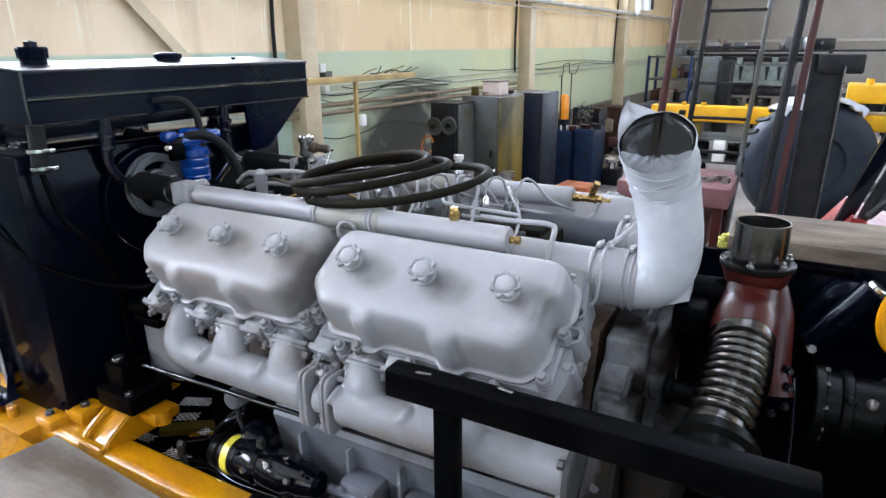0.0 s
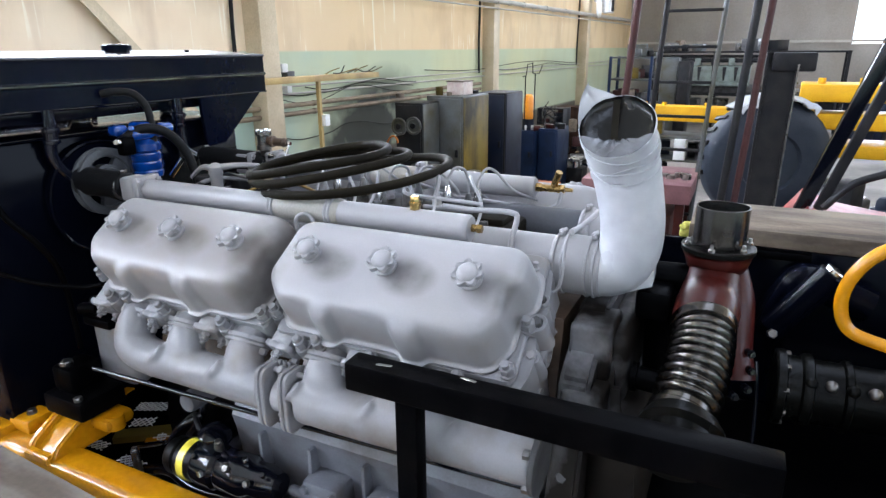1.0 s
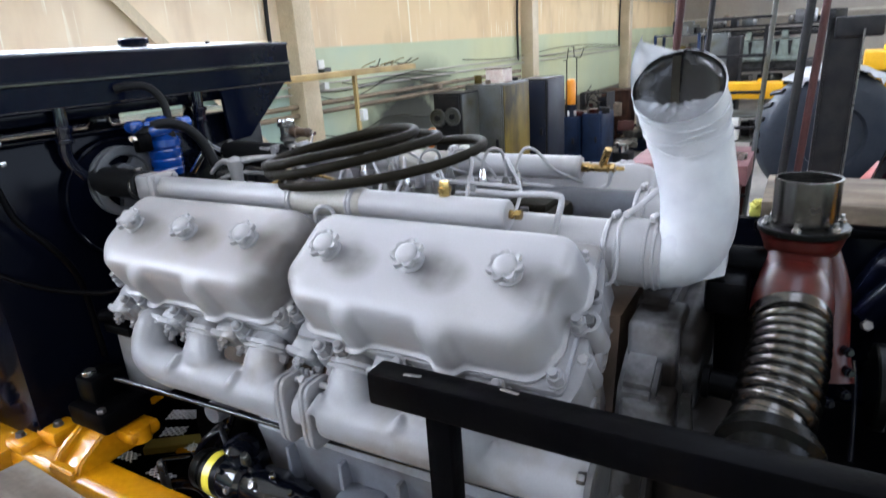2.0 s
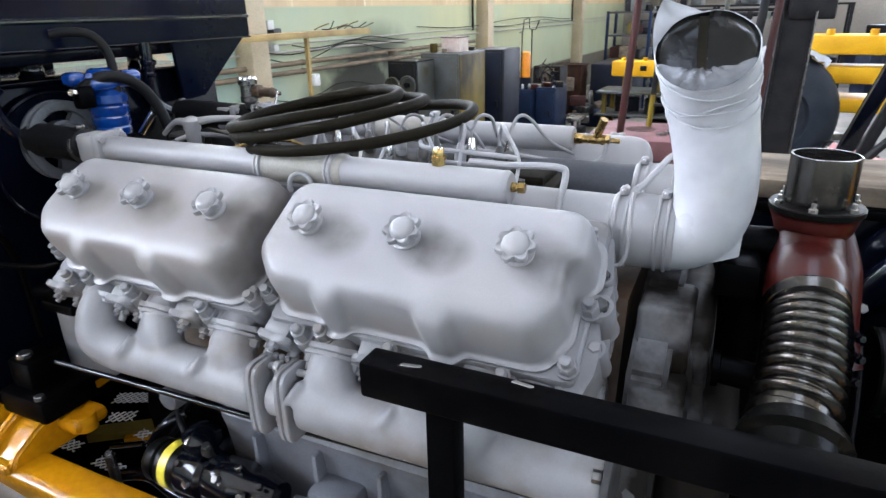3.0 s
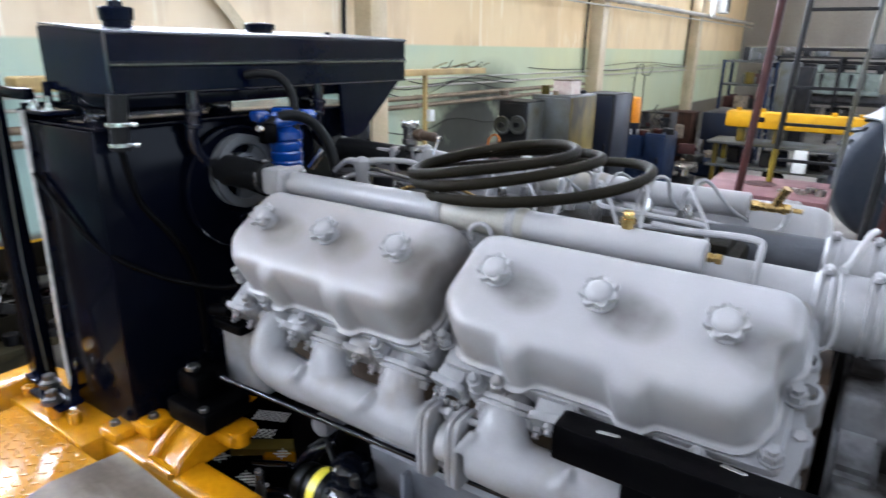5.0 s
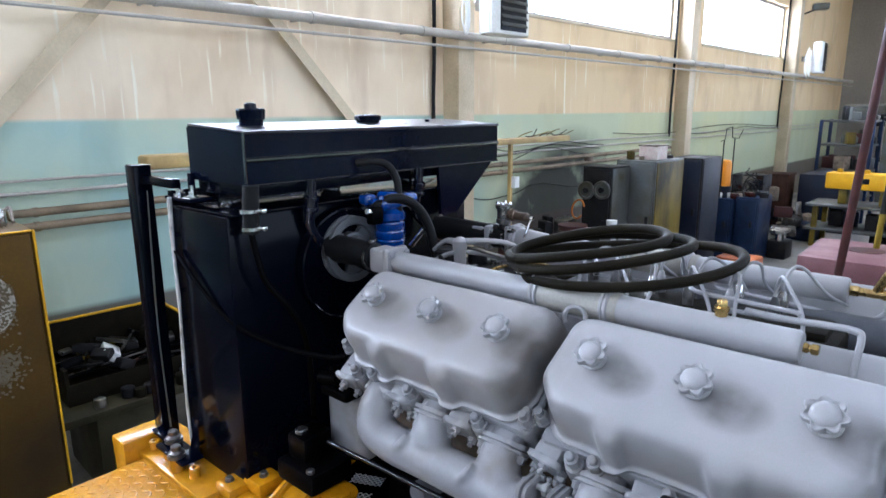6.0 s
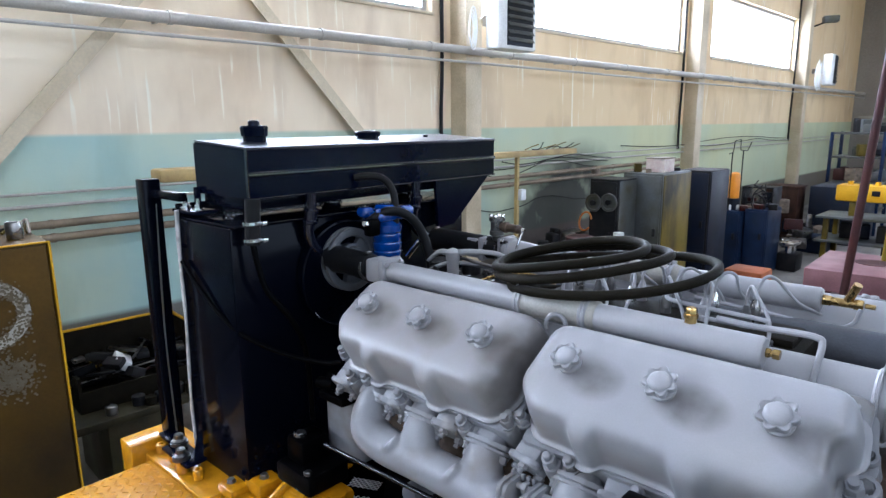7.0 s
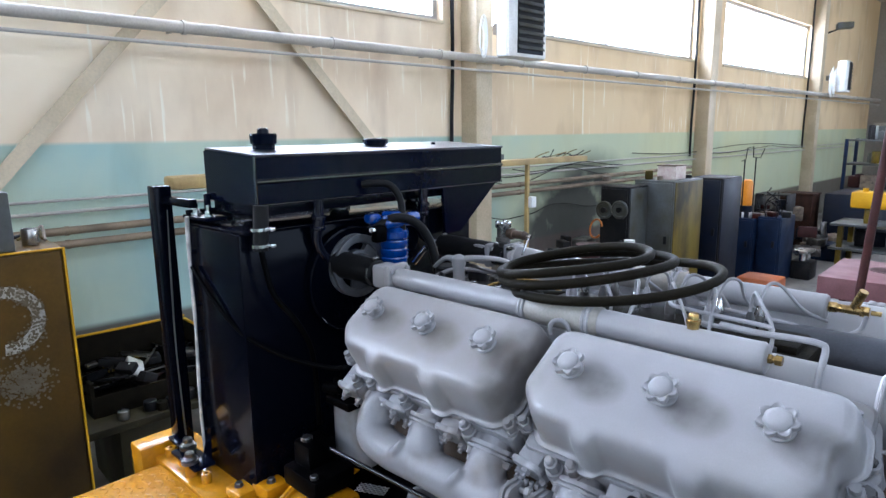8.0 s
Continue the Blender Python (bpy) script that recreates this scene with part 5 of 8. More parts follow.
cock = part("cock", bm, DARKSTEEL, thermo, "dull steel cup of the cock")
for k in range(4):
    t = 0.4 + 1.57 * k
    bm = B()
    add_hex(bm, (-0.572 + 0.018 * math.cos(t), 0.555 + 0.018 * math.sin(t), 2.122), (0, 0, 1), 0.006, 0.007)
    part("cup_screw", bm, CHROME, cock)
bm = B()
add_lathe(bm, (-0.556, 0.556, 2.094), (1, 0.1, -0.06), [(0.013, 0), (0.014, 0.010), (0.017, 0.012), (0.017, 0.020), (0.0125, 0.022), (0.0120, 0.050), (0.014, 0.054), (0.010, 0.066), (0.005, 0.068)], 18)
part("cock_barrel", bm, RUSTSHADE, cock, "rusty brown barrel")
bm = B()
add_cyl(bm, (-0.492, 0.562, 2.090), (-0.478, 0.563, 2.089), 0.0055, 10)
add_tube(bm, [(-0.484, 0.562, 2.090), (-0.486, 0.556, 2.075), (-0.490, 0.548, 2.050), (-0.494, 0.545, 2.036)], 0.0035, 8)
part("cock_lever", bm, CHROME, cock)
# dark front casing of the engine under lever and hoses
bm = B()
add_box(bm, (-0.690, 0.215, 1.70), (-0.520, 0.560, 1.962), 0.025, 3)
add_box(bm, (-0.540, 0.270, 1.80), (-0.300, 0.470, 1.975), 0.018, 3)
add_cyl(bm, (-0.655, 0.40, 1.95), (-0.655, 0.40, 2.010), 0.036, 22, bevel=0.006)
add_cyl(bm, (-0.600, 0.47, 1.95), (-0.600, 0.47, 1.995), 0.028, 20, bevel=0.005)
front_case = part("front_case", bm, GRIMY, engine, "oily dark front casing")
random.seed(51)
for k in range(16):
    x, y = random.uniform(-0.67, -0.33), random.uniform(0.28, 0.46)
    bm = B()
    z = 1.968 if x < -0.54 else 1.974
    add_cyl(bm, (x, y, z - 0.01), (x, y, z + 0.003), 0.012, 12)
    add_hex(bm, (x, y, z + 0.003), (0, 0, 1), 0.009, 0.008, random.uniform(0, 1))
    part("case_bolt", bm, random.choice((DARKSTEEL, CHROME, GREYDARK)), front_case)
for pts, r, mt in (([(-0.66, 0.30, 1.97), (-0.60, 0.36, 2.01), (-0.52, 0.42, 2.005), (-0.42, 0.44, 1.985)], 0.006, GREY),
                   ([(-0.64, 0.44, 1.98), (-0.58, 0.40, 2.02), (-0.50, 0.40, 2.015), (-0.40, 0.45, 1.99)], 0.005, DARKSTEEL),
                   ([(-0.69, 0.36, 1.96), (-0.64, 0.35, 1.995), (-0.57, 0.30, 1.995), (-0.50, 0.29, 1.975)], 0.007, RUBBER),
                   ([(-0.47, 0.30, 1.975), (-0.42, 0.34, 2.005), (-0.36, 0.42, 2.005), (-0.30, 0.45, 1.98)], 0.004, BRASS)):
    bm = B()
    add_tube(bm, pts, r, 10)
    part("small_pipe", bm, mt, front_case)
lever = thing("throttle_lever", (-0.548, 0.33, 1.955), "grey throttle lever on its pivot boss", "lever")
bm = B()
add_lathe(bm, (-0.548, 0.33, 1.955), (0, 0, 1), [(0.020, 0), (0.021, 0.02), (0.016, 0.035), (0.016, 0.075), (0.019, 0.080), (0.019, 0.100), (0.014, 0.106), (0.006, 0.110)], 20)
part("boss", bm, GREY, lever)
bm = B()
add_tube(bm, [(-0.548, 0.335, 2.050), (-0.50, 0.35, 2.058), (-0.44, 0.365, 2.060), (-0.398, 0.37, 2.052), (-0.35, 0.372, 2.030)], 0.006, 10, radii=[0.010, 0.007, 0.006, 0.006])
part("arm", bm, GREY, lever)
bm = B()
add_tube(bm, [(-0.55, 0.325, 2.050), (-0.585, 0.325, 2.052), (-0.61, 0.325, 2.040), (-0.635, 0.325, 2.020)], 0.006, 10, radii=[0.010, 0.006, 0.005])
part("short_arm", bm, GREY, lever)
# small drop fittings under the header tank
drop = thing("tank_drain_hose", (-0.85, -0.06, 1.85), "black drain hose with two bright clamps under the header tank", "hose")
bm = B()
add_cyl(bm, (-0.845, -0.088, 2.10), (-0.845, -0.080, 2.214), 0.019, 20)
part("hose_end", bm, RUBBER, drop)
for z in (2.108, 2.150):
    bm = B()
    add_lathe(bm, (-0.845, -0.088, z), (0, 0, 1), [(0.019, 0), (0.0225, 0.001), (0.0225, 0.009), (0.019, 0.010)], 24)
    add_box(bm, (-0.835, -0.075, z), (-0.812, -0.062, z + 0.010), 0.002)
    part("clamp", bm, CHROME, drop)
bm = B()
add_tube(bm, [(-0.845, -0.088, 2.105), (-0.838, -0.082, 2.05), (-0.825, -0.068, 1.98), (-0.80, -0.02, 1.90), (-0.80, 0.02, 1.80), (-0.80, 0.03, 1.60)], 0.0075, 12)
part("hose_run", bm, BLACKSTEEL, drop)
bm = B()
add_tube(bm, [(-1.16, -0.128, 2.02), (-1.05, -0.13, 1.95), (-0.92, -0.115, 1.87), (-0.80, -0.06, 1.82), (-0.70, 0.0, 1.80), (-0.645, 0.02, 1.81)], 0.006, 10)
solo("thin_pipe", bm, BLACKSTEEL, "thin black pipe running from radiator to engine", "pipe")
bracket = thing("tank_bracket", (-1.12, -0.10, 2.14), "black bolted bracket holding the header tank", "bracket")
bm = B()
add_box(bm, (-1.20, -0.125, 2.158), (-1.06, -0.06, 2.168), 0.003)
add_box(bm, (-1.115, -0.10, 2.16), (-1.105, -0.082, 2.23), 0.003)
part("plate", bm, BLACK, bracket)
for x in (-1.165, -1.09):
    bm = B()
    add_cyl(bm, (x, -0.10, 2.168), (x, -0.10, 2.173), 0.015, 16)
    add_hex(bm, (x, -0.10, 2.173), (0, 0, 1), 0.011, 0.011)
    add_cyl(bm, (x, -0.10, 2.182), (x, -0.10, 2.20), 0.006, 10)
    part("bolt", bm, CHROME, bracket)
for k in range(9):
    bm = B()
    z = 1.44 + 0.078 * k
    add_hex(bm, (-1.17, -0.118, z), (0, -1, 0), 0.007, 0.006)
    part("casing_screw", bm, BLACK, core)

# ---------------------------------------------------------------- valley between the banks
inj = thing("injection_pump", (0.02, MID, 1.86), "grey injection pump with two rows of fuel pipe unions", "pump")
bm = B()
add_box(bm, (-0.27, MID - 0.065, 1.86), (0.30, MID + 0.065, 1.985), 0.012)
add_box(bm, (-0.25, MID - 0.05, 1.98), (0.28, MID + 0.05, 2.000), 0.006)
part("pump_body", bm, HOSE, inj)
random.seed(4)
for k in range(6):
    for side in (-1, 1):
        x, y = -0.20 + 0.078 * k, MID + side * 0.028
        bm = B()
        add_hex(bm, (x, y, 2.000), (0, 0, 1), 0.0115, 0.012)
        add_lathe(bm, (x, y, 2.012), (0, 0, 1), [(0.011, 0), (0.0115, 0.010), (0.006, 0.030), (0.004, 0.034)], 12)
        union = part("pipe_union", bm, (GREYDARK, CHROME, DARKSTEEL, GREY)[(k + side) % 4], inj)
        bm = B()
        out = side * (0.09 + 0.05 * (k % 3))
        dx = 0.03 + 0.03 * (k % 2)
        add_tube(bm, [(x, y, 2.04), (x, y, 2.058), (x + 0.010, y + side * 0.016, 2.072 + 0.003 * k), (x + 0.026, y + side * 0.040, 2.066 + 0.003 * k), (x + dx, y + side * 0.070, 2.034), (x + dx + 0.02, y + out, 1.985)], 0.0034, 8)
        part("fuel_pipe", bm, GREY, union)
for k in range(9):
    bm = B()
    x = -0.24 + 0.06 * k
    add_hex(bm, (x, MID - 0.058, 1.986), (0, 0, 1), 0.010, 0.009)
    part("cover_bolt", bm, CHROME if k % 2 else GREYDARK, inj)
for nm, pts, r in (("leak_off_pipe", [(0.05, 0.30, 2.052), (0.07, 0.285, 2.046), (0.16, 0.282, 2.043), (0.235, 0.278, 2.042), (0.245, 0.283, 2.034), (0.22, 0.295, 2.02), (0.10, 0.30, 2.018)], 0.0042),
                   ("drain_pipe", [(0.16, 0.275, 2.030), (0.23, 0.262, 2.032), (0.29, 0.255, 2.037), (0.327, 0.252, 2.037), (0.337, 0.248, 2.028), (0.336, 0.222, 1.99), (0.334, 0.205, 1.93)], 0.0058),
                   ("far_drain_pipe", [(0.345, 0.548, 2.02), (0.335, 0.54, 1.99), (0.30, 0.50, 1.985), (0.20, 0.47, 2.0), (0.05, 0.46, 2.01)], 0.0045)):
    bm = B()
    add_tube(bm, pts, r, 10)
    part(nm, bm, GREY, engine)
bm = B()
add_cyl(bm, (-0.27, 0.44, 2.03), (-0.27, 0.44, 2.082), 0.006, 12)
part("dipstick", bm, GREY, engine)
bm = B()
add_tube(bm, [(0.447, 0.252, 2.012), (0.456, 0.30, 2.014), (0.468, 0.38, 2.022), (0.478, 0.45, 2.026), (0.486, 0.50, 2.020)], 0.006, 10, radii=[0.0065, 0.005, 0.0055, 0.0055, 0.0065])
part("tie_bar", bm, GREY, engine)
bm = B()
add_tube(bm, [(0.400, 0.168, 1.955), (0.408, 0.17, 1.938), (0.420, 0.17, 1.923), (0.440, 0.17, 1.917), (0.450, 0.172, 1.932), (0.452, 0.18, 1.965), (0.449, 0.20, 2.0), (0.447, 0.235, 2.012)], 0.0034, 8)
part("breather_pipe", bm, GREY, engine)
bm = B()
add_hex(bm, (0.402, 0.168, 1.950), (0.2, -0.3, 1), 0.008, 0.012)
add_cyl(bm, (0.403, 0.167, 1.962), (0.405, 0.165, 1.972), 0.005, 10)
part("breather_union", bm, GREY, engine)
bm = B()
add_tube(bm, [(-0.098 + 0.019 * math.cos(t), 0.128 + 0.006 * math.cos(t), 1.998 + 0.022 * math.sin(t)) for t in np.linspace(-0.5, math.pi + 0.5, 12)], 0.0045, 10, n=2)
part("lifting_eye", bm, GREY, engine)

# castings between the ports, under the edge of the heads
random.seed(11)
for k, x in enumerate((-0.595, -0.426, -0.262, -0.062, 0.120, 0.290)):
    c = near(x, 1.082, 1.418)
    m = Matrix.Translation(c) @ Matrix.Rotation(radians(37.5), 4, "X") @ Matrix.Rotation(radians(random.uniform(-7, 7)), 4, "Z")
    bm = B()
    add_box(bm, (-0.026, -0.010, -0.026), (0.026, 0.030, 0.020), 0.007, m=m)
    lump = part("port_boss", bm, DUSTYGREY, engine)
    # four-armed clamp with a nut on each arm
    bm = B()
    out = []
    for j in range(40):
        t = 2 * math.pi * j / 40
        rr = 0.026 + 0.012 * abs(math.cos(2 * t)) ** 2
        out.append((rr * math.cos(t + 0.78) * 1.15, rr * math.sin(t + 0.78) * 0.9))
    add_loft(bm, [[m @ Vector((a * s, yy, b * s - 0.004)) for a, b in out] for yy, s in ((-0.008, 1.0), (-0.016, 1.0), (-0.020, 0.88))])
    clamp = part("clamp", bm, DUSTYGREY, lump)
    ax = (m.to_3x3() @ Vector((0, -1, 0))).normalized()
    for dx, dz in ((-0.026, -0.022), (0.026, -0.022), (0.0, 0.004)):
        bm = B()
        q = m @ Vector((dx, -0.018, dz))
        add_hex(bm, q, ax, 0.0105, 0.010, random.uniform(0, 1))
        add_cyl(bm, q + ax * 0.009, q + ax * 0.018, 0.0055, 10)
        part("nut", bm, DUSTYGREY, clamp)
# studs standing along the edge of the heads
for x, u, tall in ((-0.562, 1.086, 1.0), (-0.510, 1.092, 1.2), (-0.396, 1.086, 1.1), (-0.214, 1.084, 1.1), (-0.119, 1.128, 1.3), (-0.009, 1.081, 1.2), (0.028, 1.090, 1.0), (0.155, 1.083, 1.1), (0.330, 1.084, 1.1)):
    q = near(x, u, 1.425)
    bm = B()
    add_lathe(bm, q, BA, [(0.020, -0.04), (0.019, 0.0), (0.017, 0.010)], 16)
    add_hex(bm, q + BA * 0.010, BA, 0.0132, 0.014 * tall, random.uniform(0, 1))
    add_lathe(bm, q + BA * (0.008 + 0.014 * tall), BA, [(0.0125, 0), (0.0125, 0.006), (0.0085, 0.007), (0.0085, 0.016), (0.006, 0.018)], 12)
    part("stud", bm, DUSTYGREY, engine)
# wedge ribs that run from the head down to each port
for x in (-0.515, -0.350, -0.180, 0.020, 0.185, 0.350):
    bm = B()
    m = Matrix.Translation(near(x, 1.083, 1.40)) @ Matrix.Rotation(radians(37.5), 4, "X") @ Matrix.Rotation(radians(14), 4, "Y")
    add_box(bm, (-0.026, -0.022, -0.040), (0.026, 0.03, 0.026), 0.010, m=m)
    part("port_neck", bm, DUSTYGREY, engine)
# raised casting number on the pad between the heads
bm = B()
for j in range(4):
    q = near(-0.075 + 0.012 * j, 1.046, 1.405)
    add_box(bm, q + Vector((-0.004, -0.003, -0.006)), q + Vector((0.004, 0.004, 0.006)), 0.0015)
part("cast_mark", bm, DUSTYGREY, engine)
# flywheel end of the near head: end plate with bosses, recesses and bolts
bm = B()
ring = poly_round([(0.430, 1.345, 0.02), (0.395, 1.345, 0.012), (0.395, 1.082, 0.012), (0.434, 1.082, 0.012), (0.446, 1.12, 0.02), (0.448, 1.16, 0.02), (0.436, 1.20, 0.02), (0.446, 1.25, 0.02)], k=4, step=0.02)
add_loft(bm, [[near(q.x, q.y, 1.20) for q in ring], [near(q.x, q.y, 1.424) for q in ring], [near(0.44 + (q.x - 0.44) * 0.9, 1.2 + (q.y - 1.2) * 0.985, 1.432) for q in ring]])
end_plate = part("end_plate", bm, DUSTYGREY, engine)
for x, u, w, r, h in ((0.436, 1.215, 1.425, 0.020, 0.044), (0.430, 1.268, 1.43, 0.015, 0.030), (0.438, 1.160, 1.41, 0.017, 0.036)):
    c = near(x, u, w)
    bm = B()
    add_lathe(bm, c, BA, [(r * 1.15, -0.05), (r, -0.02), (r, h - 0.022), (r * 0.9, h - 0.018), (r * 0.62, h - 0.018), (r * 0.60, h - 0.024)], 20)
    boss = part("end_boss", bm, DUSTYGREY, end_plate)
    bm = B()
    add_hex(bm, c + BA * (h - 0.024), BA, r * 0.55, 0.014, r * 40)
    part("bolt", bm, GREYDARK if u > 1.2 else GREY, boss)
for u, w in ((1.12, 1.33), (1.20, 1.36), (1.27, 1.33)):
    bm = B()
    c = near(0.440, u, w)
    add_lathe(bm, c, (1, 0, 0), [(0.026, 0), (0.024, 0.010), (0.016, 0.011), (0.014, 0.004)], 18)
    part("end_lug", bm, DUSTYGREY, end_plate)

# side of the block: oil gallery, covers, core plugs
for pts, r in (([(-0.10, 0.012, 1.40), (0.40, 0.012, 1.42)], 0.012),):
    bm = B()
    add_tube(bm, pts, r, 16)
    part("oil_gallery", bm, BLOCKGREY, block)
for x in (-0.02, 0.14, 0.30):
    bm = B()
    add_box(bm, (x - 0.05, 0.005, 1.30), (x + 0.05, 0.08, 1.44), 0.014)
    cov_ = part("side_cover", bm, BLOCKGREY, block)
    for dx, dz in ((-0.038, 0.052), (0.038, 0.052), (-0.038, -0.052), (0.038, -0.052)):
        bm = B()
        add_hex(bm, (x + dx, 0.005, 1.37 + dz), (0, -1, 0), 0.010, 0.010)
        part("cover_bolt", bm, BLOCKGREY, cov_)
for x, y, z, r in ((-0.43, 0.03, 1.525, 0.027),):
    bm = B()
    add_lathe(bm, (x, y, z), (0, 1, 0), [(r * 0.5, 0), (r * 0.85, 0.003), (r, 0.012), (r, 0.13 - y)], 24)
    part("core_plug", bm, BLOCKGREY, block)
# end flange of the rear manifold
bm = B()
add_lathe(bm, (0.481, -0.04, 1.697), (1, 0, 0), [(0.05, 0), (0.055, 0.001), (0.056, 0.004), (0.056, 0.010), (0.053, 0.012), (0.04, 0.012)], 28)
flange_end = part("end_flange", bm, GREYDARK, man_b)
for k in range(4):
    t = radians(45 + 90 * k)
    bm = B()
    add_hex(bm, (0.469, -0.04 + 0.046 * math.cos(t), 1.697 + 0.046 * math.sin(t)), (1, 0, 0), 0.009, 0.012)
    part("flange_nut", bm, DARKSTEEL, flange_end)

# grey expansion vessel at the front corner
vessel = thing("oil_vessel", (-0.68, 0.08, 1.50), "light grey sheet-metal oil vessel", "vessel")
bm = B()
add_box(bm, (-0.785, 0.05, 1.495), (-0.635, 0.14, 1.695), 0.038, 6)
part("vessel_body", bm, DUSTYGREY, vessel)
bm = B()
for z in (1.70, 1.745):
    add_hex(bm, (-0.72, 0.05, z), (0, -1, 0.2), 0.013, 0.02)
add_box(bm, (-0.755, 0.02, 1.68), (-0.655, 0.10, 1.705), 0.006)
add_cyl(bm, (-0.76, 0.03, 1.72), (-0.69, 0.03, 1.735), 0.016, 12)
part("tap", bm, BLACKSTEEL, vessel)

# ---------------------------------------------------------------- machine frame
chassis = thing("machine_chassis", (-0.6, -0.1, 0.0), "yellow enamelled steel machine chassis with welded feet and bolts", "chassis")
bm = B()
add_prism(bm, [(-1.0, -0.150, 1.405), (-1.0, -0.164, 1.401), (-1.0, -0.172, 1.393), (-1.0, -0.175, 1.380), (-1.0, -0.175, 1.02), (-1.0, -0.086, 1.02), (-1.0, -0.086, 1.388), (-1.0, -0.090, 1.400), (-1.0, -0.098, 1.405)], (2.4, 0, 0))
part("side_beam", bm, YELLOW, chassis)
bm = B()
add_prism(bm, [(-1.0, 0.75, 1.40), (-1.0, 0.92, 1.40), (-1.0, 0.92, 1.02), (-1.0, 0.75, 1.02)], (1.25, 0, 0))
part("far_side_beam", bm, YELLOW, chassis)
bm = B()
add_box(bm, (-1.40, -0.2235, 1.10), (-0.96, -0.06, 1.408), 0.006)
part("corner_beam", bm, YELLOW, chassis)
bm = B()
add_box(bm, (-1.412, -0.264, 1.20), (-1.326, -0.10, 1.445), 0.006)
part("corner_block", bm, YELLOW, chassis)
bm = B()
add_box(bm, (-1.285, -1.15, 1.386), (-0.83, -0.226, 1.402), 0.003)
plate = part("tread_plate", bm, YELLOW, chassis, "yellow chequer plate with raised bars")
bm = B()
for i in range(34):
    for j in range(36):
        x, y = -1.265 + 0.025 * i, -1.12 + 0.025 * j
        if x > -0.85 or y > -0.238:
            continue
        t = radians(45 if (i + j) % 2 else -45)
        c, s = math.cos(t), math.sin(t)
        ring = [(x + a * c - b * s, y + a * s + b * c) for a, b in ((-0.0115, 0), (0, -0.0032), (0.0115, 0), (0, 0.0032))]
        lo = [bm.verts.new((px, py, 1.4015)) for px, py in ring]
        hi = [bm.verts.new((x + (px - x) * 0.7, y + (py - y) * 0.7, 1.4042)) for px, py in ring]
        for k in range(4):
            bm.faces.new((lo[k], lo[(k + 1) % 4], hi[(k + 1) % 4], hi[k]))
        bm.faces.new(hi)
tagged(part("chequer_relief", bm, YELLOW, plate, sharp=0), kind="stuff")
for x, y, z, r, h, mat in ((-1.069, -0.181, 1.408, 0.014, 0.040, YELLOW), (-1.14, -0.194, 1.408, 0.019, 0.050, YELLOW), (-1.215, -0.180, 1.408, 0.017, 0.040, YELLOW), (-1.30, -0.185, 1.408, 0.016, 0.036, YELLOW)):
    bm = B()
    add_lathe(bm, (x, y, z - 0.01), (0, 0, 1), [(r, 0), (r, h * 0.95), (r * 0.9, h), (r * 0.45, h), (r * 0.42, h * 0.8)], 22)
    part("spacer", bm, mat, chassis)
for x, y, z in ((-1.14, -0.194, 1.448), (-1.215, -0.165, 1.455)):
    bm = B()
    add_cyl(bm, (x, y, z), (x, y, z + 0.010), 0.025, 20)
    add_lathe(bm, (x, y, z + 0.010), (0, 0, 1), [(0.020, 0), (0.021, 0.004), (0.014, 0.010), (0.0135, 0.022)], 18)
    add_hex(bm, (x, y, z + 0.020), (0, 0, 1), 0.011, 0.014)
    part("rubber_mount_bolt", bm, DARKSTEEL, chassis)
bm = B()
add_box(bm, (-1.25, -0.205, 1.437), (-1.09, -0.14, 1.449), 0.004)
add_prism(bm, [(-1.17, -0.14, 1.445), (-1.12, -0.14, 1.445), (-1.14, -0.125, 1.56)], (0.006, 0, 0))
part("radiator_foot", bm, BLACK, radiator)
bm = B()
add_box(bm, (-1.34, -0.175, 1.440), (-1.26, -0.13, 1.452), 0.003)
part("rear_foot", bm, BLACK, radiator)

# engine foot: yellow bracket, black rubber block, cap
foot = thing("engine_mount", (-0.72, -0.06, 1.40), "black rubber engine mount bolted on a yellow cast bracket", "engine mount")
bm = B()
# bracket: sloping pad with two cheeks
add_prism(bm, [(-0.775, -0.165, 1.392), (-0.775, -0.085, 1.455), (-0.775, -0.03, 1.460), (-0.775, -0.03, 1.392)], (0.075, 0, 0))
for x in (-0.792, -0.706):
    add_prism(bm, [(x, -0.172, 1.390), (x, -0.150, 1.432), (x, -0.080, 1.473), (x, 0.02, 1.470), (x, 0.02, 1.390)], (0.022, 0, 0))
add_box(bm, (-0.788, -0.172, 1.390), (-0.690, -0.148, 1.418), 0.0)
bmesh.ops.bevel(bm, geom=list(bm.edges), offset=0.006, segments=3, affect="EDGES")
add_box(bm, (-0.70, -0.055, 1.43), (-0.625, 0.03, 1.465), 0.014)
add_cyl(bm, (-0.640, -0.020, 1.430), (-0.640, -0.020, 1.468), 0.024, 22)
part("bracket", bm, YELLOW, foot)
bm = B()
add_box(bm, (-0.815, -0.085, 1.466), (-0.668, 0.045, 1.522), 0.010)
part("rubber_block", bm, BLACKSTEEL, foot)
bm = B()
add_box(bm, (-0.800, -0.060, 1.520), (-0.725, 0.03, 1.590), 0.012)
part("upper_block", bm, BLACKSTEEL, foot)
bm = B()
add_cyl(bm, (-0.768, -0.035, 1.588), (-0.768, -0.035, 1.600), 0.016, 20, bevel=0.002)
part("cap", bm, DARKSTEEL, foot)
bm = B()
add_hex(bm, (-0.69, -0.07, 1.522), (0, 0, 1), 0.011, 0.010)
part("pad_bolt", bm, DARKSTEEL, foot)
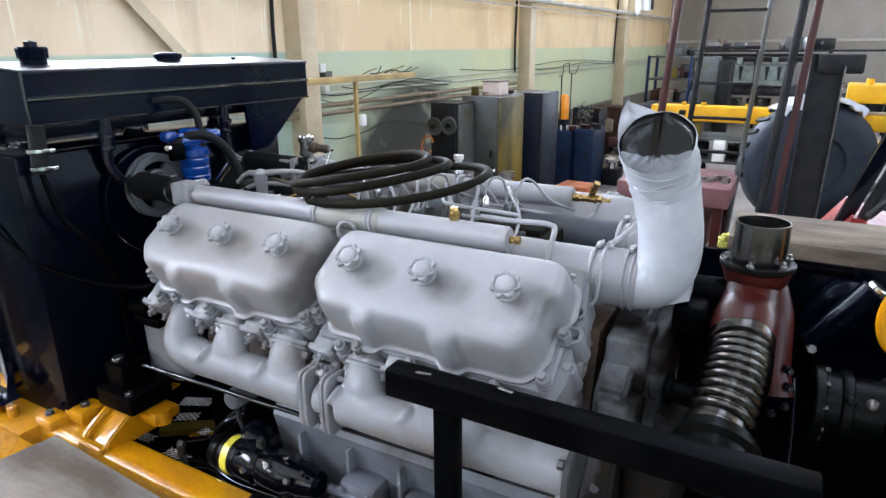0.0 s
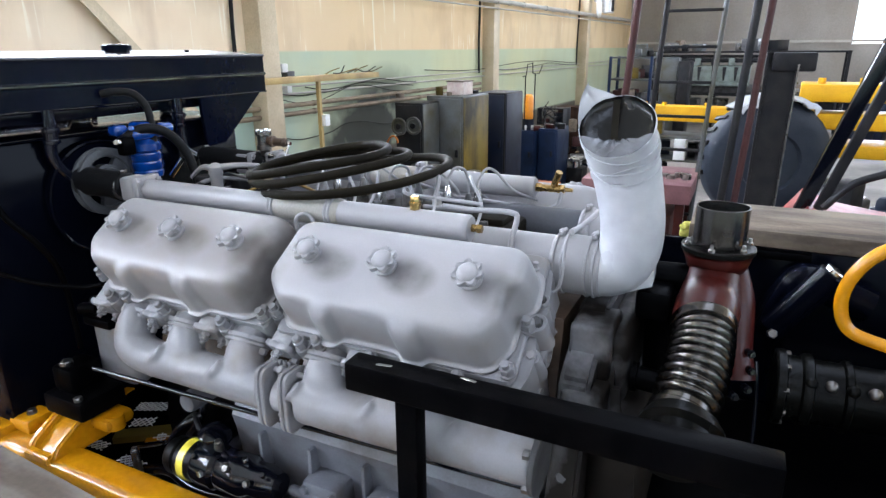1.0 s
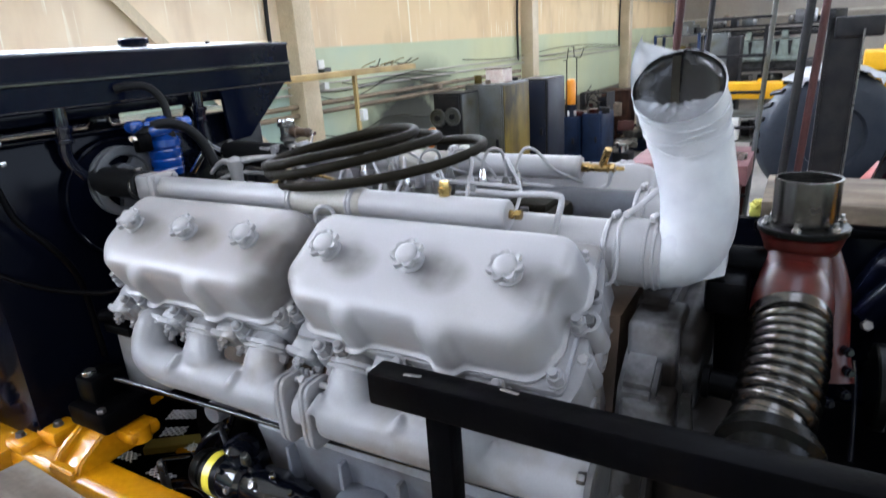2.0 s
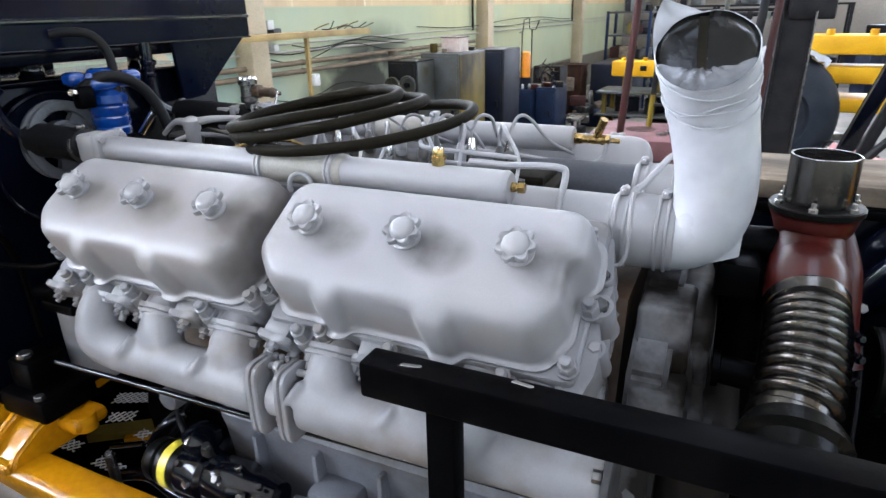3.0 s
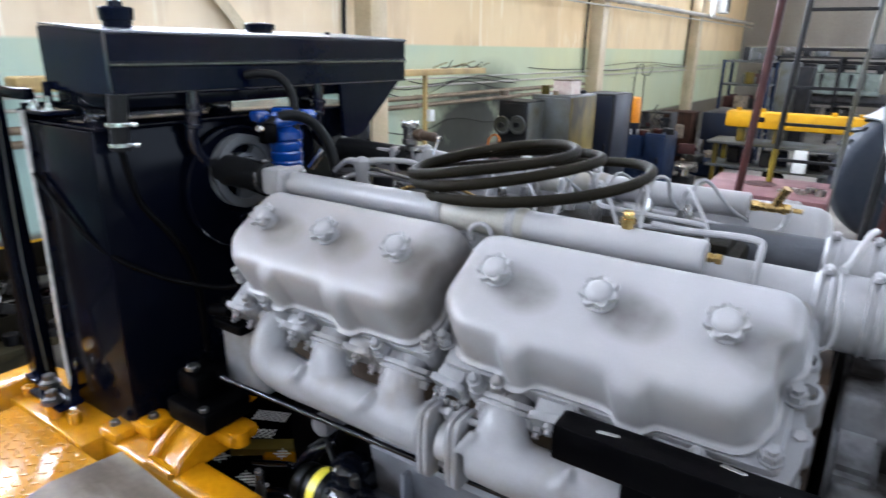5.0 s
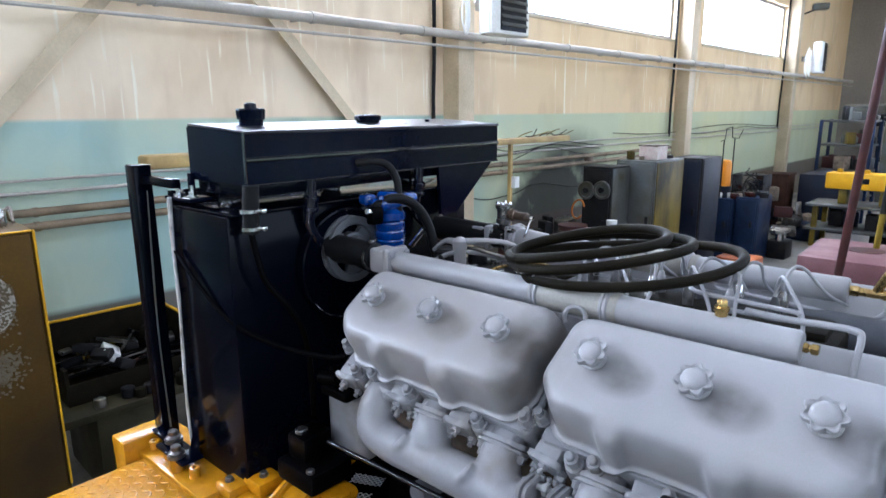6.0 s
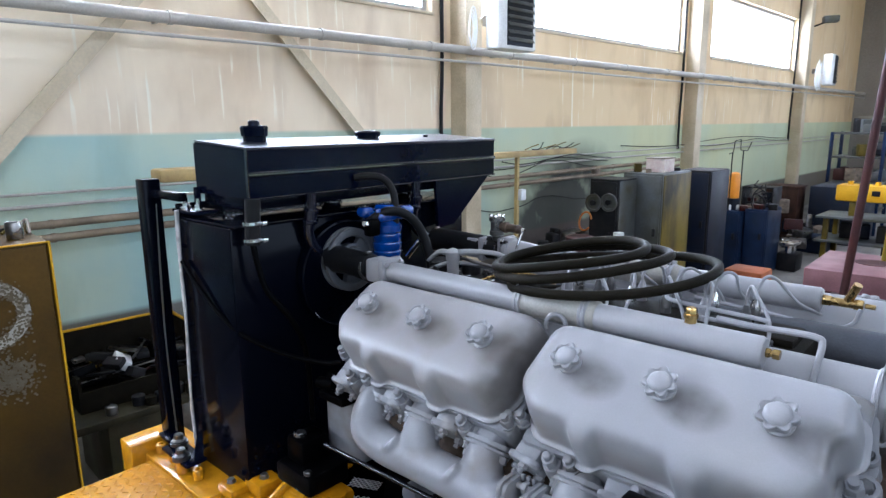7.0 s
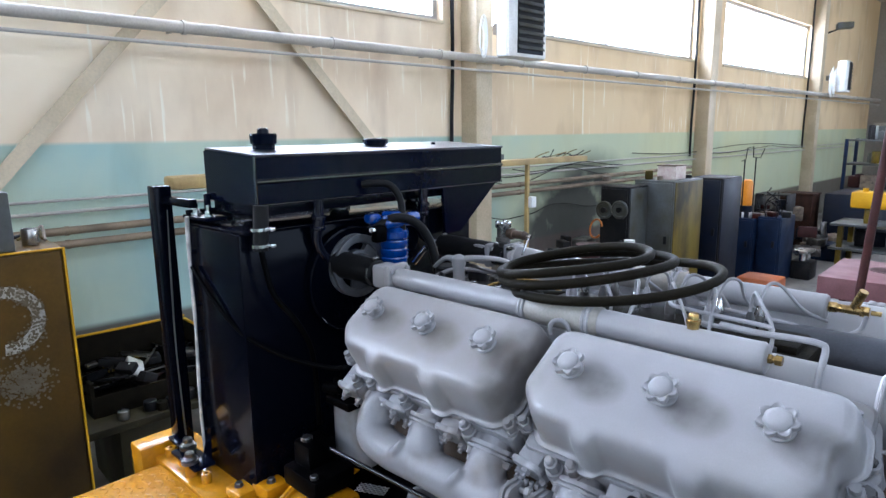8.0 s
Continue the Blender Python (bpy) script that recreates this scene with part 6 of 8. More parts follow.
lug = thing("frame_lug", (-0.92, -0.14, 1.40), "yellow cast lug with two dark bolts", "lug")
bm = B()
add_box(bm, (-0.985, -0.172, 1.392), (-0.905, -0.10, 1.428), 0.012)
add_box(bm, (-0.93, -0.12, 1.40), (-0.845, -0.045, 1.445), 0.012)
part("lug_body", bm, YELLOW, lug)
for x, y, z in ((-0.952, -0.143, 1.425), (-0.878, -0.085, 1.443)):
    bm = B()
    add_cyl(bm, (x, y, z - 0.02), (x, y, z + 0.004), 0.013, 16)
    add_hex(bm, (x, y, z + 0.004), (0, 0, 1), 0.011, 0.010)
    part("bolt", bm, DARKSTEEL, lug)

# dark belly under the engine, perforated step strips
bm = B()
add_box(bm, (-1.0, -0.01, 1.03), (1.4, 0.75, 1.05))
add_box(bm, (-0.99, -0.008, 1.05), (-0.97, 0.75, 1.36))
solo("belly_plate", bm, BLACKSTEEL, "oily black belly plate under the engine", "plate")


def perforated(p0, p1, wide, label):
    """A strip pierced by two rows of holes, made of bars and cross webs."""
    p0, p1 = Vector(p0), Vector(p1)
    d = (p1 - p0).normalized()
    sd = d.cross(Vector((0, 0, 1))).normalized()
    bm = B()
    length = (p1 - p0).length
    cell = 0.0165
    rows = max(2, round(wide / cell))
    # crossing diagonal strands between two side strands
    n = int(length / cell)
    for i in range(-rows, n + 1):
        for way in (-1, 1):
            u0, u1 = i * cell, (i + rows) * cell
            k0, k1 = max(0.0, -u0 / (u1 - u0)), min(1.0, (length - u0) / (u1 - u0))
            if k1 - k0 < 0.05:
                continue
            ends = [p0 + d * (u0 + (u1 - u0) * k) + sd * wide * way * (k - 0.5) for k in (k0, k1)]
            add_prism(bm, [ends[0] - d * 0.0014, ends[0] + d * 0.0014, ends[1] + d * 0.0014, ends[1] - d * 0.0014], (0, 0, 0.003))
    return solo("perforated_strip", bm, WHITE, label, "step strip", "perforated strips")


for a, b, wide in (((-0.868, 0.205, 1.30), (-0.780, 0.246, 1.30), 0.046), ((-0.808, 0.136, 1.30), (-0.750, 0.170, 1.30), 0.040), ((-0.822, 0.020, 1.30), (-0.770, 0.024, 1.30), 0.034), ((-0.690, 0.010, 1.30), (-0.600, 0.008, 1.30), 0.030), ((-0.684, 0.125, 1.30), (-0.652, 0.122, 1.30), 0.030), ((-0.650, 0.208, 1.30), (-0.612, 0.180, 1.30), 0.024)):
    perforated(a, b, wide, "bright perforated metal strip in the dark engine bay")
for k, (a, b) in enumerate((((-0.82, 0.085, 1.27), (-0.62, 0.230, 1.27)), ((-0.735, 0.125, 1.26), (-0.655, 0.180, 1.26)))):
    bm = B()
    d = (Vector(b) - Vector(a)).normalized()
    sd = d.cross(Vector((0, 0, 1)))
    add_prism(bm, [Vector(a) - sd * 0.022, Vector(b) - sd * 0.022, Vector(b) + sd * 0.022, Vector(a) + sd * 0.022], (0, 0, 0.02))
    # the first bar takes a darker yellow, in place of the bay's deep shade
    solo("step_bar", bm, YELLOWOLD if k == 0 else YELLOW, "yellow flat bar under the perforated strips", "bar")
bm = B()
add_prism(bm, [(-0.80, 0.098, 1.42), (-0.80, 0.135, 1.42), (-0.775, 0.142, 1.42), (-0.770, 0.108, 1.42)], (0, 0, 0.004))
solo("yellow_strap", bm, YELLOW, "short bright yellow strap end", "strap")

# belt-driven compressor beside the block
comp = thing("compressor", (-0.30, 0.02, 1.35), "oily dark compressor with a yellow band", "compressor")
bm = B()
ax = Vector((0.94, -0.02, 0.06)).normalized()
c0 = Vector((-0.455, 0.0, 1.395))
add_lathe(bm, c0, ax, [(0.02, 0), (0.042, 0.002), (0.046, 0.01), (0.046, 0.03), (0.040, 0.034), (0.040, 0.04), (0.050, 0.044), (0.050, 0.10)], 32)
part("clutch", bm, DARKCAST, comp)
bm = B()
add_lathe(bm, c0 + ax * 0.058, ax, [(0.050, 0), (0.0515, 0.001), (0.0515, 0.022), (0.05, 0.023)], 32, caps=False)
part("band", bm, material("yellow_label_band", (0.75, 0.62, 0.05), 0.35), comp, "yellow paper band")
bm = B()
add_lathe(bm, c0 + ax * 0.10, ax, [(0.05, 0), (0.053, 0.01), (0.053, 0.06), (0.045, 0.07), (0.050, 0.08), (0.050, 0.15), (0.04, 0.17), (0.042, 0.20), (0.03, 0.24)], 32)
part("body", bm, GLOSSBLACK, comp)
for k in range(7):
    bm = B()
    swing = (0.1, -0.5, 0.35, 0.0, 0.6, -0.3, 0.2)[k]
    side = Vector((0, -0.7 * math.cos(swing) + 0.7 * math.sin(swing), 0.7 * math.cos(swing) + 0.7 * math.sin(swing)))
    q = c0 + ax * (0.11 + 0.035 * k) + side * 0.050
    add_hex(bm, q, side, 0.007 + 0.0015 * (k % 2), 0.010)
    part("bolt", bm, CHROME if k == 4 else DARKSTEEL if k % 2 else GLOSSBLACK, comp)
bm = B()
add_tube(bm, [(-0.48, 0.05, 1.44), (-0.44, 0.06, 1.475), (-0.40, 0.03, 1.485), (-0.36, 0.01, 1.46)], 0.007, 10)
part("cable", bm, RUBBER, comp)

random.seed(17)
for pts, r in (([(-0.62, 0.10, 1.20), (-0.56, 0.09, 1.30), (-0.50, 0.08, 1.38), (-0.46, 0.10, 1.45), (-0.44, 0.14, 1.56)], 0.010),
               ([(-0.62, -0.02, 1.30), (-0.50, 0.00, 1.33), (-0.38, -0.02, 1.33), (-0.20, -0.02, 1.34), (0.05, -0.02, 1.33)], 0.014),
               ([(-0.70, 0.06, 1.30), (-0.56, 0.05, 1.36), (-0.50, 0.02, 1.40), (-0.45, 0.02, 1.46), (-0.40, 0.05, 1.49)], 0.008)):
    bm = B()
    add_tube(bm, pts, r, 12)
    solo("oil_hose", bm, GLOSSBLACK, "oily black hose in the engine bay", "hose", "hoses beside the block")
bm = B()
add_lathe(bm, (-0.335, 0.03, 1.42), (0, -0.1, 1), [(0.045, 0), (0.052, 0.006), (0.052, 0.030), (0.040, 0.036), (0.040, 0.060), (0.026, 0.070), (0.010, 0.074)], 28)
solo("oil_filter_head", bm, GLOSSBLACK, "oily black filter head beside the block", "filter")
for x, y, z in ((-0.56, -0.035, 1.392), (-0.30, 0.0, 1.470), (-0.20, -0.03, 1.415), (-0.13, -0.02, 1.425), (-0.06, -0.03, 1.41)):
    bm = B()
    add_cyl(bm, (x, y, z - 0.10), (x, y, z), 0.011, 12)
    add_hex(bm, (x, y, z), (0.1, -0.3, 1), 0.009, 0.010, x * 9)
    solo("bay_bolt", bm, DARKSTEEL, "oily steel bolt standing in the engine bay", "bolt", "bolts in the bay")

# plywood board on the frame
bm = B()
add_prism(bm, [(-0.835, -0.193, 1.409), (-0.858, -0.34, 1.409), (-0.80, -0.62, 1.409), (-0.10, -0.64, 1.409), (-0.05, -0.246, 1.409), (-0.42, -0.221, 1.409)], (0, 0, 0.022))
bmesh.ops.bevel(bm, geom=list(bm.edges), offset=0.003, segments=1, affect="EDGES")
solo("plywood_board", bm, BOARD, "grey dusty plywood board lying on the yellow frame", "board")
bm = B()
add_box(bm, (-0.225, -0.150, 1.405), (-0.14, -0.102, 1.425), 0.006)
add_box(bm, (-0.205, -0.142, 1.423), (-0.17, -0.112, 1.432), 0.003)
solo("steel_clip", bm, BLACKSTEEL, "small black steel clip on the yellow beam", "clip")

# ---------------------------------------------------------------- gearbox bay behind the flywheel
bay = thing("gearbox_bay", (0.95, 0.4, 1.0), "black oily gearbox bay of the machine", "machine body")
bm = B()
add_box(bm, (0.42, 0.715, 1.05), (1.95, 0.735, 1.893), 0.002)
part("far_plate", bm, COREBLACK, bay)
bm = B()
add_box(bm, (0.62, 0.690, 1.872), (0.90, 0.712, 1.892), 0.003)
part("rail", bm, BLACKSTEEL, bay)
bm = B()
add_box(bm, (1.30, -0.01, 1.05), (1.32, 0.75, 1.87), 0.002)
part("rear_plate", bm, BLACK, bay)
bm = B()
add_box(bm, (0.62, 0.03, 1.05), (1.28, 0.70, 1.50), 0.03)
part("gearbox", bm, BLACKSTEEL, bay)
bm = B()
add_tube(bm, [(0.83, 0.69, 1.60), (0.835, 0.675, 1.72), (0.86, 0.665, 1.80), (0.90, 0.66, 1.84), (1.02, 0.66, 1.80)], 0.04, 24)
part("duct", bm, COREBLACK, bay)
bm = B()
add_lathe(bm, (0.842, 0.45, 1.672), (1, 0.05, 0), [(0.05, 0), (0.074, 0.0), (0.078, 0.004), (0.078, 0.018), (0.068, 0.022), (0.068, 0.046), (0.074, 0.050), (0.076, 0.056), (0.076, 0.066), (0.066, 0.070), (0.066, 0.120), (0.073, 0.124), (0.073, 0.134), (0.066, 0.138), (0.066, 0.36)], 36)
gear = part("shaft_housing", bm, DARKCAST, bay, "oily ribbed dark casting")
for k in range(9):
    t = 2 * math.pi * k / 9
    bm = B()
    add_hex(bm, (0.860, 0.451 + 0.071 * math.cos(t), 1.672 + 0.071 * math.sin(t)), (1, 0, 0), 0.0075, 0.009)
    part("housing_bolt", bm, DARKSTEEL, gear)
for k in range(7):
    bm = B()
    x = 0.905 + 0.036 * k
    add_lathe(bm, (x, 0.398 + 0.004 * (k % 2), 1.716), (0, -0.75, 0.66), [(0.012, -0.01), (0.012, 0.002), (0.009, 0.006), (0.004, 0.008)], 12)
    part("rim_lug", bm, DARKSTEEL if k % 2 else DARKCAST, gear)
bm = B()
add_tube(bm, [(0.80, 0.34, 1.77), (0.806, 0.33, 1.73), (0.812, 0.32, 1.66), (0.815, 0.31, 1.60)], 0.004, 10)
part("thin_line", bm, GLOSSBLACK, bay)
ram = thing("hydraulic_cylinder", (0.89, 0.6, 1.74), "glossy black hydraulic cylinder with bright end fittings", "hydraulic cylinder")
bm = B()
add_cyl(bm, (0.835, 0.60, 1.735), (0.935, 0.60, 1.885), 0.031, 24, bevel=0.003)
part("barrel", bm, COREBLACK, ram)
bm = B()
add_cyl(bm, (0.934, 0.60, 1.884), (0.940, 0.60, 1.893), 0.022, 22, bevel=0.002)
part("end_fitting", bm, CHROME, ram)
bm = B()
add_hex(bm, (0.835, 0.575, 1.735), (0.2, -1, 0.3), 0.011, 0.014)
part("port_fitting", bm, DARKSTEEL, ram)
ringh = thing("yellow_grab_handle", (1.02, 0.5, 1.6), "yellow painted tubular grab handle", "handle")
bm = B()
add_tube(bm, [(1.06, 0.42, 2.03), (0.983, 0.42, 1.996), (0.942, 0.42, 1.945), (0.930, 0.42, 1.885), (0.952, 0.42, 1.832), (1.015, 0.42, 1.811), (1.08, 0.42, 1.80)], 0.0125, 12)
part("grab_bar", bm, YELLOW, ringh)
bm = B()
add_tube(bm, [(1.06, 0.42, 2.03), (1.13, 0.43, 1.95), (1.10, 0.42, 1.79)], 0.012, 12)
part("grab_return", bm, YELLOW, ringh)
# brackets and pipes in the dark beside the bellows
bm = B()
add_tube(bm, [(0.60, 0.33, 1.90), (0.62, 0.34, 1.82), (0.63, 0.34, 1.60)], 0.035, 16)
add_box(bm, (0.575, 0.26, 1.85), (0.64, 0.34, 1.91), 0.01)
part("bracket_arm", bm, BLACKSTEEL, bay)
bm = B()
add_cyl(bm, (0.60, 0.20, 1.76), (0.66, 0.20, 1.755), 0.022, 20)
add_cyl(bm, (0.59, 0.20, 1.76), (0.60, 0.20, 1.76), 0.028, 20)
part("oil_pipe", bm, BLACKSTEEL, bay)
bm = B()
add_cyl(bm, (0.58, 0.36, 1.91), (0.68, 0.37, 1.91), 0.03, 20)
part("cross_pipe", bm, BLACKSTEEL, bay)

# weathered plank on the far side of the bay
bm = B()
add_box(bm, (0.63, 0.70, 1.897), (1.95, 0.975, 1.937), 0.004)
plank = solo("wooden_plank", bm, PLANKOLD, "weathered thick wooden plank laid on the machine's edge", "plank")
bm = B()
add_box(bm, (0.64, 0.74, 1.30), (1.9, 0.96, 1.896))
solo("plank_support", bm, BLACK, "dark steel side of the machine under the plank", "machine body")
bm = B()
for k in range(14):
    t = 2.4 * k
    c = Vector((0.620 + 0.005 * math.cos(t), 0.735 + 0.012 * math.sin(t * 1.7), 1.918 + 0.007 * math.sin(t * 2.3)))
    add_lathe(bm, c, (math.cos(t), math.sin(t), 0.6), [(0.002, -0.011), (0.007, -0.005), (0.008, 0.002), (0.002, 0.011)], 7)
add_box(bm, (0.606, 0.718, 1.894), (0.630, 0.752, 1.914), 0.006)
solo("yellow_rag", bm, material("yellow_cloth", (0.55, 0.52, 0.10), 0.85, second=(0.36, 0.33, 0.08), grain=160, bump=0.5), "crumpled yellow-green cleaning rag", "rag")

# ---------------------------------------------------------------- pipes and cables on the window wall
def wall_pipe(name, s0, s1, off, z, r, mat, label, joints=0.0, category="pipe"):
    ob = thing(name, hall(s0, off, z), label, category, kind="structure")
    bm = B()
    add_cyl(bm, hall(s0, off, z), hall(s1, off, z), r, 16)
    part("pipe_run", bm, mat, ob)
    if joints:
        s = s0 + joints * 0.6
        while s < s1:
            bm = B()
            add_cyl(bm, hall(s, off, z), hall(s + 0.03, off, z), r * 1.18, 16)
            if r > 0.02:
                hall_box(bm, (s + 0.005, s + 0.025), (0, off), (z - 0.008, z + 0.008))
            part("pipe_clip", bm, mat, ob)
            s += joints
    return ob


wall_pipe("heating_pipe", -8.9, 22.9, 0.34, 3.20, 0.045, PIPEGREY, "grey-painted heating pipe along the wall", 1.35)
wall_pipe("thin_pipe", -8.9, 22.9, 0.36, 3.07, 0.014, PIPEGREY, "thin pale pipe below the heating pipe", 1.35)
wall_pipe("cable_conduit", -8.9, 22.5, 0.05, 1.93, 0.011, PIPEGREY, "thin grey cable conduit on the green dado", 2.0)
wall_pipe("cable_conduit", -8.9, 22.5, 0.05, 1.84, 0.014, PIPEGREY, "thin grey cable conduit on the green dado", 2.0)
wall_pipe("brown_pipe", -8.9, 10.6, 0.12, 1.71, 0.030, RUSTPIPE, "dusty brown water pipe along the wall", 2.6)
wall_pipe("brown_pipe", -8.9, 10.6, 0.12, 1.61, 0.030, RUSTPIPE, "dusty brown water pipe along the wall", 2.6)
for s in (4.52, 10.68, 16.94):
    bm = B()
    add_tube(bm, [hall(s, 0.05, 1.9), hall(s, 0.045, 2.5), hall(s + 0.02, 0.05, 3.4), hall(s, 0.05, 6.0)], 0.022, 10)
    tagged(part("conduit_%d" % int(s), bm, GRIMY), "black vertical cable conduit beside a column", "conduit", kind="structure")
random.seed(7)
for a, b, z, sag in ((5.1, 8.2, 1.86, 0.05), (5.1, 7.9, 1.80, 0.08), (5.15, 7.6, 1.32, 0.06), (5.6, 8.3, 1.90, 0.04), (8.6, 16.8, 2.02, 0.05), (11.3, 16.8, 1.95, 0.04)):
    pts = [hall(a + (b - a) * k / 8, 0.06, z - sag * math.sin(math.pi * k / 8 * 2.5) + random.uniform(-0.012, 0.012)) for k in range(9)]
    bm = B()
    add_tube(bm, pts, 0.0065, 8, n=4)
    solo("wall_cable", bm, RUSTDARK, "slack black cable along the wall", "cable", "wall cables")

# ---------------------------------------------------------------- unit heaters on the columns
def unit_heater(s, off, z, turn, mat_face, coils=4, size=1.0):
    m = hall_matrix(s, off, z, turn)
    ob = thing("unit_heater", m.translation, "white unit heater with dark louvres, cables hanging beside it", "heater", "unit heaters")
    bm = B()
    # casing, bowed at its sides: x is its front, y its width
    prof = [(0.0, -0.29), (0.10, -0.35), (0.20, -0.34), (0.24, -0.28), (0.24, 0.28), (0.20, 0.34), (0.10, 0.35), (0.0, 0.29)]
    add_prism(bm, [m @ Vector((x, y, 0)) for x, y in prof], (0, 0, 0.74))
    bmesh.ops.bevel(bm, geom=list(bm.edges), offset=0.012, segments=2, affect="EDGES")
    part("casing", bm, WHITE, ob)
    bm = B()
    add_box(bm, (0.236, -0.215, 0.035), (0.246, 0.235, 0.715), m=m)
    part("grille_recess", bm, GRIMY, ob)
    for i in range(8):
        bm = B()
        zz = 0.10 + 0.078 * i
        add_box(bm, (-0.004, -0.21, -0.026), (0.006, 0.23, 0.026), 0.002, m=m @ Matrix.Translation((0.258, 0, zz)) @ Matrix.Rotation(radians(-38), 4, "Y"))
        part("louvre", bm, mat_face, ob)
    bm = B()
    add_box(bm, (0.246, -0.21, 0.04), (0.25, 0.23, 0.075), m=m)
    part("name_strip", bm, NAVY, ob)
    for i in range(coils):
        bm = B()
        r = size * (0.09 + 0.02 * (i % 4))
        add_tube(bm, [m @ Vector((-0.12 + 0.02 * i, -0.40 - 0.01 * i + 0.4 * r * math.cos(t), 0.22 + r * 1.5 * math.sin(t))) for t in np.linspace(0, 2 * math.pi, 13)], 0.007, 8, n=2)
        part("cable_loop", bm, WHITE, ob)
    bm = B()
    add_box(bm, (-0.27, -0.05, 0.30), (0.01, 0.05, 0.42), 0.004, m=m)
    part("wall_bracket", bm, PIPEGREY, ob)
    return ob


unit_heater(5.05, 0.52, 3.20, 0.0, DULLGREY)
unit_heater(17.75, 0.50, 3.27, radians(6), NAVY, 7, 1.7)
cam_ = thing("wall_lamp", hall(17.6, 0.35, 4.75), "small dark wall lamp on a bracket", "lamp")
bm = B()
add_box(bm, (-0.06, -0.12, 0.0), (0.30, 0.12, 0.16), 0.03, m=hall_matrix(17.75, 0.40, 4.80, radians(25)))
part("lamp_head", bm, DULLGREY, cam_)
bm = B()
add_cyl(bm, hall(17.5, 0.2, 4.70), hall(17.8, 0.45, 4.84), 0.02, 10)
part("arm", bm, GRIMY, cam_)

# ---------------------------------------------------------------- long yellow bench rail on a thin post
jib = thing("yellow_rail", hall(3.4, 0.98, 0), "long faded yellow rail on thin posts, odds and ends on it", "rail")
bm = B()
hall_box(bm, (1.0, 5.80), (0.90, 1.06), (2.035, 2.095), 0.004)
part("rail_beam", bm, OCHRE, jib)
bm = B()
hall_box(bm, (0.92, 1.28), (0.90, 1.08), (2.03, 2.12), 0.02)
part("end_roller", bm, OCHRE, jib)
for s in (4.76, 1.6):
    bm = B()
    hall_box(bm, (s - 0.018, s + 0.018), (0.96, 1.0), (0, 2.036))
    part("post", bm, OCHRE, jib)
bm = B()
add_box(bm, (-0.03, -0.04, -0.06), (0.03, 0.04, 0.06), 0.006, m=hall_matrix(4.80, 1.02, 1.62))
part("switch_box", bm, WHITE, jib)
random.seed(3)
for k in range(7):
    bm = B()
    s = 4.9 + 0.13 * k
    p = hall(s, 0.98, 2.105)
    add_tube(bm, [p, p + WD * random.uniform(0.08, 0.16) + Vector((0, 0, random.uniform(0.0, 0.05))), p + WD * random.uniform(0.2, 0.32) + Vector((0, 0, random.uniform(0.0, 0.09)))], 0.006, 6)
    solo("steel_rod", bm, GRIMY if k % 2 else YELLOWOLD, "bent offcut of steel rod lying on the rail", "rod", "rod offcuts")
for k, (s, z, w) in enumerate(((5.18, 2.10, 0.10), (5.26, 1.98, 0.13), (5.24, 1.86, 0.08))):
    bm = B()
    hall_box(bm, (s, s + w), (0.0, 0.10), (z, z + w), 0.006)
    solo("junction_box", bm, WHITE if k != 1 else DULLGREY, "small wall-mounted electrical junction box", "junction box", "junction boxes")

# ---------------------------------------------------------------- cabinets along the wall
def cabinet(name, s, off, z, body_mat, near_mat, side_mat, label, doors=1):
    ob = thing(name, hall((s[0] + s[1]) / 2, (off[0] + off[1]) / 2, 0), label, "cabinet")
    bm = B()
    hall_box(bm, s, off, z, 0.008)
    body = part("body", bm, body_mat, ob)
    bm = B()
    hall_box(bm, (s[0] - 0.014, s[0] - 0.001), (off[0] + 0.02, off[1] - 0.02), (z[0] + 0.05, z[1] - 0.03), 0.004)
    door = part("door", bm, near_mat, ob)
    bm = B()
    hall_box(bm, (s[0] - 0.03, s[0] - 0.014), (off[1] - 0.10, off[1] - 0.06), (z[1] * 0.55, z[1] * 0.55 + 0.10), 0.004)
    part("handle", bm, GRIMY, door)
    bm = B()
    hall_box(bm, (s[0] + 0.02, s[1] - 0.02), (off[1] + 0.001, off[1] + 0.012), (z[0] + 0.05, z[1] - 0.02), 0.004)
    part("side_panel", bm, side_mat, ob)
    return ob


cabinet("steel_cabinet", (6.72, 7.52), (1.18, 1.72), (0, 1.76), DULLGREY, DULLGREY, YELLOWOLD, "worn steel cabinet, grey front and yellowed side")
cabinet("grey_cabinet", (6.25, 6.70), (0.98, 1.38), (0, 1.70), GRIMY, GRIMY, DULLGREY, "dirty grey cabinet with two hose reels on it")
cabinet("dark_locker", (7.80, 8.45), (1.40, 1.86), (0, 1.74), GRIMY, NAVY, NAVY, "dark blue-grey steel locker")
cabinet("blue_cabinet", (9.45, 9.95), (1.30, 1.70), (0, 1.00), BLUECAB, BLUECAB, BLUECAB, "blue tool cabinet with a cluttered top")
cabinet("blue_cabinet", (9.55, 10.2), (1.73, 2.06), (0, 1.04), BLUECAB, BLUECAB, BLUECAB, "dark blue tool cabinet beside another")
